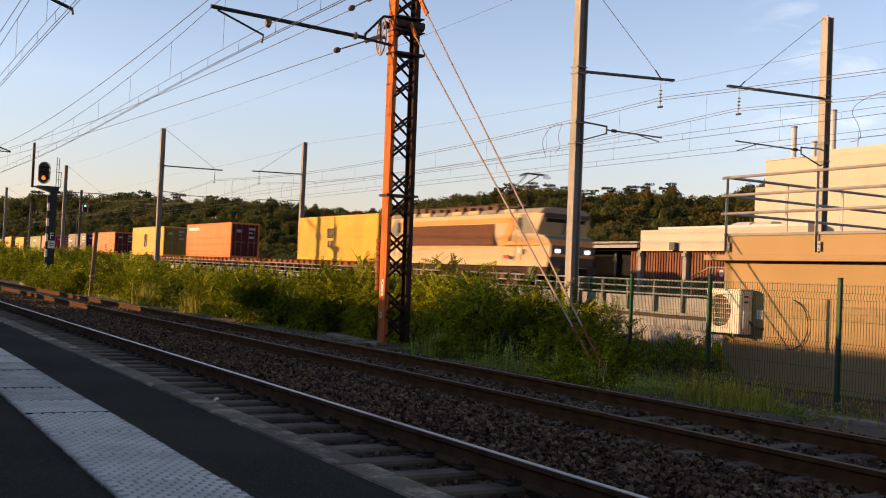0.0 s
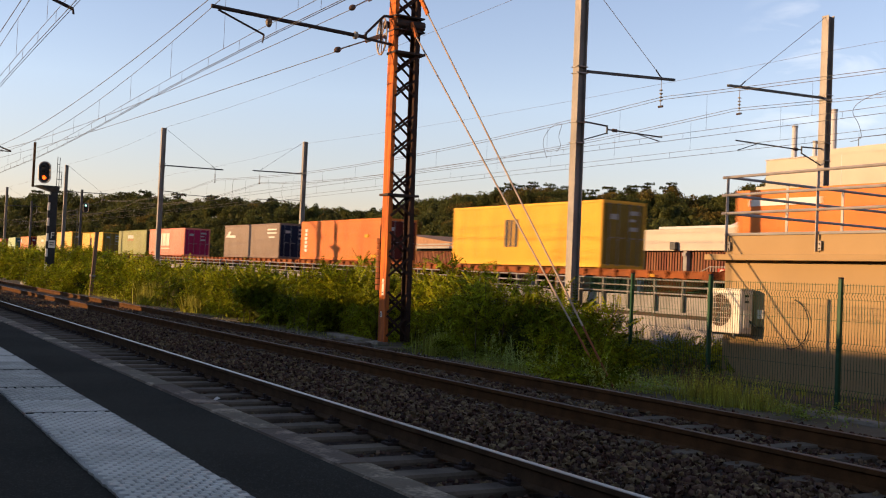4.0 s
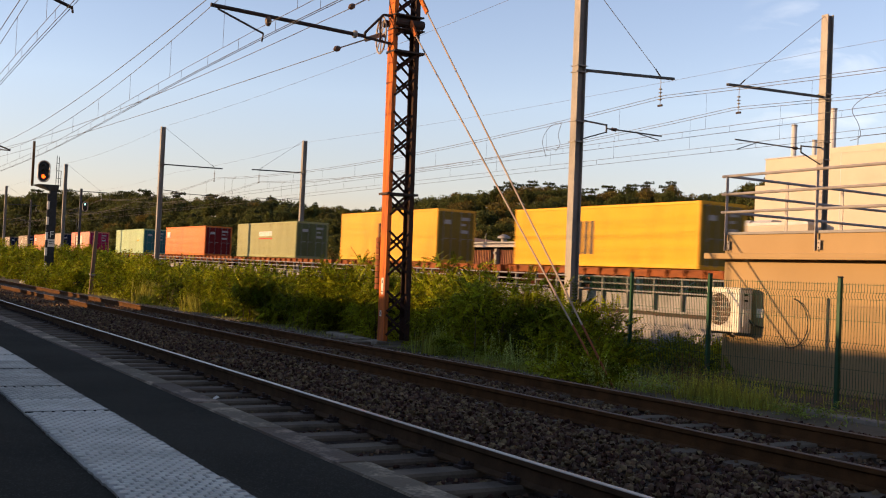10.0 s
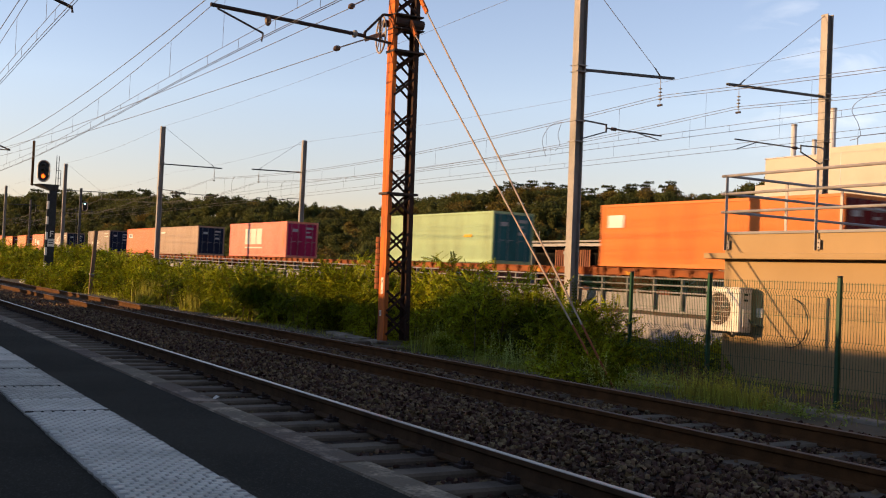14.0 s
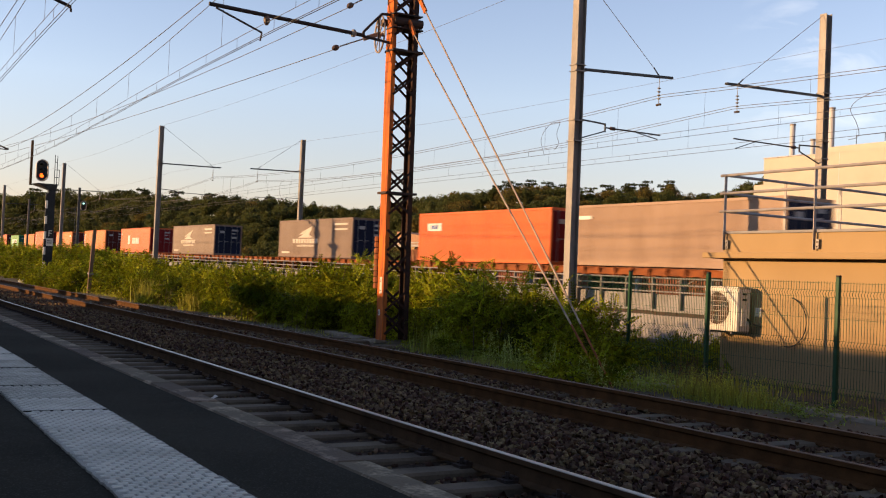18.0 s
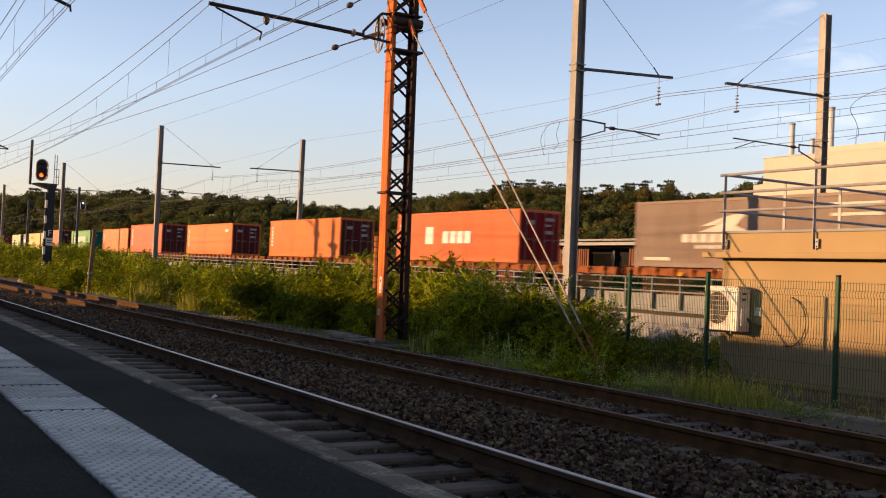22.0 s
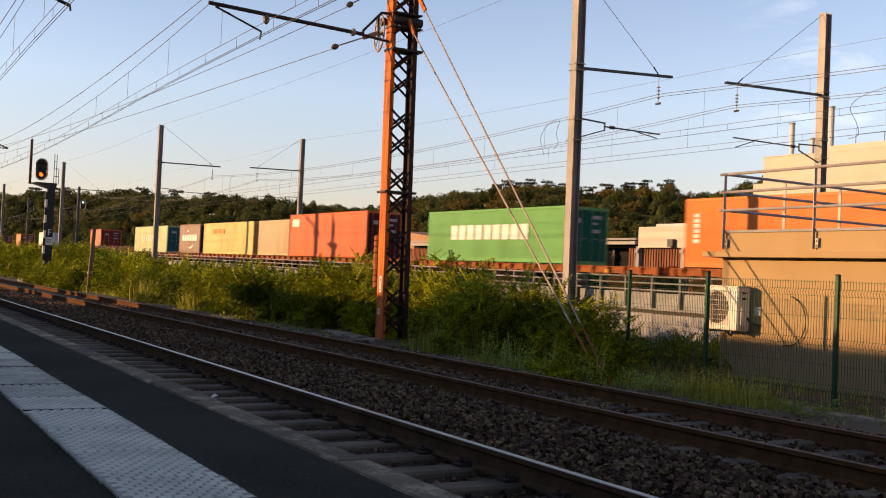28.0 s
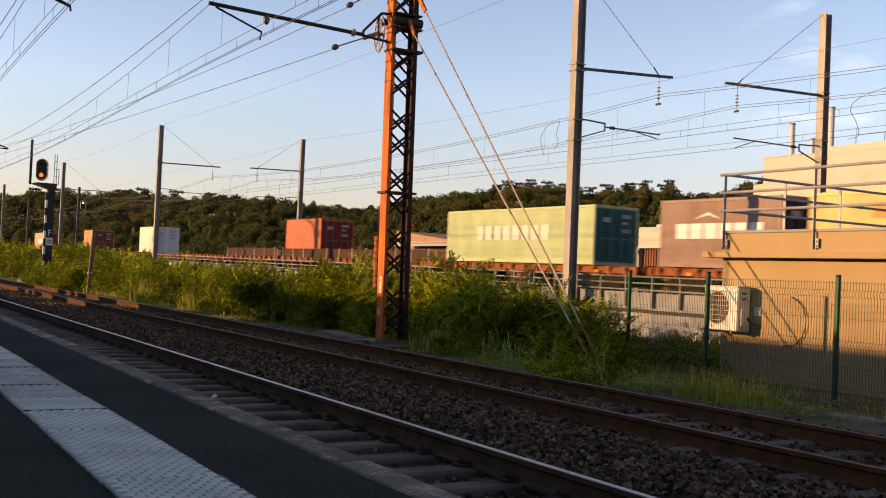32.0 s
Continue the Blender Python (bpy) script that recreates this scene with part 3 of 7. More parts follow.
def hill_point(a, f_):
    """A place on the hill, a degrees off the camera's view axis and f_ of the way from foot to ridge."""
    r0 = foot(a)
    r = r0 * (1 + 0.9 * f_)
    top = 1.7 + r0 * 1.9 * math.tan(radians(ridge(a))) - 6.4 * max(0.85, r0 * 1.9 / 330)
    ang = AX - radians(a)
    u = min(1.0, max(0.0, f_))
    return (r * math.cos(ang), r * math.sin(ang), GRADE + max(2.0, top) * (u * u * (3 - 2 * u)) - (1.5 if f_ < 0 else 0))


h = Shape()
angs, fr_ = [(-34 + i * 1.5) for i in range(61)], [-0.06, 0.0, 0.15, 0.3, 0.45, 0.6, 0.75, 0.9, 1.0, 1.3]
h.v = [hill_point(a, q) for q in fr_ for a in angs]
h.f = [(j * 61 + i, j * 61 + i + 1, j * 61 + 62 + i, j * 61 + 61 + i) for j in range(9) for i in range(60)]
structure("hill", h, mat("wood_floor", (0.03, 0.035, 0.012), (0.02, 0.025, 0.01), scale=0.05, fine=0.6, bump=0, spec=0.0, rough=1.0), "low hill under dense mixed woodland", "hill")

# ---- masts, wires and signals ----


def h_beam(b, depth, t):
    """An H section as a profile in x and y, flanges facing the track."""
    return [(-b, -depth), (b, -depth), (b, -depth + t), (t / 2, -depth + t), (t / 2, depth - t), (b, depth - t), (b, depth), (-b, depth), (-b, depth - t), (-t / 2, depth - t), (-t / 2, -depth + t), (-b, -depth + t)]


def far_mast(x, y, z0, top, side, wire_y, root_z, tip_z, lean=0.0, group="masts of the far tracks"):
    """A steel H mast with an arm over the far track; side is +1 where the arm points away from the platform."""
    m = thing("catenary_mast", pose(x, y, z0, 0, lean, 0), "grey galvanised steel H-section catenary mast with a cantilever arm", "mast", group)
    part("post", Shape().extrude(h_beam(0.165, 0.17, 0.025), 0, top - z0, "z"), GALV, m)
    part("footing", Shape().box(-0.4, 0.4, -0.4, 0.4, -1.0, 0.12, 0.02), CONCRETE, m)
    yw = side * abs(wire_y - y)
    reach = yw + side * 0.62
    zr, zt = root_z - z0, tip_z - z0
    arm = Shape()
    for d in (-0.045, 0.045):
        arm.bar((d, side * 0.15, zr), (d, reach, zt), 0.03, 0.085)
    arm.bar((0, side * 0.15, zr + 0.03), (0, reach, zt + 0.03), 0.10, 0.02)
    part("cantilever_arm", arm, DARKSTEEL, m)
    for zc in (zr - 0.12, zr + 0.1, zr - 1.84, zr - 2.55):
        part("arm_clamp", Shape().box(-0.19, 0.19, -0.2, 0.2, zc, zc + 0.035), GALV, m)
        for d in (-0.17, 0.17):
            part("clamp_bolt", Shape().tube((d, -0.24, zc + 0.018), (d, 0.24, zc + 0.018), 0.012, 6), GALV, m)
    zw = zr + (zt - zr) * (abs(yw) - 0.15) / (abs(reach) - 0.15)
    part("tie_rod", Shape().tube((0, side * 0.15, top - z0 - 0.05), (0, yw, zw + 0.05), 0.011, 6), GALV, m)
    part("tie_turnbuckle", Shape().tube((0, yw - side * 0.05, zw + 0.06), (0, yw - side * 0.28, zw + 0.06 + (top - z0 - 0.11 - zw) * 0.28 / max(0.5, abs(yw) - 0.15)), 0.024, 6), DARKSTEEL, m)
    ins = Shape().tube((0, yw, zw - 0.05), (0, yw, zw - 1.02), 0.012, 5)
    for k in range(4):
        ins.lathe((0, yw, zw - 0.42 - 0.13 * k), (0, 0, -1), [(-0.03, 0.022), (-0.012, 0.066), (0.010, 0.070), (0.016, 0.03), (0.04, 0.022)], 12)
    part("suspension_insulator", ins, GLASSDISC, m)
    part("wire_saddle", Shape().box(-0.12, 0.12, yw - 0.035, yw + 0.035, zw - 1.06, zw - 0.99, 0.01), IRON, m)
    zs = 7.0 + (root_z - 8.76) * 0.4 - z0
    st = Shape()
    st.bar((0, side * 0.15, zs), (0, side * 1.30, zs - 0.05), 0.05, 0.05).bar((0, side * 0.15, zs - 0.68), (0, side * 1.30, zs - 0.30), 0.04, 0.04).bar((0, side * 1.30, zs - 0.02), (0, side * 1.30, zs - 0.33), 0.04, 0.05, (0, 1, 0))
    part("registration_bracket", st, DARKSTEEL, m)
    st = Shape()
    st.bar((0, side * 1.30, zs - 0.17), (0, yw + side * 0.12, zs - 0.17), 0.045, 0.045)
    st.bar((0, yw - side * 1.0, zs - 0.19), (0, yw, 6.66 - z0), 0.03, 0.03)
    part("steady_arm", st, DARKSTEEL, m)
    part("registration_insulator", Shape().lathe((0, side * 1.62, zs - 0.17), (0, side, 0), [(-0.1, 0.03), (-0.06, 0.07), (-0.02, 0.04), (0.02, 0.07), (0.06, 0.04), (0.1, 0.07), (0.14, 0.03)], 10), INSUL, m)
    return m


far_mast(-28.60, 21.85, GRADE, 12.1, 1, 25.60, 8.74, 9.0, -0.35)
far_mast(-28.24, 33.95, 0.45, 12.58, -1, 29.15, 9.24, 9.05)
far_mast(-80.3, 21.2, GRADE, 12.05, 1, 25.45, 9.14, 9.22)
far_mast(-80.4, 33.05, 0.7, 12.22, -1, 29.2, 9.52, 9.40)
far_mast(-121.5, 21.45, GRADE, 12.18, 1, 25.45, 9.2, 9.3)
far_mast(-166, 21.0, GRADE, 12.1, 1, 25.3, 9.4, 9.5)


def sag(a, b, n, drop):
    a, b = Vector(a), Vector(b)
    return [a.lerp(b, i / n) - Vector((0, 0, 4 * drop * (i / n) * (1 - i / n))) for i in range(n + 1)]


def overhead_line(name, spans, y, z_con, z_mes, drop, r, label, aux=None, double=False, twin=False):
    """Contact wire, messenger and droppers over one track; spans are the supports along x."""
    root = thing(name, (0, y, 0), label, "overhead line", kind="structure")
    s = Shape()
    for off in (0.0, 0.06) if twin else (0.0,):
        s.path([(spans[0] + (spans[-1] - spans[0]) * i / 40, off, z_con(spans[0] + (spans[-1] - spans[0]) * i / 40)) for i in range(41)], r, 6)
    part("contact_wire", s, WIRE, root)
    mes, dro, auxs = Shape(), Shape(), Shape()
    for a, b in zip(spans, spans[1:]):
        pts = sag((a, 0, z_mes(a)), (b, 0, z_mes(b)), 14, drop)
        mes.path(pts, r * 1.15, 5)
        if double:
            mes.path([p + Vector((0, 0, 0.10)) for p in pts], r * 1.15, 5)
        n = max(3, int(abs(b - a) / 4.5))
        for i in range(n):
            u = (i + 0.5) / n
            x = a + (b - a) * u
            zm = z_mes(x) - 4 * drop * u * (1 - u)
            zc = z_con(x)
            if aux:
                dro.tube((x, 0, zm), (x, 0, zc + aux), r * 0.6, 4)
                for q in (0.25, 0.75):
                    xx = a + (b - a) * (i + q) / n
                    dro.tube((xx, 0, zc + aux), (xx, 0, zc), r * 0.6, 4)
            else:
                dro.tube((x, 0, zm), (x, 0, zc), r * 0.6, 4)
        if aux:
            auxs.path([(a + (b - a) * i / 10, 0, z_con(a + (b - a) * i / 10) + aux) for i in range(11)], r * 0.9, 5)
    part("messenger_wire", mes, WIRE, root)
    part("droppers", dro, WIRE, root)
    if aux:
        part("auxiliary_wire", auxs, WIRE, root)
    return root


far_c = lambda x: 6.62 - 0.0035 * (x + 28)
far_m = lambda x: 8.17 - 0.0035 * (x + 28)
FAR_SPANS = [30, -28.5, -80.3, -121.5, -166, -210]
overhead_line("overhead_line_3", FAR_SPANS, 25.55, far_c, far_m, 0.68, 0.0088, "overhead contact line with messenger and droppers above a far track", aux=0.21, double=True)
overhead_line("overhead_line_4", FAR_SPANS, 29.2, lambda x: far_c(x) + 0.03, lambda x: far_m(x) + 0.02, 0.74, 0.0088, "overhead contact line with messenger and droppers above a far track", aux=0.22, double=True)
for y, ends, drop in ((21.6, (12.0, 12.12, 12.22, 12.3, 12.3, 12.3), 0.32), (33.6, (11.0, 11.06, 12.2, 12.3, 12.3, 12.3), 0.27)):
    s = Shape()
    for (xa, za), (xb, zb) in zip(zip(FAR_SPANS, ends), list(zip(FAR_SPANS, ends))[1:]):
        s.path(sag((xa, y, za), (xb, y, zb), 12, drop), 0.0068, 5)
    structure("feeder_wire", s, WIRE, "thin feeder wire strung between the mast tops", "wire")

near_c = lambda x: 6.185 + 0.115 * math.cos(2 * math.pi * (x + 21.6) / 50.4)
overhead_line("overhead_line_1", [30, -21.6, -72, -122, -172], TRACK_1, near_c, lambda x: 7.86, 0.74, 0.0076, "compound overhead line above the platform track", aux=0.24, twin=True)
overhead_line("overhead_line_2", [30, -21.6, -72, -122, -172], TRACK_2, near_c, lambda x: 8.03, 1.11, 0.0076, "compound overhead line above the second track", aux=0.24, twin=True)


LACE_LOW = 0.17


def lattice_mast(x, y, z0, height, lacing=True):
    """A riveted mast: two channels, webs towards the track, joined by laced flats."""
    m = thing("lattice_mast", (x, y, z0), "riveted lattice catenary mast in flaking oxide-red paint beside the second track", "mast", "lattice masts")
    wx, wy = 0.155, 0.335
    for sy in (-1, 1):
        o, i_ = sy * wy, sy * (wy - 0.02)
        f_ = sy * (wy - 0.10)
        prof = [(-wx, o), (wx, o), (wx, f_), (wx - 0.02, f_), (wx - 0.02, i_), (-wx + 0.02, i_), (-wx + 0.02, f_), (-wx, f_)]
        # the channel away from the sun gets dark steel: its shade is in the colour
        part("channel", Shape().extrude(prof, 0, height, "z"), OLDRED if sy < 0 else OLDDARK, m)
    # crossed flats in pairs, with a plain stretch of channel between the pairs; coloured dark for their shade
    for sx in (-1, 1):
        for k in range(int(height / 1.375) + 2):
            for c in (LACE_LOW, LACE_LOW + 0.54):
                zc = c + 1.375 * (k - 1) - z0
                if not 0.3 < zc < height - 0.25:
                    continue
                for d in (-1, 1):
                    u = sx * (wx + 0.006 + 0.006 * (d + 1))
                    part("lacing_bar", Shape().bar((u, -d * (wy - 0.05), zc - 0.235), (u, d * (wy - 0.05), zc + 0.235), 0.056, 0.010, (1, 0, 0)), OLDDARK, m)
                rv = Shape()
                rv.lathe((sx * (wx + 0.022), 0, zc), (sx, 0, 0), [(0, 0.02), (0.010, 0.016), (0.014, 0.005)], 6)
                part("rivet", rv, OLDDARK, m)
    part("footing", Shape().box(-0.30, 0.30, -0.32, 0.36, -0.6, -0.13, 0.03), SLEEPER, m)
    return m


MAST_X, MAST_Y, MAST_Z = -21.2, 11.13, -0.2
mast = lattice_mast(MAST_X, MAST_Y, MAST_Z, 9.4)
far_lattice = lattice_mast(-76.7, -0.3, 0.49, 11.2)
part("black_plate", Shape().box(-0.30, 0.32, -0.5, 0.5, 8.2, 8.5), IRON, far_lattice)
part("arm", Shape().tube((0, 0.2, 8.6), (0, 4.5, 8.6), 0.05, 6), IRON, far_lattice)


def mast_fittings(root):
    """Bands, plates, the arm over the second track, the tensioning wheel and its weights."""
    z = lambda v: v - MAST_Z
    part("black_band", Shape().tube((0.1, -0.30, z(7.15)), (0.1, 0.44, z(7.15)), 0.11, 12).box(-0.18, 0.24, -0.345, 0.40, z(7.29), z(7.32)).box(-0.18, 0.24, -0.345, 0.42, z(6.97), z(7.0)), IRON, root)
    part("black_plate", Shape().box(-0.20, 0.24, -0.345, 0.44, z(6.44), z(6.49)), IRON, root)
    part("collar", Shape().box(-0.21, 0.22, -0.40, 0.41, z(3.15), z(3.20)), IRON, root)
    part("winch_box", Shape().box(-0.26, -0.13, -0.45, -0.33, z(7.05), z(7.22), 0.02), IRON, root)
    part("enamel_plate", Shape().box(-0.03, 0.075, -0.343, -0.3365, z(0.86), z(1.24), 0.003), ACWHITE, root, "white enamel number plate")
    part("plate_digits", Shape().box(-0.01, 0.055, -0.346, -0.3435, z(0.92), z(0.94)).box(0.01, 0.04, -0.346, -0.3435, z(1.12), z(1.18)), BLACK, root)
    part("small_plate", Shape().box(-0.07, 0.02, -0.343, -0.3365, z(0.36), z(0.49), 0.003), ACWHITE, root, "small white square plate")
    part("small_plate_mark", Shape().box(-0.04, -0.01, -0.346, -0.3435, z(0.39), z(0.46)), BLACK, root)
    rod = Shape().tube((-0.25, -0.31, z(0.85)), (-0.25, -0.31, z(2.5)), 0.012, 5)
    part("weight_cable", rod, IRON, root)
    for k in range(9):
        part("balance_weight", Shape().lathe((-0.25, -0.31, z(0.97) + 0.135 * k), (0, 0, 1), [(0, 0.07), (0.01, 0.085), (0.11, 0.085), (0.125, 0.07)], 12), OXIDE, root)
    wheel = Shape()
    wu, wc, wr = Vector((math.cos(radians(-11)), math.sin(radians(-11)), 0)), Vector((-0.34, -0.42, z(6.89))), 0.42
    rim = [wc + wu * wr * math.cos(a) + Vector((0, 0, wr * math.sin(a))) for a in [i * math.pi / 14 for i in range(29)]]
    wheel.path(rim, 0.022, 6)
    for i in range(4):
        a = i * math.pi / 4
        d = wu * wr * math.cos(a) + Vector((0, 0, wr * math.sin(a)))
        wheel.tube(wc - d, wc + d, 0.013, 5)
    wheel.tube(wc - Vector((0, 0.10, 0)), wc + Vector((0, 0.12, 0)), 0.045, 8)
    part("tension_wheel", wheel, GUYROD, root, "rusty pale spoked tensioning wheel")
    br = Shape().bar((0, -0.27, z(7.30)), (0, -0.55, z(7.28)), 0.06, 0.05).bar((0, -0.55, z(7.28)), (0, -1.0, z(6.80)), 0.05, 0.05).bar((0, -1.0, z(6.80)), (0, -1.0, z(6.68)), 0.05, 0.05, (0, 1, 0)).bar((0, -1.0, z(6.70)), (0, -0.27, z(6.64)), 0.05, 0.05).bar((0, -0.62, z(7.2)), (0, -0.62, z(6.68)), 0.03, 0.03, (0, 1, 0))
    part("arm_bracket", br, IRON, root)
    part("arm", Shape().tube((0, -1.02, z(6.72)), (0, -4.6, z(6.86)), 0.045, 8), IRON, root, "dark tubular cantilever arm")
    part("arm_insulator", Shape().lathe((0, -1.25, z(6.73)), (0, -1, 0.04), [(-0.06, 0.04), (-0.03, 0.085), (0.0, 0.09), (0.03, 0.085), (0.06, 0.04)], 12), GLASSDISC, root)
    part("steady_arm", Shape().tube((0, -4.45, z(6.80)), (0, -3.42, z(6.42)), 0.022, 6).tube((0, -3.42, z(6.42)), (0, -3.45, z(6.24)), 0.018, 6), IRON, root)
    part("wire_clamp", Shape().lathe((0, -3.32, z(6.72)), (0, 0, 1), [(-0.12, 0.03), (-0.06, 0.07), (0.0, 0.08), (0.08, 0.05)], 8), INSUL, root)
    for k, (yy, zz) in enumerate(((9.60, 6.42), (9.93, 7.44))):
        a = Vector((-0.32, -0.43, z(6.90 + 1.02 * k)))
        b = Vector((-0.35, yy - MAST_Y, z(zz)))
        d = (b - a).normalized()
        part("tension_link", Shape().bar(a, a + d * 0.45, 0.04, 0.10).bar(a + d * 0.45, b - d * 0.12, 0.03, 0.03), GUYROD, root)
        part("strain_insulator", Shape().lathe(b, d, [(-0.10, 0.025), (-0.05, 0.062), (0.0, 0.068), (0.04, 0.06), (0.08, 0.025)], 12), INSUL, root)


mast_fittings(mast)
mast.matrix_basis = pose(MAST_X, MAST_Y, MAST_Z, 0.55, -0.2, 0)
for k, (a, b) in enumerate((((-21.0, 11.12, 7.05), (-13.55, 11.1, -0.32)), ((-20.95, 11.12, 8.05), (-13.35, 11.1, -0.32)))):
    gw = thing("guy_rod", b, "tensioned steel guy rod from the lattice mast to the ground", "guy rod", "guy rods of the mast")
    top = Vector(a) - Vector(b)
    if k:
        mid = Vector((-20.22, 11.1, 7.22)) - Vector(b)
        part("strap", Shape().bar(top, mid, 0.05, 0.10), OLDRED, gw, "rusty flat strap")
        # the lower end is split off in rust brown, darker for the shade there
        low = mid * 0.12
        part("rod", Shape().tube(mid, low, 0.018, 6), GUYROD, gw)
        part("anchor_rod", Shape().tube(low, low * -0.12, 0.020, 6), OXIDE, gw, "lower rod end, rust brown deepened for its shade")
    else:
        low = top * 0.12
        part("rod", Shape().tube(top, low, 0.018, 6), GUYROD, gw)
        part("anchor_rod", Shape().tube(low, low * -0.12, 0.020, 6), OXIDE, gw, "lower rod end, rust brown deepened for its shade")
        part("strap", Shape().bar(top + Vector((-0.02, 0, 0.12)), top * 0.965, 0.05, 0.09), OLDRED, gw, "rusty clevis strap")
# wires that end at the mast
for k, (a, b, droop) in enumerate((((-21.55, 9.60, 6.40), (-72.6, 7.6, 7.5), 0.16), ((-21.55, 9.86, 7.40), (-72.6, 7.2, 7.95), 0.5))):
    structure("anchor_wire", Shape().path(sag(a, b, 14, droop), 0.0092, 5), WIRE, "tensioned wire that ends at the lattice mast", "wire")
for y, top_, droop in ((TRACK_1, 8.08, 0.41), (TRACK_2, 8.19, 0.66)):
    structure("feeder_wire", Shape().path(sag((30, y, top_), (-21.6, y, top_), 14, droop)[:-1] + sag((-21.6, y, top_), (-72, y, top_), 14, droop)[:-1] + sag((-72, y, top_), (-122, y, top_), 10, droop)[:-1] + sag((-122, y, top_), (-172, y, top_), 10, droop), 0.0112, 5), WIRE, "feeder cable above the near track", "wire")

def rounded(pts, n=5):
    """A smooth line through a few points."""
    out = []
    for i in range(len(pts) - 1):
        a, b, c, d = pts[max(0, i - 1)], pts[i], pts[i + 1], pts[min(len(pts) - 1, i + 2)]
        for k in range(n):
            t = k / n
            out.append(0.5 * (2 * b + (c - a) * t + (2 * a - 5 * b + 4 * c - d) * t * t + (3 * b - a - 3 * c + d) * t ** 3))
    return out + [pts[-1]]


# jumpers looped between messenger and contact wire
for y, pts in ((25.55, [(-34.5, 0, 7.9), (-35.2, 0, 7.88), (-35.7, 0, 7.55), (-35.85, 0, 7.2), (-35.65, 0, 6.75), (-35.55, 0, 6.55)]), (25.55, [(-34.55, 0, 7.86), (-34.75, 0, 7.4), (-34.6, 0, 7.0), (-34.9, 0, 6.75)]),
               (29.2, [(-21.4, 0, 8.15), (-22.2, 0, 8.06), (-22.9, 0, 7.85), (-23.15, 0, 7.55), (-22.9, 0, 7.1), (-22.8, 0, 6.65), (-23.2, 0, 6.55)]),
               (25.25, [(-74.5, 0, 7.9), (-75.2, 0, 7.7), (-75.3, 0, 7.0), (-75.0, 0, 6.6)]), (29.2, [(-74.5, 0, 7.9), (-75.2, 0, 7.7), (-75.3, 0, 7.0), (-75.0, 0, 6.6)])):
    structure("jumper_cable", Shape().path(rounded([Vector((x, y, z + FAR_SLOPE * (x + 28))) for x, _, z in pts]), 0.010, 5), WIRE, "curved jumper cable between two overhead wires", "wire")
# arms that hold the wires of the platform track
for x, yb, zb in ((-21.6, 3.80, 6.36), (-76.7, 9.82, 8.77)):
    if x > -40:
        arm = thing("registration_arm", (x, 0, 0), "dark steel registration arm above the platform track", "catenary arm", kind="structure")
        part("tube", Shape().tube((0, 2.3, 6.86), (0, yb - 0.03, zb), 0.035, 8), IRON, arm)
        part("hook", Shape().tube((0, yb - 0.04, zb + 0.01), (0, yb - 0.02, zb - 0.1), 0.022, 6), IRON, arm)
        part("bracket", Shape().tube((0, -0.3, 7.3), (0, 2.35, 6.85), 0.04, 8), IRON, arm)
        part("upright", Shape().tube((0, -0.3, 0.49), (0, -0.3, 8.4), 0.03, 10), GALV, arm, "grey steel upright standing on the platform")
    else:
        arm = thing("registration_arm", (x, 11.1, 0), "long dark steel arm over both near tracks", "catenary arm", kind="structure")
        part("tube", Shape().tube((0, yb - 11.1, zb), (0, -2.6, zb + 0.45), 0.05, 8).tube((0, yb - 11.1, zb - 0.03), (0, -2.6, zb), 0.04, 6).tube((0, -2.6, zb + 0.45), (0, -11.4, zb + 0.5), 0.05, 8), IRON, arm)

# ---- the freight train ----
SPEED, SLOWING = 16.477, -0.0211


def run(t):
    """How far the train has come along the track at t seconds."""
    return SPEED * (t - 16) + 0.5 * SLOWING * (t - 16) ** 2


RIDERS = []
C_MESH = {}
PAINT_SCALE = 0.86      # scale on every container's colour, set against the sun's strength


def corrugated(L, H, pitch=0.278, deep=0.036):
    """A side panel of a container in the x-z plane, its outside towards -y."""
    s = Shape()
    x0, n = -L / 2 + 0.16, int((L - 0.32) / pitch)
    pitch = (L - 0.32) / n
    z0, z1 = 0.16, H - 0.11
    line = []
    for i in range(n):
        x = x0 + i * pitch
        line += [(x, 0.0), (x + pitch * 0.26, 0.0), (x + pitch * 0.5, deep), (x + pitch * 0.76, deep)]
    line.append((x0 + n * pitch, 0.0))
    k = len(line)
    s.add([(x, y, z0) for x, y in line] + [(x, y, z1) for x, y in line], [(i, i + 1, k + i + 1, k + i) for i in range(k - 1)])
    return s


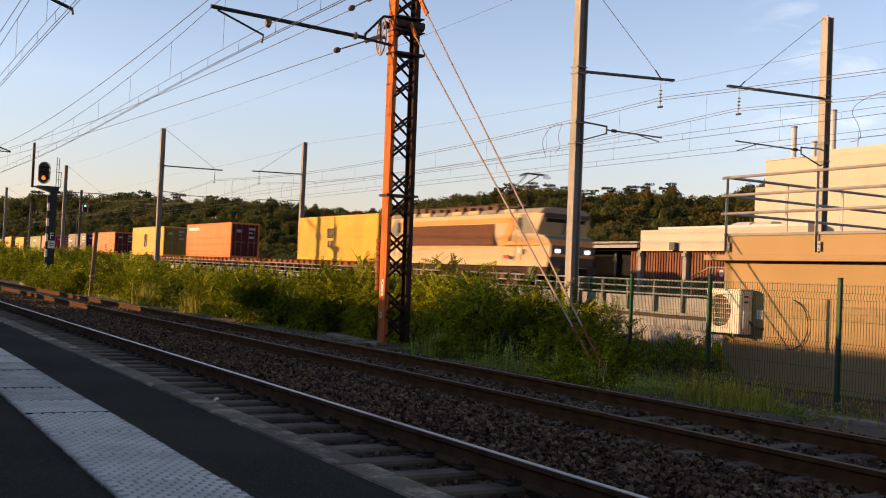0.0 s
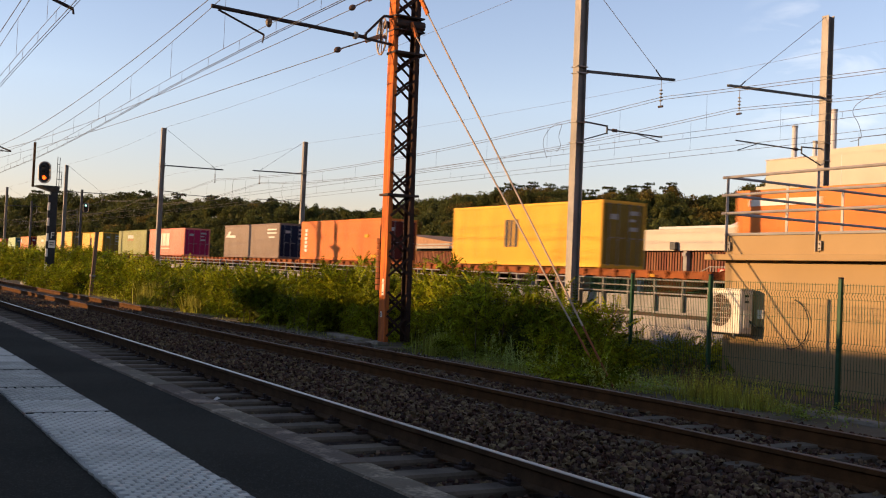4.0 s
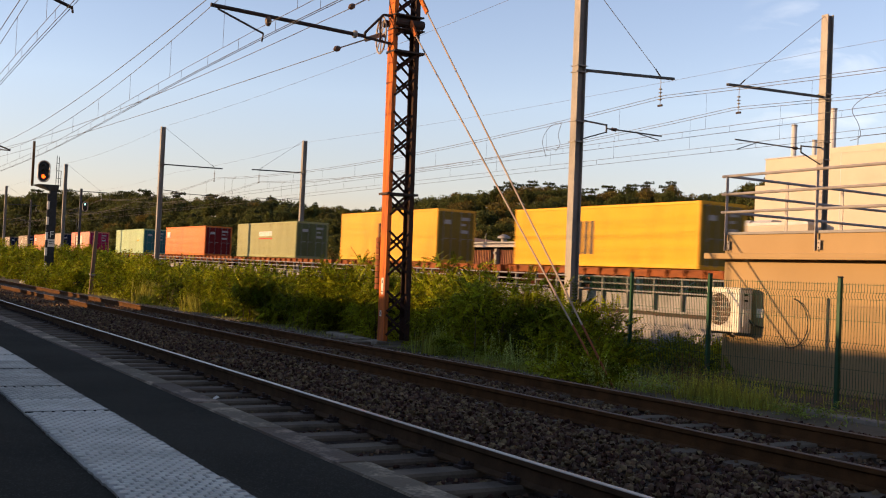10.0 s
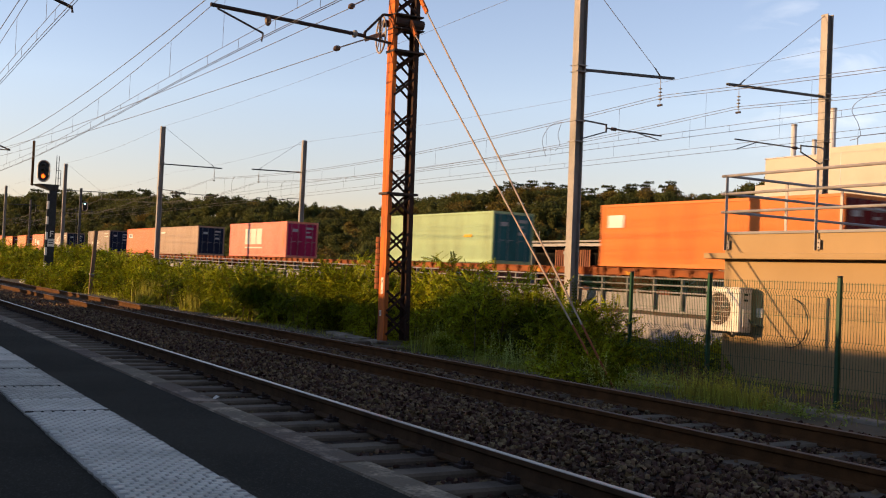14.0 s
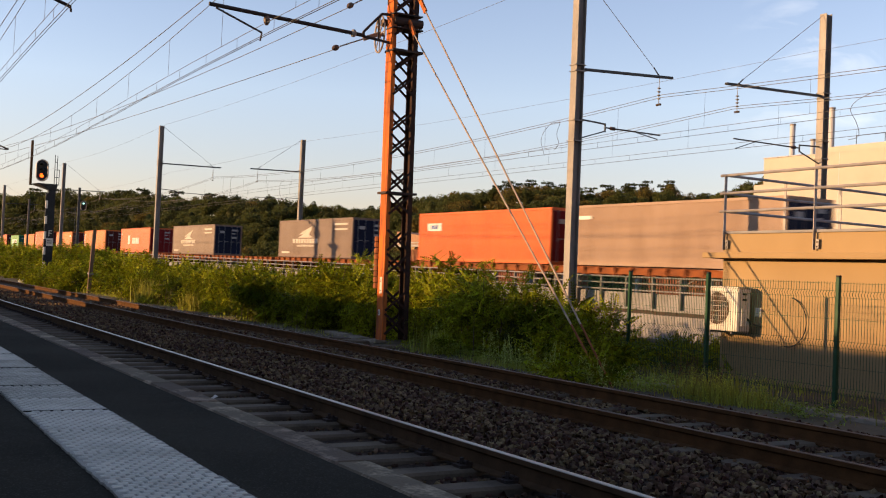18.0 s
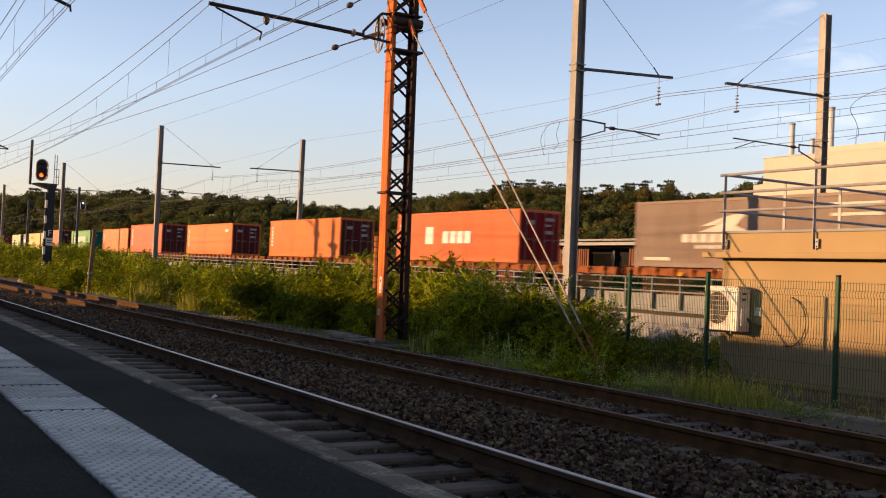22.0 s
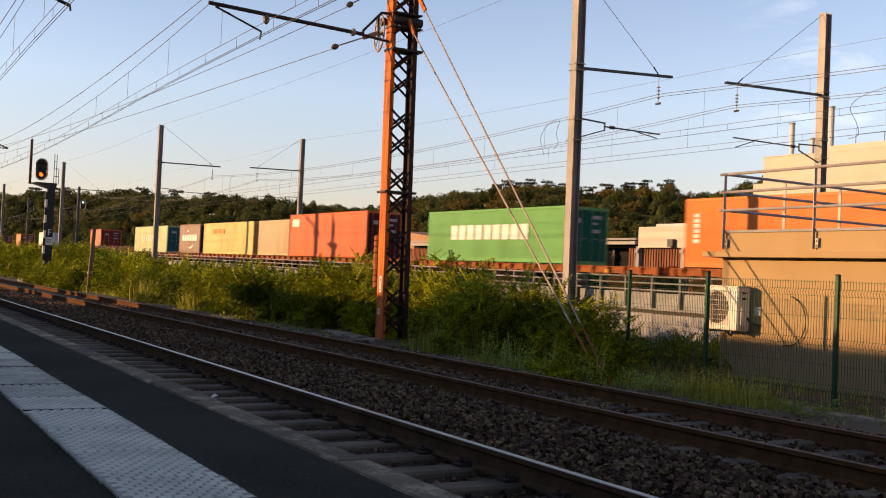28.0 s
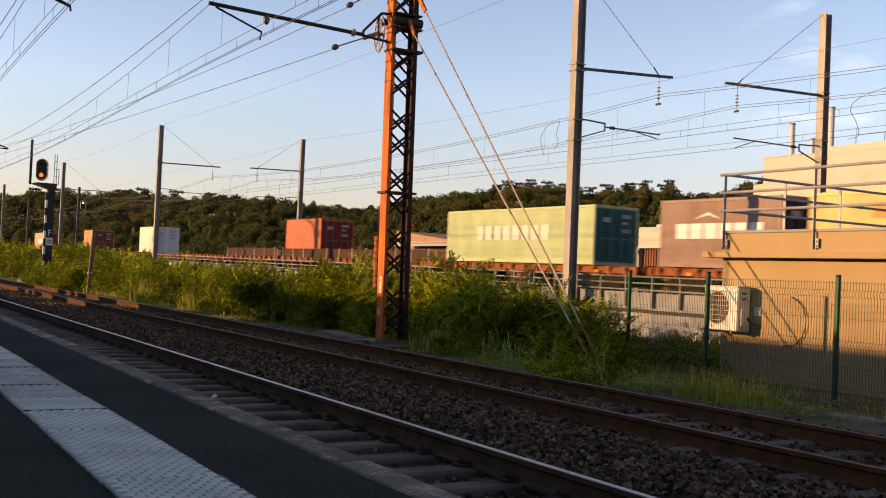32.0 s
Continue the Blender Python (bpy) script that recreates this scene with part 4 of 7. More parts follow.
def container_parts(L, H):
    key = (L, H)
    if key in C_MESH:
        return C_MESH[key]
    W = 2.438 / 2
    fr = Shape()
    for sx in (-1, 1):
        for sy in (-1, 1):
            fr.box(sx * L / 2 - (0.16 if sx > 0 else 0), sx * L / 2 + (0.16 if sx < 0 else 0), sy * W - (0.10 if sy > 0 else 0), sy * W + (0.10 if sy < 0 else 0), 0, H, 0.012)
    for sy in (-1, 1):
        y0 = sy * W - (0.07 if sy > 0 else 0)
        fr.box(-L / 2 + 0.16, L / 2 - 0.16, y0, y0 + 0.07, 0.01, 0.165)
        fr.box(-L / 2 + 0.16, L / 2 - 0.16, y0, y0 + 0.07, H - 0.115, H - 0.01)
    for sx in (-1, 1):
        x0 = sx * L / 2 - (0.08 if sx > 0 else 0)
        fr.box(x0, x0 + 0.08, -W + 0.1, W - 0.1, 0.0, 0.16)
        fr.box(x0, x0 + 0.08, -W + 0.1, W - 0.1, H - 0.13, H)
    cast = Shape().box(-0.09, 0.09, -0.082, 0.082, -0.06, 0.06, 0.012)
    side = corrugated(L, H)
    roof = Shape()
    n = int(L / 0.42)
    line = []
    for i in range(n):
        x = -L / 2 + 0.1 + i * (L - 0.2) / n
        q = (L - 0.2) / n
        line += [(x, H - 0.03), (x + q * 0.3, H - 0.03), (x + q * 0.5, H - 0.012), (x + q * 0.8, H - 0.012)]
    line.append((L / 2 - 0.1, H - 0.03))
    k = len(line)
    roof.add([(x, -W + 0.06, z) for x, z in line] + [(x, W - 0.06, z) for x, z in line], [(i, i + 1, k + i + 1, k + i) for i in range(k - 1)])
    end = corrugated(2.438, H, 0.25, 0.045)
    leaf = Shape().box(0, 0.05, 0.0, 1.10, 0.15, H - 0.14, 0.008)
    for q in range(5):
        z = 0.32 + q * (H - 0.6) / 4.6
        leaf.box(0.05, 0.062, 0.08, 1.02, z, z + (H - 0.6) / 7.5)
    rod = Shape().tube((0.085, 0, 0.1), (0.085, 0, H - 0.1), 0.02, 6)
    for z in (0.14, H * 0.42, H - 0.16):
        rod.box(0.05, 0.11, -0.05, 0.05, z - 0.03, z + 0.03)
    rod.bar((0.11, 0.0, H * 0.45), (0.11, 0.32, H * 0.45), 0.02, 0.05)
    floor = Shape().box(-L / 2 + 0.1, L / 2 - 0.1, -W + 0.05, W - 0.05, 0.06, 0.14)
    C_MESH[key] = {k: v.mesh("container_" + k, DOORPAINT if k in ("end", "leaf", "rod") else PAINT, fix=(k not in ("side", "end", "roof"))) for k, v in
                   dict(frame=fr, casting=cast, side=side, roof=roof, end=end, leaf=leaf, rod=rod, floor=floor).items()}
    return C_MESH[key]


def container(front, L, H, colour, label, marks=(), end_colour=None, doors=True):
    """A shipping container; front is its place along the train, marks are plain painted shapes on the platform side."""
    p = container_parts(L, H)
    W = 2.438 / 2
    root = thing("shipping_container", (front - 300, 29, 2.1), label, "container", "containers on the train")
    col = (*(PAINT_SCALE * q for q in colour), 1)
    made = [part("frame", p["frame"], PAINT, root)]
    for sx in (-1, 1):
        for sy in (-1, 1):
            for z in (0.06, H - 0.06):
                made.append(part("corner_casting", p["casting"], PAINT, root, at=(sx * (L / 2 - 0.088), sy * (W - 0.08), z)))
    made.append(part("side_panel", p["side"], PAINT, root, at=(0, -W + 0.012, 0)))
    made.append(part("side_panel", p["side"], PAINT, root, at=pose(0, W - 0.012, 0, 0, 0, 180)))
    made.append(part("roof", p["roof"], PAINT, root))
    made.append(part("floor", p["floor"], PAINT, root))
    made.append(part("end_wall", p["end"], PAINT, root, at=pose(-L / 2 + 0.02, 0, 0, 0, 0, -90)))
    # most end colours are set darker than the paint, for the ends' shade
    ec = (*(PAINT_SCALE * q for q in (end_colour or colour)), 1)
    for o in made:
        o.color = col
    if doors:
        for sy in (-1, 1):
            d = part("door", p["leaf"], PAINT, root, at=pose(L / 2 - 0.06, 0.0 if sy > 0 else -1.105, 0))
            d.color = ec
            for u in (0.28, 0.78):
                r_ = part("lock_rod", p["rod"], PAINT, d, at=(0, u, 0))
                r_.color = (*(0.45 * q + 0.13 for q in ec[:3]), 1)
        for v0, v1, u0, u1 in ((0.80, 0.86, 0.30, 0.85), (0.70, 0.74, 0.30, 0.62), (0.56, 0.62, 0.32, 0.75), (0.72, 0.80, -0.75, -0.35)):
            o = part("door_marking", Shape().box(L / 2 + 0.004, L / 2 + 0.008, u0, u1, v0 * H, v1 * H), MARK, root)
            o.color = (0.3, 0.29, 0.28, 1)
    else:
        e = part("end_wall", p["end"], PAINT, root, at=pose(L / 2 - 0.02, 0, 0, 0, 0, 90))
        e.color = ec
    for m_ in marks:
        q = Shape()
        c = m_[-1]
        if len(m_) == 2:
            ring = [(-L / 2 + u * L, v * H) for u, v in m_[0]]
            k = len(ring)
            q.add([(x, -W - 0.004, z) for x, z in ring] + [(x, -W + 0.05, z) for x, z in ring], [tuple(range(k)), tuple(reversed(range(k, 2 * k)))] + [(i, k + i, k + (i + 1) % k, (i + 1) % k) for i in range(k)])
        else:
            u0, u1, v0, v1 = m_[:4]
            q.box(-L / 2 + u0 * L, -L / 2 + u1 * L, -W - 0.004, -W + 0.05, v0 * H, v1 * H)
        o = part("marking", q, MARK, root)
        o.color = (*(PAINT_SCALE * q for q in c), 1)
    RIDERS.append((root, front - L / 2, 1.178))
    return root


WH, NAVY, DK = (0.64, 0.60, 0.55), (0.013, 0.018, 0.038), (0.05, 0.05, 0.06)
YEL, ORG, RED, PNK = (0.64, 0.325, 0.015), (0.56, 0.151, 0.027), (0.42, 0.055, 0.03), (0.62, 0.190, 0.125)
GRN, PALE, LGRN, GREY, TAN = (0.20, 0.205, 0.055), (0.46, 0.36, 0.16), (0.30, 0.40, 0.215), (0.195, 0.133, 0.10), (0.31, 0.205, 0.14)
L40, L20, STD, HC = 12.192, 6.058, 2.591, 2.896


def letters(u0, u1, v0, v1, n, c=WH, gap=0.25):
    """A row of plain blocks where a name is painted."""
    w = (u1 - u0) / n
    return [(u0 + i * w, u0 + (i + 1 - gap) * w, v0, v1, c) for i in range(n)]


def column(u0, u1, v0, v1, n, c=WH):
    """A standing row of plain blocks, one above the other."""
    h = (v1 - v0) / n
    return [(u0, u1, v0 + i * h, v0 + (i + 0.72) * h, c) for i in range(n)]


def load_containers():
    c = container
    CREAM = (0.62, 0.56, 0.46)
    c(211.0, L40, HC, (0.66, 0.345, 0.03), "bright yellow forty-foot shipping container behind the locomotive", letters(0.40, 0.49, 0.50, 0.72, 3, DK, 0.45) + letters(0.41, 0.48, 0.30, 0.44, 2, DK, 0.35))
    c(184.6, L40, HC, (0.60, 0.17, 0.030), "salmon-orange high-cube container with brown doors", [(0.05, 0.30, 0.80, 0.88, WH)], (0.085, 0.018, 0.014))
    c(164.8, L40, HC, (0.64, 0.335, 0.03), "yellow high-cube container with dark lettering", letters(0.40, 0.50, 0.3, 0.75, 3, DK, 0.4), (0.20, 0.14, 0.03))
    c(144.3, L40, STD, ORG, "orange container with dark brown doors", column(0.06, 0.09, 0.2, 0.82, 6) + [(0.82, 0.86, 0.55, 0.62, YEL), (0.90, 0.96, 0.10, 0.14, YEL)], (0.085, 0.018, 0.014))
    c(128.03, L40, STD, GREY, "slate grey container with white emblem and navy end", [([(0.02, 0.62), (0.10, 0.80), (0.14, 0.80), (0.10, 0.68), (0.22, 0.68), (0.22, 0.60)], WH), (0.80, 0.95, 0.80, 0.84, WH), (0.80, 0.95, 0.70, 0.74, WH), (0.83, 0.92, 0.58, 0.62, WH)], NAVY)
    c(104.5, L40, STD, PNK, "magenta-pink container with large white lettering", letters(0.30, 0.61, 0.36, 0.82, 3, CREAM, 0.1) + [(0.30, 0.61, 0.24, 0.28, CREAM), (0.94, 0.965, 0.30, 0.75, (0.45, 0.2, 0.1))], (0.33, 0.018, 0.07))
    c(91.1, L40, STD, GRN, "olive green container with white lettering", letters(0.36, 0.56, 0.66, 0.80, 5) + [(0.36, 0.56, 0.58, 0.61, RED)], (0.05, 0.08, 0.05))
    c(70.6, L40, STD, YEL, "yellow container with brown vertical lettering", letters(0.40, 0.50, 0.2, 0.75, 3, DK, 0.5), (0.20, 0.14, 0.03))
    c(50.95, L40, HC, (0.66, 0.335, 0.03), "yellow high-cube container with a dark two-line emblem", letters(0.43, 0.53, 0.46, 0.74, 3, (0.16, 0.08, 0.04), 0.55) + [(0.43, 0.52, 0.71, 0.76, (0.16, 0.08, 0.04))] + letters(0.42, 0.54, 0.22, 0.38, 2, (0.16, 0.08, 0.04)), (0.20, 0.14, 0.03))
    c(31.33, L40, STD, (0.27, 0.265, 0.115), "sage green container with white lettering and olive doors darkened for shade", letters(0.4, 0.62, 0.6, 0.74, 6) + [(0.40, 0.62, 0.52, 0.55, RED)], (0.115, 0.13, 0.055))
    c(10.75, L40, STD, ORG, "orange container with a white square emblem and maroon doors", [(0.04, 0.12, 0.62, 0.82, WH)], (0.15, 0.014, 0.014))
    c(-9.78, L40, STD, LGRN, "pale green container with teal doors", [(0.78, 0.84, 0.5, 0.55, YEL)], (0.03, 0.12, 0.125))
    c(-36.7, L40, STD, PNK, "pink container with large white lettering and magenta doors", letters(0.30, 0.61, 0.36, 0.82, 3, CREAM, 0.1) + [(0.30, 0.61, 0.24, 0.28, CREAM), (0.94, 0.965, 0.30, 0.75, (0.45, 0.2, 0.1))], (0.33, 0.018, 0.07))
    c(-57.42, L40, STD, TAN, "weathered grey-tan container with a navy end", [(0.02, 0.14, 0.76, 0.82, WH)], NAVY)
    c(-70.8, L40, STD, (0.54, 0.122, 0.034), "orange container with a small blue and white emblem", [(0.08, 0.20, 0.62, 0.78, WH), (0.11, 0.17, 0.66, 0.74, (0.1, 0.15, 0.4))], (0.15, 0.014, 0.014))
    WH_ = (0.52, 0.45, 0.37)
    logo = [([(0.29, 0.52), (0.50, 0.52), (0.44, 0.60), (0.50, 0.84), (0.42, 0.74), (0.36, 0.60)], WH_), ([(0.30, 0.60), (0.36, 0.62), (0.43, 0.76), (0.37, 0.70)], WH_)] + letters(0.22, 0.57, 0.37, 0.49, 9, WH_, 0.22) + letters(0.28, 0.53, 0.28, 0.33, 12, WH_, 0.3) + [(0.78, 0.94, 0.82, 0.87, WH_), (0.78, 0.94, 0.70, 0.74, WH_), (0.05, 0.17, 0.10, 0.15, WH_)]
    c(-91.52, L40, STD, GREY, "grey-brown container with a white sail emblem and navy doors", logo, NAVY)
    c(-118.42, L40, STD, GREY, "grey-brown container with a white sail emblem and navy doors", logo, NAVY)
    c(-138.85, L40, STD, (0.56, 0.125, 0.04), "red container with white block lettering", letters(0.27, 0.36, 0.34, 0.70, 1) + letters(0.42, 0.66, 0.36, 0.60, 4, WH, 0.2) + [(0.03, 0.06, 0.72, 0.8, WH)], (0.19, 0.014, 0.014))
    c(-158.85, L40, STD, ORG, "orange container with white vertical lettering", column(0.03, 0.055, 0.28, 0.85, 6), (0.085, 0.018, 0.014))
    c(-179.45, L40, STD, ORG, "orange container with small white markings", column(0.04, 0.065, 0.25, 0.85, 7) + [(0.86, 0.92, 0.72, 0.8, WH)], (0.095, 0.016, 0.013))
    c(-199.9, L40, HC, (0.50, 0.092, 0.026), "bright orange high-cube container with a column of white blocks", column(0.05, 0.085, 0.25, 0.86, 8), (0.085, 0.018, 0.014))
    c(-213.3, L40, STD, ORG, "orange container with dark doors", column(0.04, 0.06, 0.35, 0.8, 6), (0.085, 0.018, 0.014))
    c(-233.0, L40, STD, (0.12, 0.29, 0.085), "bright green container with a white lettered band", letters(0.20, 0.78, 0.42, 0.70, 9, WH, 0.2), (0.01, 0.10, 0.06))
    c(-252.75, L40, HC, (0.52, 0.12, 0.04), "red-orange high-cube container with a white emblem", [(0.04, 0.14, 0.70, 0.88, WH)], (0.08, 0.014, 0.013))
    c(-265.05, L20, STD, (0.42, 0.31, 0.18), "weathered beige twenty-foot container", [], (0.10, 0.11, 0.09))
    c(-272.25, L40, STD, (0.60, 0.42, 0.15), "cream yellow forty-foot shipping container", letters(0.20, 0.46, 0.66, 0.80, 3, (0.52, 0.22, 0.06), 0.2), (0.35, 0.25, 0.12))
    c(-285.55, L20, STD, (0.24, 0.15, 0.11), "brown twenty-foot container with white lettering and a swoosh", letters(0.15, 0.88, 0.42, 0.64, 6, WH, 0.15) + [([(0.30, 0.70), (0.42, 0.80), (0.52, 0.70), (0.42, 0.76)], WH), ([(0.45, 0.20), (0.60, 0.22), (0.74, 0.34), (0.70, 0.24), (0.58, 0.15)], WH)], NAVY)
    c(-295.7, L40, STD, (0.37, 0.42, 0.215), "pale green container with white lettering and a dark teal end", letters(0.24, 0.75, 0.42, 0.68, 8, (0.52, 0.52, 0.42)), (0.028, 0.11, 0.115))
    c(-324.3, L20, STD, (0.40, 0.10, 0.035), "plain red twenty-foot shipping container", [], (0.20, 0.03, 0.02))
    c(-364.7, L20, STD, (0.62, 0.56, 0.46), "plain white twenty-foot shipping container", [(0.8, 0.83, 0.3, 0.7, (0.2, 0.2, 0.2))], (0.62, 0.6, 0.58))
    c(-393.0, L20, STD, ORG, "plain orange twenty-foot shipping container", [], (0.2, 0.05, 0.03))
    c(-428.0, L40, STD, (0.55, 0.2, 0.1), "faded red container with white lettering", letters(0.3, 0.7, 0.35, 0.65, 4), (0.2, 0.04, 0.03))


load_containers()


def wagon_parts(n):
    """Meshes of one flat wagon n metres long, its rail level at z = 0."""
    half = n / 2 - 0.35
    sill = Shape()
    sill.box(-half, half, 0, 0.02, 0.86, 1.12).box(-half, half, -0.06, 0.06, 1.10, 1.13).box(-half, half, -0.06, 0.06, 0.85, 0.88)
    x = -half + 0.5
    while x < half - 0.3:
        sill.box(x, x + 0.16, -0.10, -0.0, 0.80, 1.15)
        sill.box(x - 0.05, x + 0.21, -0.16, 0.0, 1.02, 1.13)
        x += 1.02
    mid = Shape().box(-half, half, -0.25, 0.25, 0.72, 1.02)
    cross = Shape().box(-0.08, 0.08, -1.15, 1.15, 0.80, 1.04)
    head = Shape().box(-0.10, 0.10, -1.28, 1.28, 0.80, 1.14)
    buf = Shape().tube((0, 0, 0), (0.45, 0, 0), 0.09, 8).tube((0.45, 0, 0), (0.5, 0, 0), 0.22, 10)
    return [s.mesh(k, WAGON) for k, s in (("side_sill", sill), ("centre_sill", mid), ("cross_beam", cross), ("headstock", head), ("buffer", buf))]


GRIME = mat("brake_dust_grime", (0.038, 0.014, 0.005), (0.012, 0.006, 0.003), spec=0.02, scale=4, rough=0.95)


def bogie_parts():
    fr = Shape()
    for sy in (-1, 1):
        y = sy * 1.02
        fr.add([(x, y + d, z) for d in (-0.06, 0.06) for x, z in ((-1.3, 0.42), (-1.3, 0.62), (-0.5, 0.74), (0.5, 0.74), (1.3, 0.62), (1.3, 0.42), (0.5, 0.30), (-0.5, 0.30))],
               [tuple(range(8)), tuple(reversed(range(8, 16)))] + [(i, 8 + i, 8 + (i + 1) % 8, (i + 1) % 8) for i in range(8)])
        for x in (-0.9, 0.9):
            fr.box(x - 0.16, x + 0.16, y - 0.14, y + 0.14, 0.36, 0.58, 0.02)
    fr.box(-0.2, 0.2, -1.0, 1.0, 0.5, 0.78)
    wh = Shape()
    for sy in (-1, 1):
        wh.lathe((0, sy * 0.75, 0), (0, sy, 0), [(-0.06, 0.10), (-0.06, 0.46), (0.0, 0.46), (0.0, 0.44), (0.07, 0.435), (0.07, 0.36), (0.05, 0.2), (0.10, 0.12), (0.10, 0.05)], 18)
    wh.tube((0, -0.75, 0), (0, 0.75, 0), 0.08, 8)
    return fr.mesh("bogie_frame", GRIME), wh.mesh("wheelset", GRIME)


BOGIE, WHEEL = bogie_parts()
W_MESH = {}
YELLOWBIT = mat("yellow_plate_paint", (0.55, 0.27, 0.02), (0.40, 0.20, 0.02), rough=0.6, scale=3)


BOARDS = mat("dark_brown_boards", (0.070, 0.030, 0.016), (0.030, 0.017, 0.011), rough=0.9, scale=3, fine=30, bump=0.3, stretch=(1, 1, 0.3))


def wagon(front, rear, stakes=False):
    n = round(front - rear, 2)
    if n not in W_MESH:
        W_MESH[n] = wagon_parts(n)
    sill, mid, cross, head, buf = W_MESH[n]
    root = thing("flat_wagon", (front - 300, 29, 0.9), "rust-brown flat container wagon" + (" with low side boards and stakes" if stakes else ""), "wagon", "wagons of the train")
    part("side_sill", sill, WAGON, root, at=(0, -1.16, 0))
    part("side_sill", sill, WAGON, root, at=pose(0, 1.16, 0, 0, 0, 180))
    part("centre_sill", mid, WAGON, root)
    x = -n / 2 + 1.2
    while x < n / 2 - 0.8:
        part("cross_beam", cross, WAGON, root, at=(x, 0, 0))
        x += 2.04
    for sx in (-1, 1):
        part("headstock", head, WAGON, root, at=(sx * (n / 2 - 0.45), 0, 0))
        for sy in (-0.875, 0.875):
            part("buffer", buf, IRON, root, at=pose(sx * (n / 2 - 0.4), sy, 1.0, 0, 0, 0 if sx > 0 else 180) @ Matrix.Scale(0.6, 4, (1, 0, 0)))
        b = part("bogie", BOGIE, GRIME, root, at=(sx * (n / 2 - 2.4), 0, 0))
        for d in (-0.9, 0.9):
            part("wheelset", WHEEL, GRIME, b, at=(d, 0, 0.46))
    for u in (-0.37, 0.33):
        part("marker_plate", Shape().box(u * n - 0.09, u * n + 0.09, -1.36, -1.33, 0.86, 0.99), YELLOWBIT, root, "small yellow plate on the side sill")
    if stakes:
        k = int((n - 1.5) / 1.9)
        q = (n - 1.5) / k
        for i in range(k):
            for sy in (-1.3, 1.3):
                part("side_board", Shape().box(0.05, q - 0.05, -0.02, 0.02, 1.14, 1.72), BOARDS, root, at=(-n / 2 + 0.75 + i * q, sy, 0))
        for i in range(k + 1):
            for sy in (-1.33, 1.33):
                part("stake", Shape().box(-0.045, 0.045, -0.03, 0.03, 0.9, 1.80), GALV, root, "pale steel stake", at=(-n / 2 + 0.75 + i * q, sy, 0))
    RIDERS.append((root, (front + rear) / 2, 0.0))
    return root


EDGES = [211.9, 191.9, 171.6, 151.6, 131.1, 106.2, 78.3, 57.7, 38.0, 18.4, -2.1, -22.7, -49.7, -83.5, -104.5, -131.3, -151.8, -171.5, -192.6, -226.5, -246.2, -271.7, -292.5, -308.8, -331.3, -343.2, -355.6, -376, -398, -420, -442]
for a, b in zip(EDGES, EDGES[1:]):
    wagon(a - 0.02, b, stakes=(a in (-308.8, -331.3)))


def motions():
    """The train's run along the far track."""
    times = range(0, 33, 2)
    for ob, s, lift in RIDERS:
        rows = []
        for t in times:
            x = s + run(t)
            slope = (far_y(x + 5) - far_y(x - 5)) / 10
            rows.append((t, Matrix.Translation((x, far_y(x), far_z(x) + lift)) @ pose(0, 0, 0, 0, math.degrees(-math.atan(FAR_SLOPE)), math.degrees(math.atan(slope)))))
        walk(ob, rows)

# ---- woodland, bushes and weeds ----


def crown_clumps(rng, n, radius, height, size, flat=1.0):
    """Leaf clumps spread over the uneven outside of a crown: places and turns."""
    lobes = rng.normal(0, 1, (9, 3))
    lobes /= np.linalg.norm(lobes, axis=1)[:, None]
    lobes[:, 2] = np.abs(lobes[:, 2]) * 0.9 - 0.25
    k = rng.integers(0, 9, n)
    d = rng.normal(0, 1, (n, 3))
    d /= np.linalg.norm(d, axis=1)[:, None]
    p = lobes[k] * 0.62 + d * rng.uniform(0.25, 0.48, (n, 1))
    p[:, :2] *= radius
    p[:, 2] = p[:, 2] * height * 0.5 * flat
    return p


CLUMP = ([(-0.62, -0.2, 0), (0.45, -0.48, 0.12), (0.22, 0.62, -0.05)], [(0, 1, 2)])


CORE_V, CORE_F = [], []
for k_, (z_, r_) in enumerate(((-0.9, 0.45), (-0.3, 0.95), (0.35, 0.85), (0.85, 0.4))):
    CORE_V += [(r_ * math.cos(i * math.pi / 3 + 0.5 * k_), r_ * math.sin(i * math.pi / 3 + 0.5 * k_), z_) for i in range(6)]
CORE_V.append((0, 0, 1.05))
for k_ in range(3):
    for i in range(6):
        a_, b_, c_, d_ = 6 * k_ + i, 6 * k_ + (i + 1) % 6, 6 * k_ + 6 + (i + 1) % 6, 6 * k_ + 6 + i
        CORE_F += [(a_, b_, c_), (a_, c_, d_)]
CORE_F += [(18 + i, 18 + (i + 1) % 6, 24) for i in range(6)]
PINES = (2.9, 3.5, 4.2, 4.9, 5.7, 6.6, 7.5, 8.1, 9.0, 9.9, 10.3, 11.2, 12.0, 12.4, -21.5, -20.6, -17.2, -14.6, -12.6, -16.2)


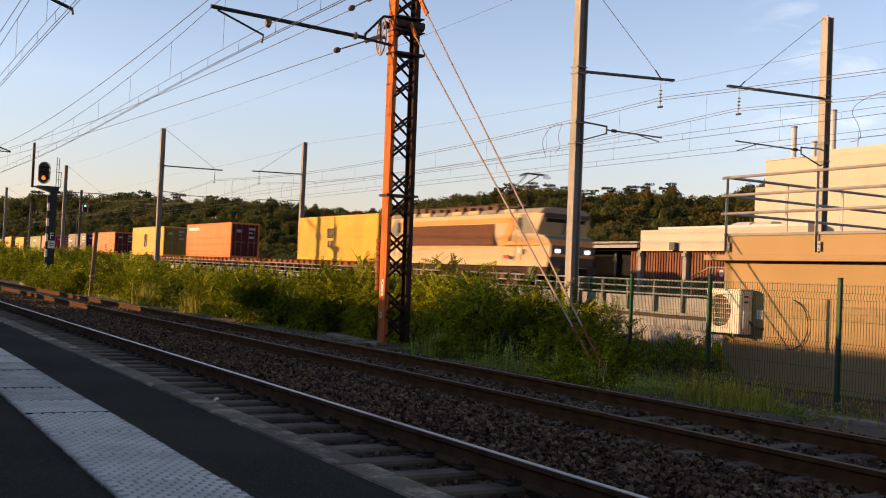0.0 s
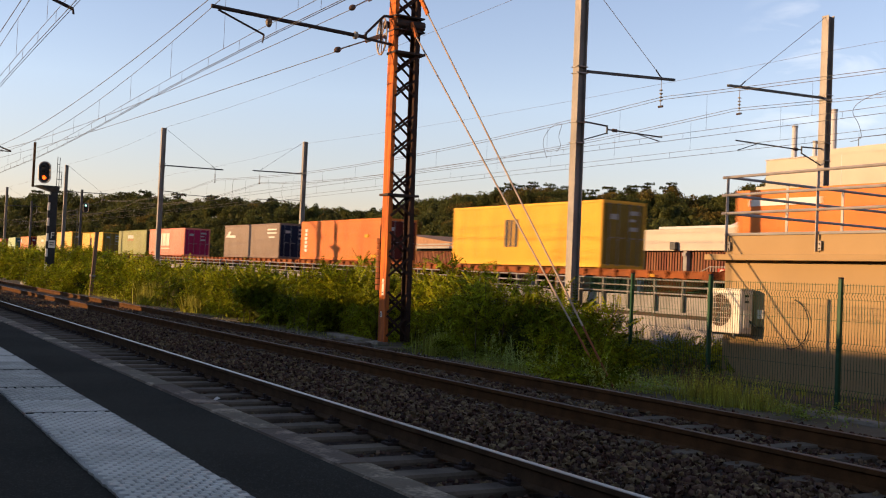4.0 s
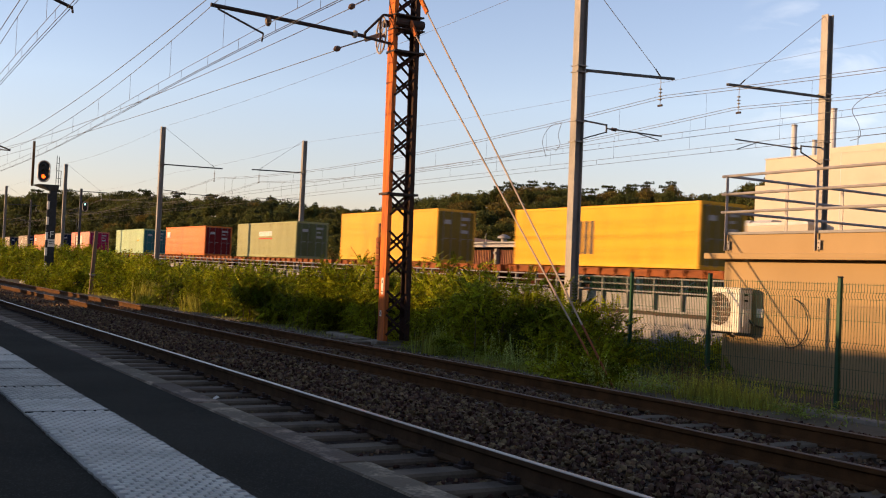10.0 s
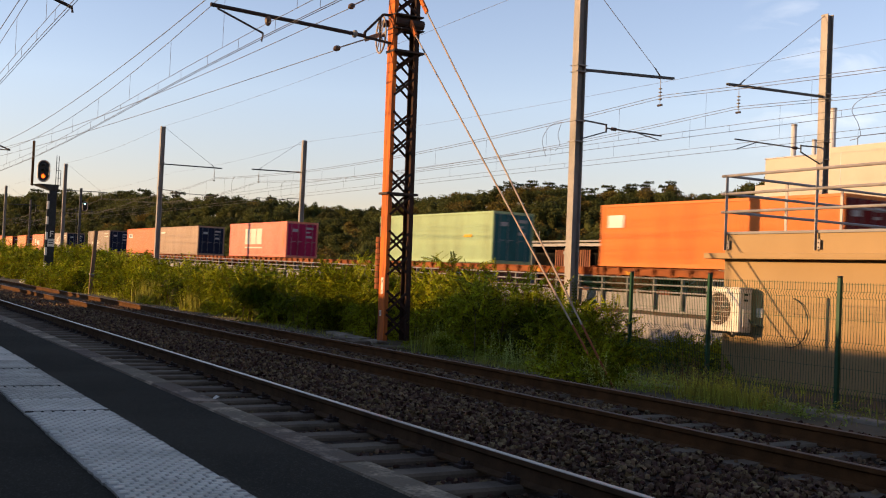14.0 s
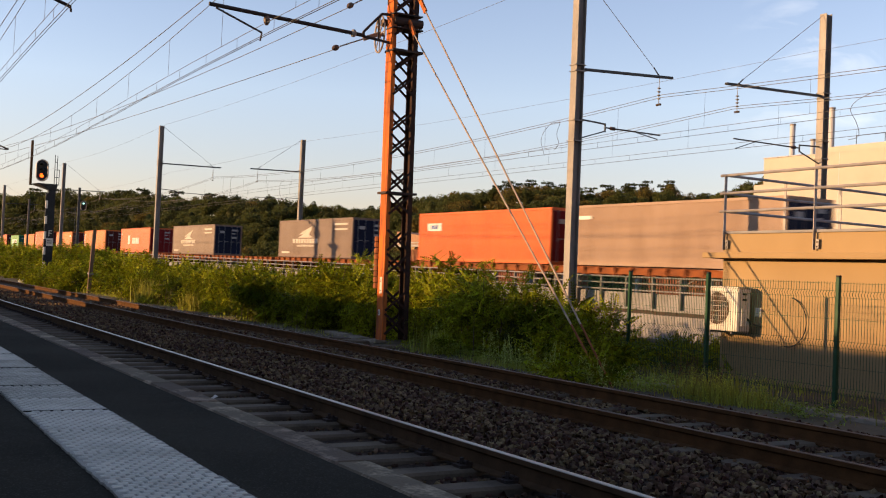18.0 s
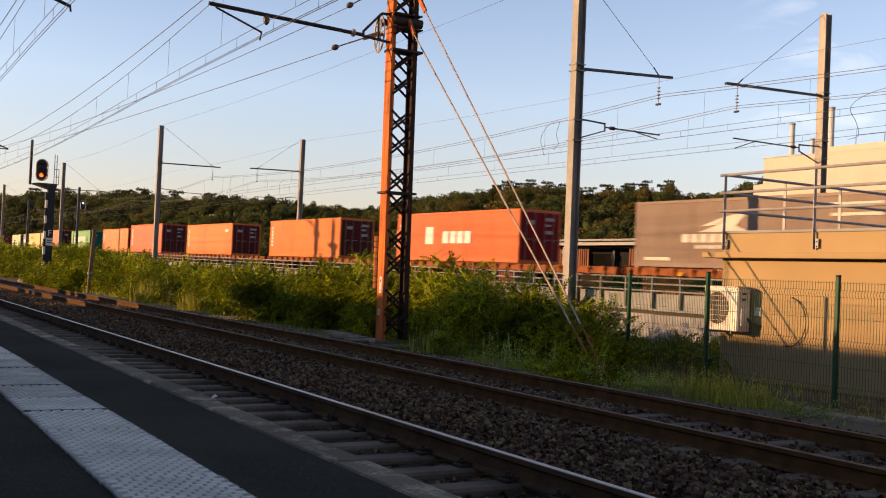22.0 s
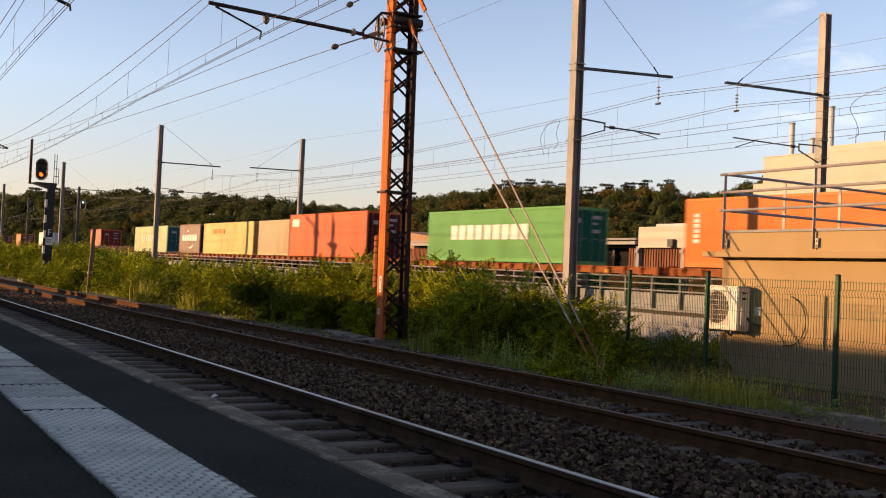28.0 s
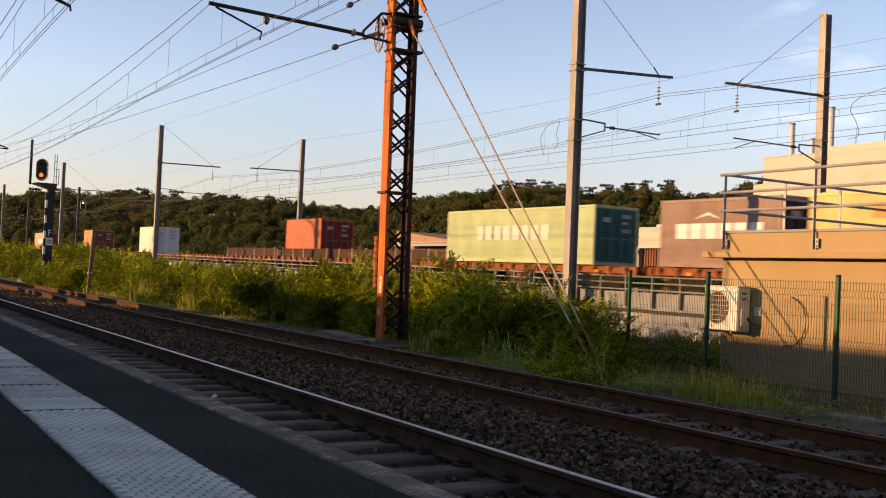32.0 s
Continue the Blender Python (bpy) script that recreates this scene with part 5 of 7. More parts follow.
def woodland():
    """Crowns of leaf clumps round a solid core, dark for the shade within, row behind row up the hill, and umbrella
    pines on the ridge.
    """
    rng = np.random.default_rng(11)
    sets = {0: [], 1: [], 2: []}
    hearts = []
    trunks = Shape()
    for row in range(17):
        a = -28.0
        while a < 33:
            q = row / 16 + rng.uniform(-0.03, 0.03)
            r = foot(a) * (1 + 0.9 * q)
            grow = max(0.85, r / 330)
            x, y, z = hill_point(a, max(0.0, q))
            hgt = rng.uniform(4.4, 7.2) * grow
            rad = rng.uniform(2.0, 4.9) * grow
            left = a < -3
            n = 1080
            if row > 13 and (6.6 < a < 13.2 or 2.2 < a < 5.8):
                hgt *= 0.62
            elif row == 16 and rng.uniform() < 0.3:
                hgt *= rng.uniform(1.1, 1.35)
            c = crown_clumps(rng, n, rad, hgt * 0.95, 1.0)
            c += (x, y, z + hgt * 0.55)
            u = rng.uniform()
            kind = 1 if u < (0.06 if left else 0.34) else 2 if u > (0.62 if left else 0.93) else 0
            sets[kind].append((c, np.full(n, rng.uniform(0.33, 0.47) * grow)))
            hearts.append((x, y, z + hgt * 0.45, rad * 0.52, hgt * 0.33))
            a += math.degrees(rng.uniform(3.6, 5.6) * grow / r)
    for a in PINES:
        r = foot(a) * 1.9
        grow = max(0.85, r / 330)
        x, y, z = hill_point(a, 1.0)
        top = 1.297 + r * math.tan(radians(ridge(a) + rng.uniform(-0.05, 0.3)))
        lean = rng.uniform(-0.7, 0.7)
        trunks.tube((x, y, z - 0.5), (x + lean, y, top - 0.8 * grow), 0.30 * grow, 5, 0.14 * grow)
        for tier in range(4):
            n = int(rng.uniform(130, 220))
            ang, rr = rng.uniform(0, 2 * math.pi, n), np.sqrt(rng.uniform(0, 1, n)) * rng.uniform(1.2, 2.4) * grow
            off = rng.uniform(-1.3, 1.3, 2) * grow * (1 if tier else 0.3)
            h_ = top - (0.3 + 0.95 * tier) * grow
            c = np.stack([x + lean + off[0] + rr * np.cos(ang), y + off[1] + rr * np.sin(ang), h_ + rng.normal(0, 0.20, n) * grow], -1)
            sets[2].append((c, np.full(n, 0.42 * grow)))
            trunks.tube((x + lean, y, h_ - 1.0 * grow), (x + lean + off[0], y + off[1], h_), 0.10 * grow, 4, 0.05 * grow)
    root = thing("woodland", (0, 0, 0), "dense mixed wood of oaks and pines covering the hill", "woods", kind="stuff")
    for k, m in ((0, WOODS), (1, AUTUMN), (2, PINE)):
        pos = np.concatenate([c for c, _ in sets[k]])
        size = np.concatenate([s for _, s in sets[k]])
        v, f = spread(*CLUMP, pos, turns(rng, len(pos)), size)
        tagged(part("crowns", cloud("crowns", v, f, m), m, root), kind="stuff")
    # solid cores close the crowns; their dark colour stands for inner shade
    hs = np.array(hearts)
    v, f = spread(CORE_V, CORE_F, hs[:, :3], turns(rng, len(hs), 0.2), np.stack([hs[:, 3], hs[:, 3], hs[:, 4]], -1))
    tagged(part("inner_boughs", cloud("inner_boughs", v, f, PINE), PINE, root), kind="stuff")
    tagged(part("trunks", trunks, BARK, root, fix=False), kind="stuff")


woodland()


def shade_tree(x, y, z, crown_z, radius, height, seed):
    """An unseen tree behind the station building, added so that its crown shades the bushes across the tracks."""
    rng = np.random.default_rng(seed)
    root = thing("tree", (x, y, z), "unseen leafy tree added to shade the trackside bushes", "tree")
    c = crown_z - z
    part("trunk", Shape().tube((0, 0, 0), (0.08, -0.05, c - 0.5), 0.13, 8, 0.08), BARK, root)
    for k in range(7):
        a, r = k * 2.4, radius * rng.uniform(0.55, 0.8)
        part("limb", Shape().tube((0.08, -0.05, c - 0.8 + 0.1 * k), (r * math.cos(a), r * math.sin(a), c + height * rng.uniform(-0.1, 0.32)), 0.05, 6, 0.015), BARK, root)
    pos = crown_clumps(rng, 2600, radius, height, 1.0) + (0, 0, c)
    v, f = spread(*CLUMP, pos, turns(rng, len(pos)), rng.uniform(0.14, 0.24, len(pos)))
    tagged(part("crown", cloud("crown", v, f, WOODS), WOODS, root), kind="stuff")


shade_tree(-32.1, -16.6, GRADE, 5.8, 1.15, 2.7, 8)

def frond(pairs, wide):
    """Pointed leaflets in pairs along a bent stalk, one triangle each."""
    v, f = [], []
    for i in range(pairs):
        s_, z_ = 0.14 + 0.80 * i / max(1, pairs - 1), -0.10 * (i / pairs) ** 2
        for sd in (-1, 1):
            k = len(v)
            w_ = wide * (1 - 0.45 * i / pairs)
            v += [(s_ - 0.055 * wide / 0.22, 0, z_), (s_ + 0.10 * wide / 0.22, 0.05 * sd, z_ + 0.012), (s_ + 0.04, sd * w_, z_ - 0.03)]
            f.append((k, k + 1, k + 2))
    return v, f


FROND_NEAR, FROND_MID = frond(7, 0.19), frond(4, 0.26)


def bush(x, y, rx, ry, hgt, seed, density=1.0, size=0.30, sprig=None):
    """A suckering shrub: arching stems from the ground, fronds all over them."""
    rng = np.random.default_rng(seed)
    root = thing("bush", (x, y, GRADE), "dense wild green robinia bush with feathery leaves beside the track", "bush", "bushes along the track")
    stems, spots, dirs = Shape(), [], []
    count = int(26 * density * rx * ry / 2.0) + 8
    heads = max(2, int(rx * ry * 1.3))
    hx, hy, hz = rng.uniform(-1, 1, heads) * rx * 0.85, rng.uniform(-1, 1, heads) * ry * 0.7, rng.uniform(0.74, 1.08, heads)
    wide = min(0.46, 0.5 * ry + 0.1)
    for s_ in range(count):
        k = s_ % heads
        dx, dy = rng.normal(0, wide, 2)
        bx, by = hx[k] + dx, hy[k] + dy
        dome = 1 - 0.42 * min(1.0, (dx * dx + dy * dy) / (3.2 * wide * wide))
        top = hgt * hz[k] * rng.uniform(0.80, 1.0) * dome * max(0.5, (1 - 0.3 * (hx[k] / rx) ** 2) * (1 - 0.2 * (hy[k] / ry) ** 2))
        lean = rng.normal(0, 0.28, 2) * top
        p0 = Vector((bx, by, 0))
        pts = [p0 + Vector((lean[0] * u * u, lean[1] * u * u, top * (u - 0.12 * u * u) / 0.88)) for u in (0, 0.35, 0.7, 1.0)]
        for q, (a, b) in enumerate(zip(pts, pts[1:])):
            stems.tube(a, b, 0.016 - 0.004 * q, 4, 0.012 - 0.004 * q)
        groups = max(3, int(4.6 * top))
        m = groups * 9
        u = np.repeat(rng.uniform(0.03, 1.0, groups) ** 0.85, 9)
        base = np.array([[lean[0] * q * q + bx, lean[1] * q * q + by, top * (q - 0.12 * q * q) / 0.88] for q in u])
        base += np.repeat(rng.normal(0, 1, (groups, 3)) * np.array([0.28, 0.28, 0.06]), 9, axis=0)
        off = rng.normal(0, 1, (m, 3)) * np.array([0.095, 0.095, 0.06])
        spots.append(base + off)
        dirs.append(off)
    pos, off = np.concatenate(spots), np.concatenate(dirs)
    pos[:, 2] = np.maximum(pos[:, 2], 0.08)
    n = len(pos)
    az, dip, roll = np.arctan2(off[:, 1], off[:, 0]) + rng.normal(0, 0.5, n), rng.normal(0.1, 0.7, n), rng.normal(0, 0.7, n)
    ca, sa, cd, sd, cr, sr = np.cos(az), np.sin(az), np.cos(dip), np.sin(dip), np.cos(roll), np.sin(roll)
    fwd = np.stack([ca * cd, sa * cd, -sd], -1)
    side = np.stack([-sa, ca, np.zeros(n)], -1)
    up = np.cross(fwd, side)
    side, up = side * cr[:, None] + up * sr[:, None], up * cr[:, None] - side * sr[:, None]
    v, f = spread(*(sprig or FROND_NEAR), pos, np.stack([fwd, side, up], -1), rng.uniform(0.75, 1.25, n) * size)
    tagged(part("leaves", cloud("leaves", v, f, LEAF), LEAF, root), kind="stuff")
    tagged(part("stem_tangle", stems, BARK, root, fix=False), kind="stuff")
    # dark solid cores added in the bush, as shade behind its leaves
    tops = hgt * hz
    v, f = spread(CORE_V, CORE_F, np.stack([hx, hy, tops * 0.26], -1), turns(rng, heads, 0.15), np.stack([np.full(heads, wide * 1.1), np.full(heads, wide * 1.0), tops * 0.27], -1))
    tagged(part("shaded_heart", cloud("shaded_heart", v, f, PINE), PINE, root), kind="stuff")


BUSHES = [(-15.9, 15.9, 0.6, 0.6, 0.55), (-17.4, 16.1, 1.1, 0.8, 0.56), (-13.9, 11.0, 0.22, 0.14, 0.5), (-15.5, 12.9, 0.8, 0.45, 0.70), (-16.8, 13.0, 1.1, 0.65, 1.42), (-18.4, 13.1, 1.5, 0.85, 2.32), (-20.7, 13.1, 1.6, 1.1, 2.45), (-23.2, 13.75, 1.7, 1.15, 2.6),
          (-26.0, 13.8, 1.8, 1.25, 2.62), (-29.2, 13.4, 2.0, 1.5, 2.58), (-32.8, 13.1, 2.1, 1.7, 2.4), (-36.8, 13.4, 2.3, 1.8, 2.22), (-41.2, 13.6, 2.6, 1.9, 2.05),
          (-46.2, 13.8, 2.8, 2.0, 2.0), (-52, 14.0, 3.2, 2.1, 2.05), (-58.5, 14.2, 3.5, 2.2, 2.35), (-66, 14.4, 4.2, 2.3, 2.75), (-75, 14.6, 5, 2.5, 2.8),
          (-86, 15, 6, 2.7, 3.0), (-99, 15, 7, 2.8, 3.2), (-114, 15, 8, 3.0, 3.5), (-132, 15, 9, 3.0, 3.8),
          (-60.5, 11.7, 2.2, 0.8, 1.55), (-65.0, 11.3, 2.6, 0.8, 1.85), (-71, 12.0, 3.2, 1.0, 1.9)]
for i, (x, y, rx, ry, hgt) in enumerate(BUSHES):
    density, size, sprig = (1.2, 0.43, FROND_NEAR) if x > -30 else (1.05, 0.42, FROND_NEAR) if x > -48 else (0.85, 0.52, FROND_MID) if x > -80 else (0.36, 0.66, FROND_MID)
    bush(x, y, rx, ry, hgt, 100 + i, density, size, sprig)

# ---- the low building with the roof railing, and the fence ----
WALL_Y = 14.0


def low_building():
    b = thing("low_building", (-13.76, WALL_Y, GRADE), "beige rendered technical building with a flat roof and a projecting ledge", "building")
    z = lambda v: v - GRADE
    part("wall", Shape().box(0, 24, 0, 4.6, -0.6, z(1.86)), RENDERWALL, b)
    part("ledge", Shape().box(-0.28, 24, -0.26, 4.85, z(1.862), z(1.965), 0.008), RENDERWALL, b, "projecting rendered ledge")
    part("parapet", Shape().box(0, 24, 0, 0.22, z(1.967), z(2.31)).box(0, 0.22, 0.22, 4.6, z(1.967), z(2.31)), RENDERWALL, b)
    part("parapet_cap", Shape().box(-0.03, 24, -0.03, 0.25, z(2.312), z(2.36), 0.008).box(-0.03, 0.25, 0.252, 4.6, z(2.312), z(2.36), 0.008), CONCRETE, b, "pale coping on the parapet")
    part("roof", Shape().box(0.22, 24, 0.22, 4.6, z(1.967), z(2.10)), ROOFGREY, b)
    # the railing of the roof
    r = thing("roof_railing", (-13.76, WALL_Y, z(2.0) + GRADE), "grey steel tube railing fixed to the parapet of the flat roof", "railing")
    for k in range(9):
        x = 0.05 + 2.02 * k
        p_ = part("post", Shape().box(x - 0.006, x + 0.006, -0.085, -0.025, 0.02, 1.36), PAINTED, r)
        part("foot_plate", Shape().box(x + 0.03, x + 0.09, -0.05, -0.036, 0.04, 0.20), GALV, p_, "bright bolted foot plate")
        for zz in (0.07, 0.15):
            part("bolt", Shape().lathe((x + 0.06, -0.05, zz), (0, -1, 0), [(0, 0.012), (0.012, 0.012), (0.014, 0.004)], 6), IRON, p_)
    for zz in (0.72, 1.05, 1.38):
        part("tube", Shape().tube((-0.07, -0.055, zz), (18, -0.055, zz), 0.026, 8), PAINTED, r)
        part("tube", Shape().tube((0.06, -0.02, zz), (0.06, 4.7, zz), 0.026, 8), PAINTED, r)
    for y in (1.5, 3.07, 4.6):
        part("post", Shape().box(0.03, 0.09, y - 0.008, y + 0.008, 0.33, 1.38), PAINTED, r)
    # outdoor unit of an air conditioner on brackets
    a = thing("air_conditioner", (-13.80, 13.60, 0.56), "white outdoor air-conditioning unit on wall brackets", "air conditioner")
    part("casing", Shape().box(0, 0.82, 0.0, 0.32, 0.0, 0.77, 0.02), ACWHITE, a)
    ring = Shape()
    for k in range(13):
        u = 0.05 + 0.047 * k
        ring.tube((u, -0.014, 0.09), (u, -0.014, 0.71), 0.0035, 4)
    for k in range(8):
        w = 0.10 + 0.086 * k
        ring.tube((0.04, -0.016, w), (0.63, -0.016, w), 0.0035, 4)
    part("fan_grille", ring, ACWHITE, a)
    # a flat disc; the recess and its shadow are only its brown colour
    part("fan_opening", Shape().lathe((0.33, -0.004, 0.40), (0, 1, 0), [(0, 0.285), (0.002, 0.285)], 24), mat("bronze_fan_shadow", (0.085, 0.042, 0.024), (0.05, 0.028, 0.018), scale=9, bump=0), a, "fan opening")
    fan = Shape()
    for i in range(3):
        t = i * 2 * math.pi / 3
        fan.add([(0.33 + rr * math.cos(t + dt), -0.007, 0.40 + rr * math.sin(t + dt)) for rr, dt in ((0.05, 0), (0.24, 0.1), (0.25, 0.7), (0.07, 0.9))], [(0, 1, 2, 3)])
    part("fan", fan, BLACK, a)
    part("front_seam", Shape().box(0.648, 0.654, -0.003, 0.002, 0.03, 0.74), SHADE, a)
    part("top_cover", Shape().box(-0.008, 0.828, -0.008, 0.328, 0.772, 0.79, 0.006), ACWHITE, a)
    part("service_cover", Shape().box(0.822, 0.85, 0.06, 0.26, 0.10, 0.42, 0.01), ACWHITE, a)
    for zz in (0.55, 0.65):
        part("grip", Shape().box(0.821, 0.826, 0.10, 0.20, zz, zz + 0.035), SHADE, a)
    part("electrical_box", Shape().box(0.86, 1.00, 0.36, 0.475, 0.28, 0.44, 0.01), ACWHITE, a, "small white junction box")
    for x in (0.12, 0.66):
        part("bracket", Shape().box(x, x + 0.04, 0.0, 0.478, -0.04, -0.002).box(x, x + 0.04, 0.44, 0.478, -0.42, -0.04), GALV, a, "steel wall bracket")
    for x in (0.95, 0.99):
        part("refrigerant_pipe", Shape().path([(0.84, 0.2, 0.2 + x * 0.05), (x - 0.05, 0.25, 0.15), (x, 0.44, 0.10), (x, 0.44, -0.16)], 0.016, 6), BLACK, a)
    # a stiff black cable hanging out of the wall in a loop
    pts = []
    for i in range(15):
        u = i / 14
        ang = radians(78 - 178 * u)
        pts.append((-12.20 + 0.40 * math.cos(ang) * (1 if u < 0.6 else 1.0), 13.975 - 0.02 * math.sin(math.pi * u), 0.79 + 0.42 * math.sin(ang)))
    c = thing("cable_loop", (-12.12, 13.97, 1.19), "stiff black cable bowed out from the beige wall", "cable")
    part("cable", Shape().path([Vector(p) - Vector((-12.12, 13.97, 1.19)) for p in pts], 0.009, 6), BLACK, c)
    part("wall_bushing", Shape().lathe((pts[0][0] + 12.12, 0.03, pts[0][2] - 1.19), (0, -1, 0), [(0, 0.014), (0.03, 0.012), (0.04, 0.009)], 8), BLACK, c)
    # moved out and enlarged 7.5 % about the camera's eye, so its view is kept
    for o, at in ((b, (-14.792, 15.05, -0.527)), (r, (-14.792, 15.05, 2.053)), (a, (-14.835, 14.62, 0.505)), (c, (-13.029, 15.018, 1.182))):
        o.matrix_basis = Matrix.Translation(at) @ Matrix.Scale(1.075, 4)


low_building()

FENCE = [(-17.6, 13.5), (-15.14, 13.0), (-12.64, 12.54), (-10.08, 12.58), (-7.58, 12.62), (-5.1, 12.66)]


def fence():
    post_mesh = Shape().box(-0.03, 0.03, -0.03, 0.03, -0.3, 1.93, 0.006).mesh("fence_post", FENCEGREEN)
    cap = Shape().box(-0.034, 0.034, -0.034, 0.034, 1.93, 1.955, 0.008).mesh("post_cap", BLACK)
    folds = (0.28, 0.95, 1.68)
    for (x0, y0), (x1, y1) in zip(FENCE, FENCE[1:]):
        n, turn = math.hypot(x1 - x0, y1 - y0), math.degrees(math.atan2(y1 - y0, x1 - x0))
        f = thing("fence_panel", pose(x1 * 1.043, y1 * 1.043, -0.452, 0, 0, turn) @ Matrix.Scale(1.043, 4), "green welded-mesh fence panel with folded ribs and its post", "fence", "fence panels")
        p_ = part("post", post_mesh, FENCEGREEN, f)
        part("post_cap", cap, BLACK, p_)
        wires = Shape()
        x = -n + 0.06
        while x < -0.04:
            line = [(x, 0.0, 0.04)]
            for z in folds:
                line += [(x, 0.0, z - 0.05), (x, -0.032, z), (x, 0.0, z + 0.05)]
            line.append((x, 0.0, 1.86))
            for a, b in zip(line, line[1:]):
                wires.bar(a, b, 0.0052, 0.0052, (0, 1, 0))
            x += 0.05
        tagged(part("wire_mesh", wires, FENCEGREEN, f, fix=False), kind="stuff")
        for z in (0.06, 0.23, 0.33, 0.62, 0.90, 1.00, 1.32, 1.63, 1.73, 1.84):
            part("cross_wire", Shape().bar((-n + 0.02, 0.006, z), (-0.02, 0.006, z), 0.0055, 0.0055), FENCEGREEN, f)


fence()

# cable-trough covers and slabs at the foot of the fence
rng = np.random.default_rng(3)
TROUGH = mat("grey_trough_concrete", (0.25, 0.205, 0.16), (0.14, 0.12, 0.09), rough=0.95, scale=4, fine=40, bump=0.5, depth=0.01)
cover = Shape().box(-0.48, 0, -0.16, 0.16, -0.08, 0.0, 0.012).mesh("trough_cover", TROUGH)
trough = thing("cable_trough", (0, 11.3, -0.30), "a few loose pale concrete cable-trough covers in the weeds", "cable trough", kind="structure")
for x, y in ((-8.75, 11.95), (-9.25, 11.9), (-9.78, 11.95), (-10.3, 12.02), (-12.75, 11.98), (-13.3, 11.95), (-22.7, 11.62), (-23.2, 11.66), (-23.7, 11.64), (-24.2, 11.7), (-24.7, 11.68), (-25.2, 11.75), (-25.7, 11.78)):
    part("trough_cover", cover, TROUGH, trough, at=pose(x, y - 11.3, -0.03 + rng.uniform(-0.02, 0.02), rng.uniform(-4, 4), rng.uniform(-3, 3), rng.uniform(-7, 7)))
for x, y, z, s_ in ((-22.5, 10.85, -0.33, 0.7), (-23.5, 10.9, -0.34, 0.5), (-14.2, 11.0, -0.32, 0.6)):
    sl = thing("concrete_slab", (x, y, z), "old grey concrete slab lying in the ballast", "slab", "slabs by the track")
    part("slab", Shape().box(-0.5 * s_, 0.5 * s_, -0.2, 0.2, -0.1, 0.03, 0.02), SLEEPER, sl)
lb = thing("concrete_block", (-77.0, 11.4, -0.3), "pale concrete block lying beside the rusty track", "block")
part("block", Shape().box(-1.3, 1.3, -0.3, 0.3, -0.1, 0.12, 0.04), CONCRETE, lb)
ws = thing("white_stone", (-5.0, 2.55, -0.17), "small white stone on a sleeper", "stone")
part("stone", Shape().lathe((0, 0, 0), (0, 0, 1), [(0, 0.02), (0.01, 0.035), (0.03, 0.03), (0.042, 0.012)], 7), ACWHITE, ws)

# ---- signals and small posts ----


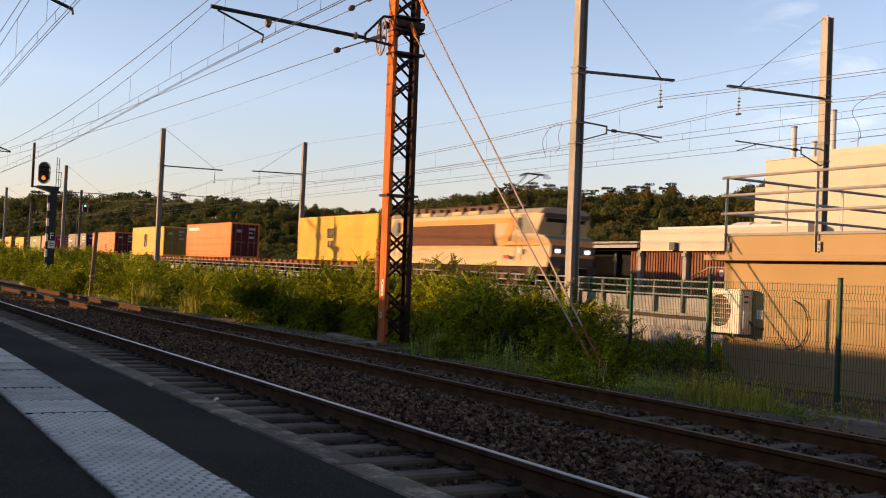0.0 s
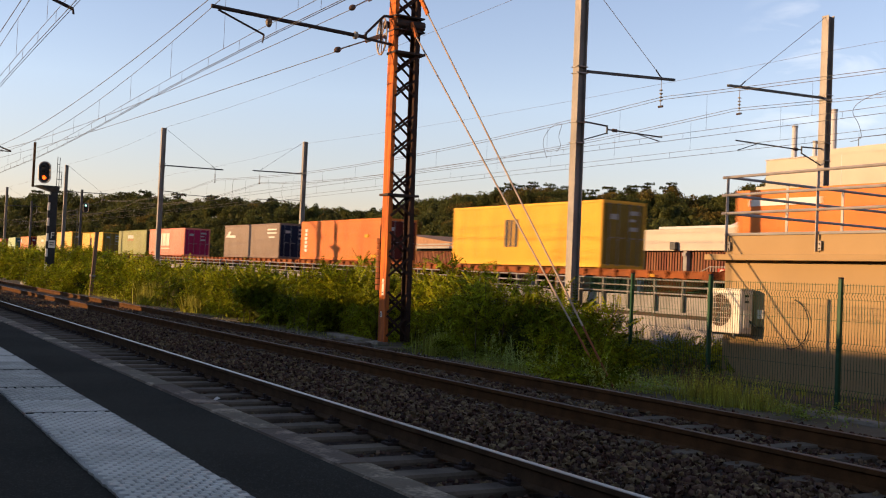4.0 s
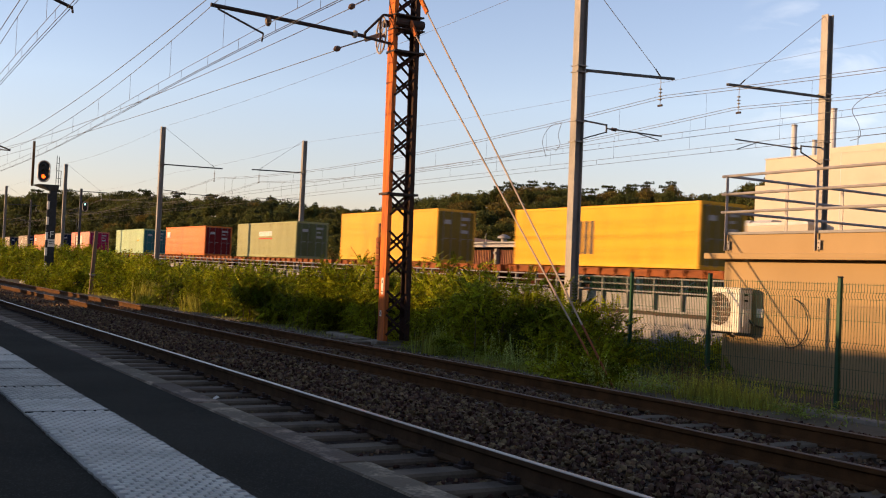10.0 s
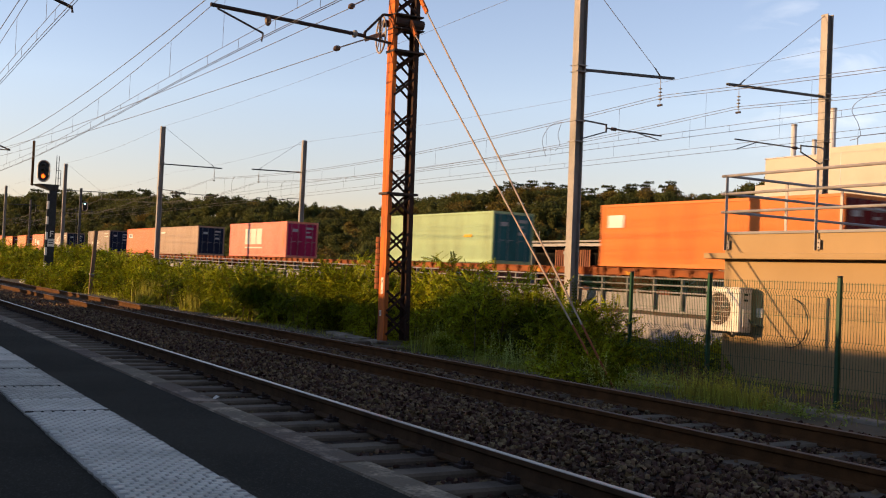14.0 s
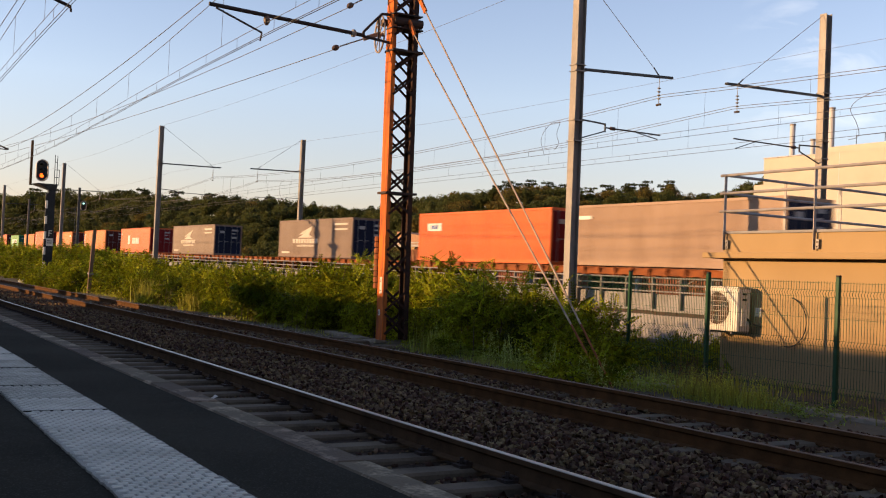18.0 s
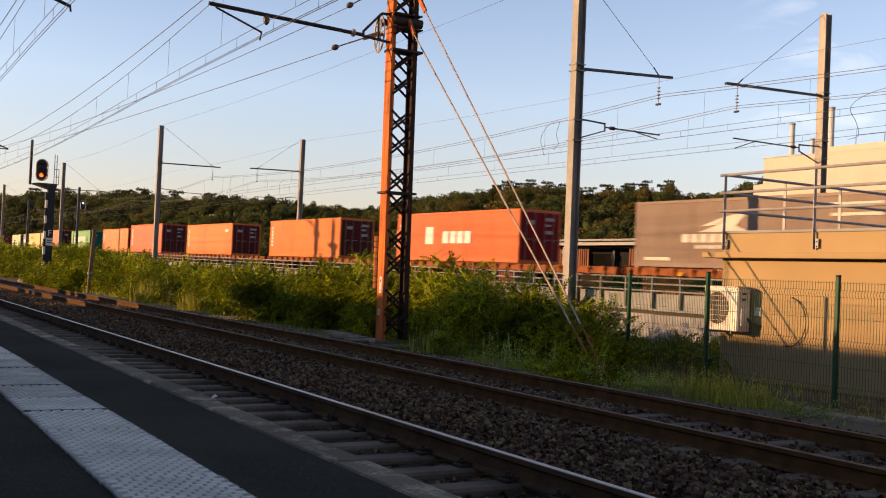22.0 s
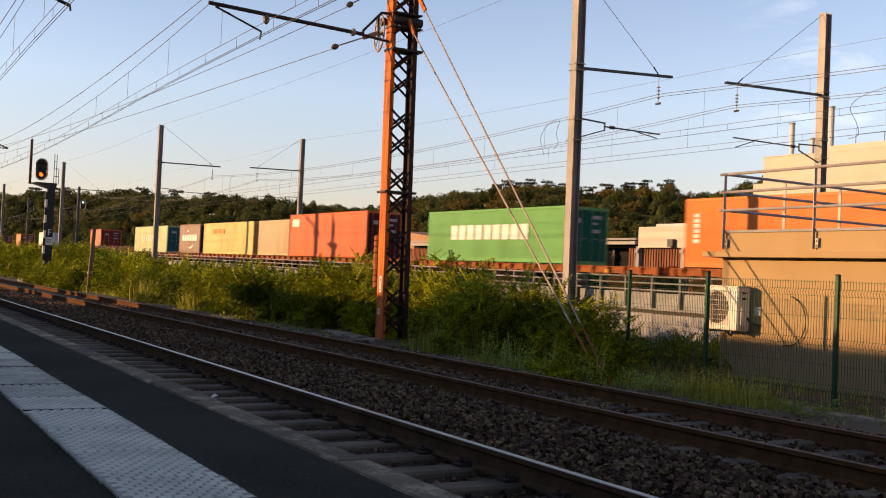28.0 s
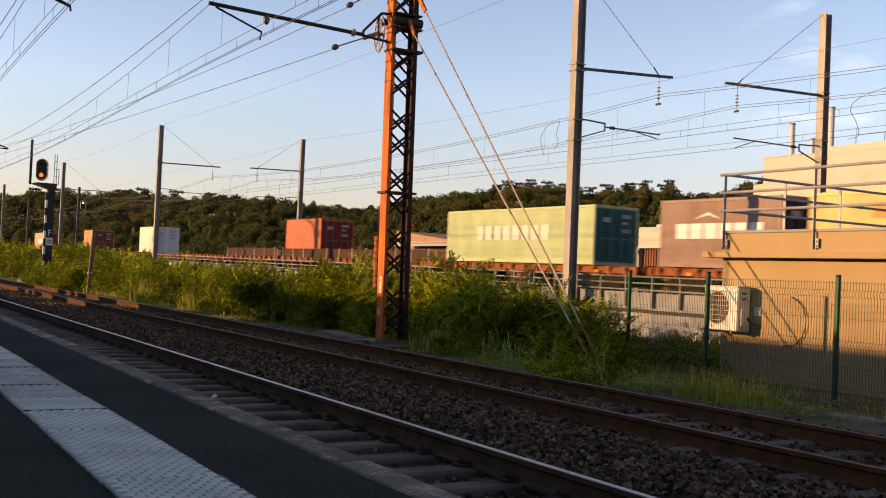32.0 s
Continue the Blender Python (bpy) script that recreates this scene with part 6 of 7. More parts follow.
def signal(x, y, z0, z_head, lit, colour, name_label, side=-1, size=1.0):
    s = thing("railway_signal", (x, y, z0), name_label, "signal", "signals")
    h = z_head - z0
    pw = 0.21 if lit == 2 else 0.11
    part("post", Shape().extrude([(-pw, -pw), (pw, -pw), (pw, pw), (-pw, pw)], 0, h - 0.95 if lit == 2 else h + 1.75, "z"), BLACK if lit == 2 else DARKSTEEL, s)
    if lit == 2:
        part("platform", Shape().add([(-1.1, 1.15 * side, h - 0.64), (0.35, 0.9 * side, h - 0.64), (0.35, -0.3 * side, h - 0.64), (-1.1, -0.2 * side, h - 0.64), (-0.25, -0.25, h - 1.0), (0.25, -0.25, h - 1.0), (0.25, 0.25, h - 1.0), (-0.25, 0.25, h - 1.0)],
                                 [(0, 1, 2, 3), (7, 6, 5, 4), (0, 4, 5, 1), (1, 5, 6, 2), (2, 6, 7, 3), (3, 7, 4, 0)]), DARKSTEEL, s)
    else:
        part("head_arm", Shape().bar((0, 0, h - 0.45), (-0.42, 0.54 * side, h - 0.45), 0.08, 0.06).bar((0, 0, h + 0.35), (-0.42, 0.54 * side, h + 0.35), 0.05, 0.05), DARKSTEEL, s)
    oval = []
    for i in range(24):
        a = 2 * math.pi * i / 24
        oval.append((0.36 * math.cos(a), (0.30 if math.sin(a) > 0 else -0.30) + 0.36 * math.sin(a)))
    turn = pose(-0.42, 0.54 * side, h + (0.22 if lit == 2 else 0.0), 0, 0, 62) @ Matrix.Scale(size, 4)
    head = part("backboard", Shape().extrude(oval, -0.03, 0.03, "y"), BLACK, s, "black oval backboard", at=turn)
    rim = Shape()
    pts = [(u * 1.0, -0.035, w) for u, w in oval]
    rim.path(pts + pts[:1], 0.045, 6)
    part("rim", rim, PAINTED, head, "white rim")
    for i, z in enumerate((0.32, 0.0, -0.32)):
        on = i == lit
        part("lamp", Shape().lathe((0, -0.04, z), (0, -1, 0), [(0, 0.12), (0.02, 0.13), (0.03, 0.11)], 14), mat("signal_glow", colour, colour, emit=(*colour, 1.9), bump=0) if on else BLACK, head, "lit lamp" if on else "")
        arc = [i_ * math.pi / 8 for i_ in range(9)]
        hood = Shape().extrude([(0.155 * math.cos(a), z + 0.155 * math.sin(a)) for a in arc] + [(0.125 * math.cos(a), z + 0.125 * math.sin(a)) for a in reversed(arc)], -0.24, -0.035, "y")
        part("hood", hood, BLACK, head)
    if lit == 2:
        cage = Shape()
        for yy, tall in ((0.10, 1.22), (0.24, 1.18), (0.38, 0.30)):
            cage.tube((0.15, yy, h - 0.7), (0.15, yy, h + tall * size), 0.022, 5)
        for zz in (-0.2, 0.28, 0.75):
            cage.tube((0.15, 0.10, h + zz * size), (0.15, 0.38 if zz < 0.3 else 0.24, h + zz * size), 0.018, 5)
        part("guard_rail", cage, DARKSTEEL, s)
        part("rear_mast", Shape().box(-0.9, -0.76, -1.22, -1.08, h - 0.72, h + 2.1), RUST, s, "rusty upright behind the signal head")
        # black and white strips paint the glints along a ladder stile
        k, z = 0, 0.5
        while z < h - 1.3:
            part("mast_band", Shape().box(0.06, pw + 0.02, -pw - 0.13, -pw - 0.003, z, z + 0.48), ACWHITE if k % 2 else BLACK, s)
            k, z = k + 1, z + 0.483
        x0 = pw + 0.004
        part("plate", Shape().box(x0, x0 + 0.02, -0.20, 0.20, 2.50, 2.98), ACWHITE, s, "white identification plate")
        part("plate_bar", Shape().box(x0 + 0.021, x0 + 0.027, -0.14, 0.14, 2.66, 2.71).box(x0 + 0.021, x0 + 0.027, -0.14, 0.14, 2.79, 2.84), BLACK, s)
        part("letter_plate", Shape().box(x0, x0 + 0.02, -0.21, 0.21, 3.04, 3.54), BLACK, s, "black plate with a white letter F")
        t = bpy.data.curves.new("letter", "FONT")
        t.body, t.size, t.align_x = "F", 0.55, "CENTER"
        o = new("letter", t)
        o.parent = s
        o.matrix_basis = pose(x0 + 0.026, 0, 3.1, 90, 0, 90)
        t.materials.append(ACWHITE)
    else:
        part("ladder_stile", Shape().tube((0, -0.3, 0.1), (0, -0.3, h - 0.2), 0.03, 5), DARKSTEEL, s)
        for k in range(int((h - 1.2) / 0.4)):
            part("ladder_rung", Shape().tube((0, -0.3, 0.4 + 0.4 * k), (0, -0.1, 0.4 + 0.4 * k), 0.016, 5), DARKSTEEL, s)
    return s


signal(-68.6, 11.42, -0.35, 6.67, 2, (1.0, 0.10, 0.008), "tall railway signal with an oval black head showing an orange light")
signal(-107.5, 20.55, 0.9, 6.85, 0, (0.30, 0.80, 0.72), "railway signal with an oval head showing a pale green light", 1, 0.72)
tm = thing("telegraph_mast", (-139.0, 20.55, GRADE), "thin grey steel mast beside the far tracks", "mast")
part("post", Shape().extrude(h_beam(0.10, 0.11, 0.02), 0, 9.2, "z"), DARKGALV, tm)
part("cap", Shape().box(-0.13, 0.13, -0.13, 0.13, 9.202, 9.24), DARKSTEEL, tm)
lp = thing("old_post", (-56.0, 11.5, -0.35), "weathered wooden post leaning beside the track", "post")
part("post", Shape().extrude([(-0.10, -0.09), (0.10, -0.09), (0.09, 0.08), (-0.09, 0.08)], -0.3, 3.30, "z"), mat("grey_weathered_wood", (0.16, 0.10, 0.065), (0.09, 0.06, 0.04), rough=0.95, scale=4, fine=40, bump=0.4, stretch=(1, 1, 0.1)), lp)
part("clamp", Shape().box(-0.14, 0.14, -0.13, 0.13, 0.95, 1.05), GALV, lp)
lp.matrix_basis = pose(-56.2, 11.47, -0.35, -2.6, 0, 0)

# ---- the depot and white buildings beyond the train ----


def depot():
    Y = 45.0
    w = thing("slatted_shed", (-78, Y, 0.4), "long depot shed with brown vertical slats under a pale ribbed fascia", "shed")
    # back wall coloured near-black, as the shade inside the shed
    part("back_wall", Shape().box(-7, 36.0, 1.6, 9.0, -0.9, 3.6), SHADE, w, "near-black back wall standing for the shaded interior")
    part("inner_post", Shape().box(22.2, 22.4, 1.25, 1.55, -0.9, 3.3).box(22.1, 22.5, 1.2, 1.56, 2.6, 2.9), DARKSTEEL, w, "dark steel upright inside the open bay")
    part("fascia", Shape().box(-7, 26.5, -0.5, 0.0, 3.50, 3.70), mat("weathered_fascia", (0.30, 0.275, 0.25), (0.24, 0.22, 0.20), scale=3), w, "pale ribbed fascia")
    part("roof", Shape().extrude([(-0.4, 3.80), (9.5, 4.4), (9.5, 4.5), (-0.5, 3.92)], -7, 26.5), ROOFGREY, w)
    slat = Shape().box(0, 0.16, 0, 0.05, 0.0, 3.28, 0.01).mesh("slat", SLAT)
    for k in range(175):
        x = -6.6 + 0.245 * k
        if x < 36.0 and not 14.4 < x < 16.9 and not 20.9 < x < 25.2:
            part("slat", slat, SLAT, w, at=(x, 0.1, 0))
    for x in (3.9, 9.4, 14.3, 18.6, 26.45, 30.6):
        part("pillar", Shape().box(x - 0.16, x + 0.16, -0.22, 0.08, -0.9, 3.38, 0.01), CONCRETE, w, "pale concrete pillar")
        part("lamp_box", Shape().box(x - 0.16, x + 0.16, -0.33, -0.225, 2.95, 3.15, 0.01), CONCRETE, w)
    part("upper_wall", Shape().box(26.6, 40.0, -0.3, 8.0, 3.29, 4.62), WHITEWALL, w, "white rendered upper storey")
    part("upper_cap", Shape().box(28.3, 40.0, -0.34, 8.0, 4.622, 4.78), ROOFGREY, w)
    part("wall_unit", Shape().box(29.6, 30.1, -0.6, -0.31, 3.33, 3.80, 0.02), DARKSTEEL, w, "grey wall-mounted unit")
    for k, x in enumerate((34.0, 35.6)):
        part("skylight", Shape().add([(x, 0, 4.79), (x + 1.5, 0, 4.79), (x + 1.5, 2, 4.79), (x, 2, 4.79), (x + 0.2, 0.4, 5.0), (x + 1.3, 0.4, 5.0), (x + 1.3, 1.6, 5.0), (x + 0.2, 1.6, 5.0)],
                                     [(4, 5, 6, 7), (0, 1, 5, 4), (1, 2, 6, 5), (2, 3, 7, 6), (3, 0, 4, 7)]), ROOFGREY, w)
    for x in (6.0, 13.6):
        part("roof_aerial", Shape().tube((x, 1.0, 3.9), (x, 1.0, 4.75), 0.025, 5), GALV, w)
    part("roof_vent", Shape().lathe((7.2, 2.0, 3.95), (0, 0, 1), [(0, 0.25), (0.35, 0.25), (0.4, 0.55), (0.55, 0.5), (0.75, 0.1)], 12), GALV, w)
    hall = thing("white_hall", (-42.3, 46.0, 0.0), "tall white rendered industrial hall with flat roof", "building")
    part("front_wall", Shape().box(0, 40, 0, 14, -0.6, 8.95), WHITEWALL, hall)
    part("annex", Shape().box(-1.0, 0, 0.3, 10, -0.6, 7.5), WHITEWALL, hall)
    part("raised_roof", Shape().box(2.75, 40, 1.2, 14, 8.95, 9.45), WHITEWALL, hall)
    part("roof_cap", Shape().box(-0.05, 2.7, -0.05, 14, 8.952, 9.0), ROOFGREY, hall)
    for k in range(7):
        part("panel_joint", Shape().box(5.2 + 4.6 * k, 5.24 + 4.6 * k, -0.006, 0.004, -0.2, 8.9), ROOFGREY, hall, "thin vertical joint between wall panels")
    for x, top, r in ((-0.62, 11.35, 0.16), (2.2, 12.0, 0.17), (0.9, 10.3, 0.13)):
        ch = part("flue", Shape().tube((x, 3.0, 8.9), (x, 3.0, top), r, 12), ROOFGREY, hall, "pale metal flue")
        part("flue_cap", Shape().tube((x, 3.0, top - 0.06), (x, 3.0, top + 0.04), r * 1.15, 12), GALV, ch)
    rl = Shape()
    for x in (5.0, 6.8, 8.6, 10.4):
        rl.tube((x, 1.6, 9.4), (x, 1.6, 10.0), 0.02, 5)
    rl.tube((5.0, 1.6, 10.0), (10.4, 1.6, 10.0), 0.02, 5)
    part("roof_rail", rl, DARKSTEEL, hall)
    part("wall_sign", Shape().box(9.0, 9.9, -0.05, -0.006, 5.0, 5.7), BLACK, hall, "black square sign on the wall")
    part("sign_mark", Shape().box(9.2, 9.7, -0.06, -0.052, 5.15, 5.3).box(9.25, 9.6, -0.06, -0.052, 5.4, 5.55), ACWHITE, hall)
    st = thing("yard_gate", (-44.6, 44.2, 0.4), "white steel gate and stair rail with a warning panel", "gate")
    for k in range(9):
        part("bar", Shape().tube((0.22 * k, 0, -0.9), (0.22 * k, 0, 2.35), 0.025, 5), PAINTED, st)
    part("top_rail", Shape().tube((-0.1, 0, 2.3), (1.9, 0, 2.3), 0.03, 6), PAINTED, st)
    part("stair_rail", Shape().tube((-2.6, 0, 1.2), (-0.1, 0, 2.3), 0.03, 6).tube((-2.6, 0, 0.7), (-0.1, 0, 1.8), 0.03, 6), PAINTED, st)
    part("warning_panel", Shape().box(0.6, 1.3, -0.05, -0.03, 1.35, 2.2), mat("red_sign", (0.35, 0.05, 0.03), bump=0), st, "red warning panel with a white disc")
    part("disc", Shape().lathe((0.95, -0.052, 1.95), (0, -1, 0), [(0, 0.2), (0.006, 0.2)], 16), ACWHITE, st)


depot()
hs = thing("tiled_roof_house", (-114, 62, 0), "low house with a tan tiled roof beyond the depot", "house")
part("wall", Shape().box(-2.5, 13, 0, 10, -0.4, 4.95), RENDERWALL, hs)
part("roof", Shape().extrude([(-3, 6.85), (14, 5.25), (14, 4.96), (-3, 4.96)], -0.5, 10.5, "y"), mat("tan_roof_tiles", (0.30, 0.17, 0.10), (0.22, 0.12, 0.07), rough=0.9, scale=3, fine=12, bump=0.5, depth=0.04), hs)

# ---- the locomotive ----
def locomotive(mid):
    beige = mat("warm_grey_loco_paint", (0.396, 0.284, 0.163), (0.327, 0.232, 0.133), rough=0.5, scale=0.8, fine=9, bump=0.05, contrast=(0.4, 0.9))
    orange = mat("orange_band", (0.516, 0.206, 0.0559), (0.447, 0.172, 0.043), rough=0.45, scale=1, bump=0.05)
    grille = mat("brown_louvre", (0.105, 0.036, 0.014), (0.07, 0.026, 0.012), rough=0.6, scale=2, bump=0.1)
    grey = mat("cab_grey", (0.172, 0.146, 0.107), (0.138, 0.116, 0.086), rough=0.45, scale=1, bump=0.05)
    white = mat("headlamp_glow", (1, 0.95, 0.85), (1, 0.95, 0.85), emit=(1, 0.93, 0.85, 1.6), bump=0)
    root = thing("locomotive", (mid - 260, 29, 0.9), "beige and orange electric locomotive with broken-nose cabs and a raised pantograph", "locomotive")
    half = lambda x: 1.47 if abs(x) < 7.2 else 1.47 - 0.22 * (abs(x) - 7.2)
    prof = [(-8.0, 1.16), (8.0, 1.16), (8.2, 1.75), (8.2, 2.15), (8.05, 2.42), (7.78, 2.58), (7.35, 2.66), (7.74, 3.60), (7.3, 3.64), (0, 3.64), (-7.3, 3.64), (-7.74, 3.60), (-7.35, 2.66), (-7.78, 2.58), (-8.05, 2.42), (-8.2, 2.15), (-8.2, 1.75)]
    b = Shape()
    n = len(prof)
    b.add([(x, -half(x), z) for x, z in prof] + [(x, half(x), z) for x, z in prof], [(0, 1, 2, 3, 4, 5, 6, 7, 8, 9, 10, 11, 12, 13, 14, 15, 16), tuple(reversed(range(n, 2 * n)))] + [(i, n + i, n + (i + 1) % n, (i + 1) % n) for i in range(n)])
    part("body", b, beige, root)
    part("roof", Shape().extrude([(-1.42, 3.645), (1.42, 3.645), (1.22, 3.84), (0.7, 3.93), (-0.7, 3.93), (-1.22, 3.84)], -7.55, 7.55), mat("dusty_roof_paint", (0.292, 0.228, 0.159), (0.215, 0.168, 0.116), rough=0.7, scale=1.5, bump=0.1), root)
    for sy in (-1, 1):
        y0, y1 = sorted((sy * 1.472, sy * 1.482))
        part("louvre_panel", Shape().box(-4.55, 3.85, y0, y1, 2.15, 3.16), grille, root)
        for k in range(14):
            z = 2.2 + 0.068 * k
            ya, yb = sorted((sy * 1.484, sy * 1.492))
            part("louvre", Shape().box(-4.5, 3.8, ya, yb, z, z + 0.03), grille, root)
        ya, yb = sorted((sy * 1.473, sy * 1.479))
        s = Shape()
        s.add([(x, y, z) for y in (ya, yb) for x, z in ((-5.9, 3.44), (5.9, 3.44), (5.2, 3.2), (-5.2, 3.2))], [(0, 1, 2, 3), (7, 6, 5, 4), (0, 4, 5, 1), (1, 5, 6, 2), (2, 6, 7, 3), (3, 7, 4, 0)])
        part("orange_band", s, orange, root)
        for sx in (-1, 1):
            s = Shape()
            s.add([(sx * x, y, z) for y in (ya, yb) for x, z in ((5.9, 3.44), (5.3, 3.44), (4.3, 2.13), (4.9, 2.13))], [(0, 1, 2, 3), (7, 6, 5, 4), (0, 4, 5, 1), (1, 5, 6, 2), (2, 6, 7, 3), (3, 7, 4, 0)])
            part("orange_slash", s, orange, root)
            s = Shape()
            s.add([(sx * x, sy * (half(x) + d), z) for d in (0.002, 0.008) for x, z in ((4.9, 2.13), (8.15, 2.13), (8.1, 2.34), (4.9, 2.34))], [(0, 1, 2, 3), (7, 6, 5, 4), (0, 4, 5, 1), (1, 5, 6, 2), (2, 6, 7, 3), (3, 7, 4, 0)])
            part("orange_stripe", s, orange, root)
            s = Shape()
            s.add([(sx * x, sy * (half(x) + d), z) for d in (0.003, 0.009) for x, z in ((6.05, 2.68), (7.36, 2.68), (7.70, 3.58), (6.05, 3.58))], [(0, 1, 2, 3), (7, 6, 5, 4), (0, 4, 5, 1), (1, 5, 6, 2), (2, 6, 7, 3), (3, 7, 4, 0)])
            part("cab_side", s, grey, root)
            yc, yd = sorted((sy * 1.476, sy * 1.488))
            part("door_window", Shape().box(min(sx * 5.85, sx * 6.2), max(sx * 5.85, sx * 6.2), yc, yd, 2.85, 3.42), BLACK, root)
            for xx in (5.72, 6.38):
                part("handrail", Shape().tube((sx * xx, sy * 1.52, 1.4), (sx * xx, sy * 1.52, 2.75), 0.025, 5), beige, root)
            part("lower_panel", Shape().box(min(sx * 5.95, sx * 6.15), max(sx * 5.95, sx * 6.15), yc, yd, 1.75, 2.0), ACWHITE, root)
    for sx in (-1, 1):
        part("windscreen", Shape().add([(sx * 7.375, -1.15, 2.74), (sx * 7.375, 1.15, 2.74), (sx * 7.66, 1.12, 3.40), (sx * 7.66, -1.12, 3.40), (sx * 7.36, -1.15, 2.74), (sx * 7.36, 1.15, 2.74), (sx * 7.64, 1.12, 3.40), (sx * 7.64, -1.12, 3.40)],
                                       [(0, 1, 2, 3), (7, 6, 5, 4), (0, 4, 5, 1), (1, 5, 6, 2), (2, 6, 7, 3), (3, 7, 4, 0)]), mat("dark_glass", (0.015, 0.015, 0.016), (0.02, 0.02, 0.02), rough=0.08, bump=0), root)
        # front panels in a darker grey that holds the shade of the cab front
        dark = mat("shaded_front_grey", (0.10, 0.088, 0.08), (0.07, 0.062, 0.056), rough=0.5, scale=1, bump=0.05)
        hexa = [(0, 1, 2, 3), (7, 6, 5, 4), (0, 4, 5, 1), (1, 5, 6, 2), (2, 6, 7, 3), (3, 7, 4, 0)]
        slab = lambda x0, z0, x1, z1, w0, w1, d: Shape().add([(sx * x0, -w0, z0), (sx * x0, w0, z0), (sx * x1, w1, z1), (sx * x1, -w1, z1), (sx * (x0 + d), -w0, z0), (sx * (x0 + d), w0, z0), (sx * (x1 + d), w1, z1), (sx * (x1 + d), -w1, z1)], hexa)
        part("nose_front", slab(8.19, 1.76, 8.19, 2.14, 1.24, 1.24, 0.012), dark, root)
        part("front_band", slab(8.195, 2.15, 8.05, 2.40, 1.24, 1.27, 0.012), orange, root)
        part("nose_top", slab(8.04, 2.43, 7.77, 2.59, 1.27, 1.32, 0.012), grey, root)
        part("visor", slab(7.67, 3.42, 7.745, 3.60, 1.30, 1.33, 0.012), dark, root)
        part("windscreen_pillar", slab(7.40, 2.70, 7.67, 3.41, 0.05, 0.05, 0.012), dark, root)
        part("lower_front", slab(8.01, 1.18, 8.185, 1.62, 1.26, 1.24, 0.012), dark, root)
        part("lower_band", slab(8.19, 1.64, 8.195, 1.74, 1.24, 1.24, 0.012), orange, root)
        for y in (-0.85, 0.85):
            part("headlamp", Shape().lathe((sx * 8.2, y, 1.90), (sx, 0, 0), [(0, 0.10), (0.05, 0.10), (0.055, 0.07)], 14), white if sx > 0 else BLACK, root, "lit headlamp" if sx > 0 else "unlit tail lamp")
            part("buffer", Shape().tube((sx * 8.0, y, 1.04), (sx * 8.5, y, 1.04), 0.10, 8).tube((sx * 8.5, y, 1.04), (sx * 8.56, y, 1.04), 0.25, 12), IRON, root)
        part("skirt", Shape().box(min(sx * 7.0, sx * 8.02), max(sx * 7.0, sx * 8.02), -1.3, 1.3, 0.82, 1.158, 0.03), OLDDARK, root)
        bg = part("bogie", Shape().box(sx * 4.6 - 2.0, sx * 4.6 + 2.0, -1.3, -1.12, 0.45, 0.80, 0.03).box(sx * 4.6 - 2.0, sx * 4.6 + 2.0, 1.12, 1.3, 0.45, 0.80, 0.03).box(sx * 4.6 - 0.5, sx * 4.6 + 0.5, -1.12, 1.12, 0.5, 0.9), OLDDARK, root)
        for d in (-1.3, 1.3):
            part("wheelset", WHEEL, GRIME, bg, at=pose(sx * 4.6 + d, 0, 0.6) @ Matrix.Diagonal((1.3, 1, 1.3, 1)))
        part("emblem", Shape().box(4.75 if sx > 0 else -5.3, 5.3 if sx > 0 else -4.75, -1.492, -1.473, 1.50, 1.66), mat("emblem_red", (0.35, 0.06, 0.06), bump=0), root, "small red emblem")
    part("underframe", Shape().box(-7.6, 7.6, -1.1, 1.1, 0.75, 1.158), OLDDARK, root)
    part("equipment_case", Shape().box(-1.6, 1.6, -1.3, 1.3, 0.42, 0.748, 0.03), OLDDARK, root)
    rusty = mat("brown_dusty_ironwork", (0.125, 0.066, 0.036), (0.075, 0.042, 0.026), rough=0.85, scale=3, fine=25, bump=0.2)
    rng = np.random.default_rng(8)
    # vent cowls along the cantrail, then switchgear, resistors and pipes on the roof
    for k in range(8):
        x = -6.3 + 1.62 * k
        for sy in (-1, 1):
            part("roof_cowl", Shape().box(x - 0.48, x + 0.48, sy * 1.30 - 0.14, sy * 1.30 + 0.14, 3.66, 3.86, 0.03), beige if k % 3 else grey, root)
    for k in range(11):
        x = -5.4 + 0.82 * k
        w_, h_ = rng.uniform(0.25, 0.70), rng.uniform(0.10, 0.30)
        part("roof_equipment", Shape().box(x - w_ / 2, x + w_ / 2, -0.8, -0.1 + rng.uniform(0, 0.7), 3.92, 3.93 + h_, 0.02), rusty, root)
    for y in (-0.62, 0.15):
        part("roof_pipe", Shape().tube((-6.2, y, 4.12), (2.8, y, 4.14), 0.045, 8), rusty, root)
    for sx in (-1, 1):
        for sy in (-1, 1):
            for d in (-1.3, 1.3):
                part("axle_box", Shape().box(sx * 4.6 + d - 0.24, sx * 4.6 + d + 0.24, sy * 1.38 - 0.07, sy * 1.38 + 0.07, 0.42, 0.78, 0.03), rusty, root)
                part("spring", Shape().lathe((sx * 4.6 + d * 0.55, sy * 1.36, 0.55), (0, 0, 1), [(0, 0.10), (0.08, 0.13), (0.14, 0.10), (0.22, 0.13), (0.28, 0.10), (0.36, 0.13), (0.42, 0.09)], 10), rusty, root)
            part("brake_cylinder", Shape().tube((sx * 4.6 - 0.35, sy * 1.36, 0.62), (sx * 4.6 + 0.35, sy * 1.36, 0.62), 0.14, 10), rusty, root)
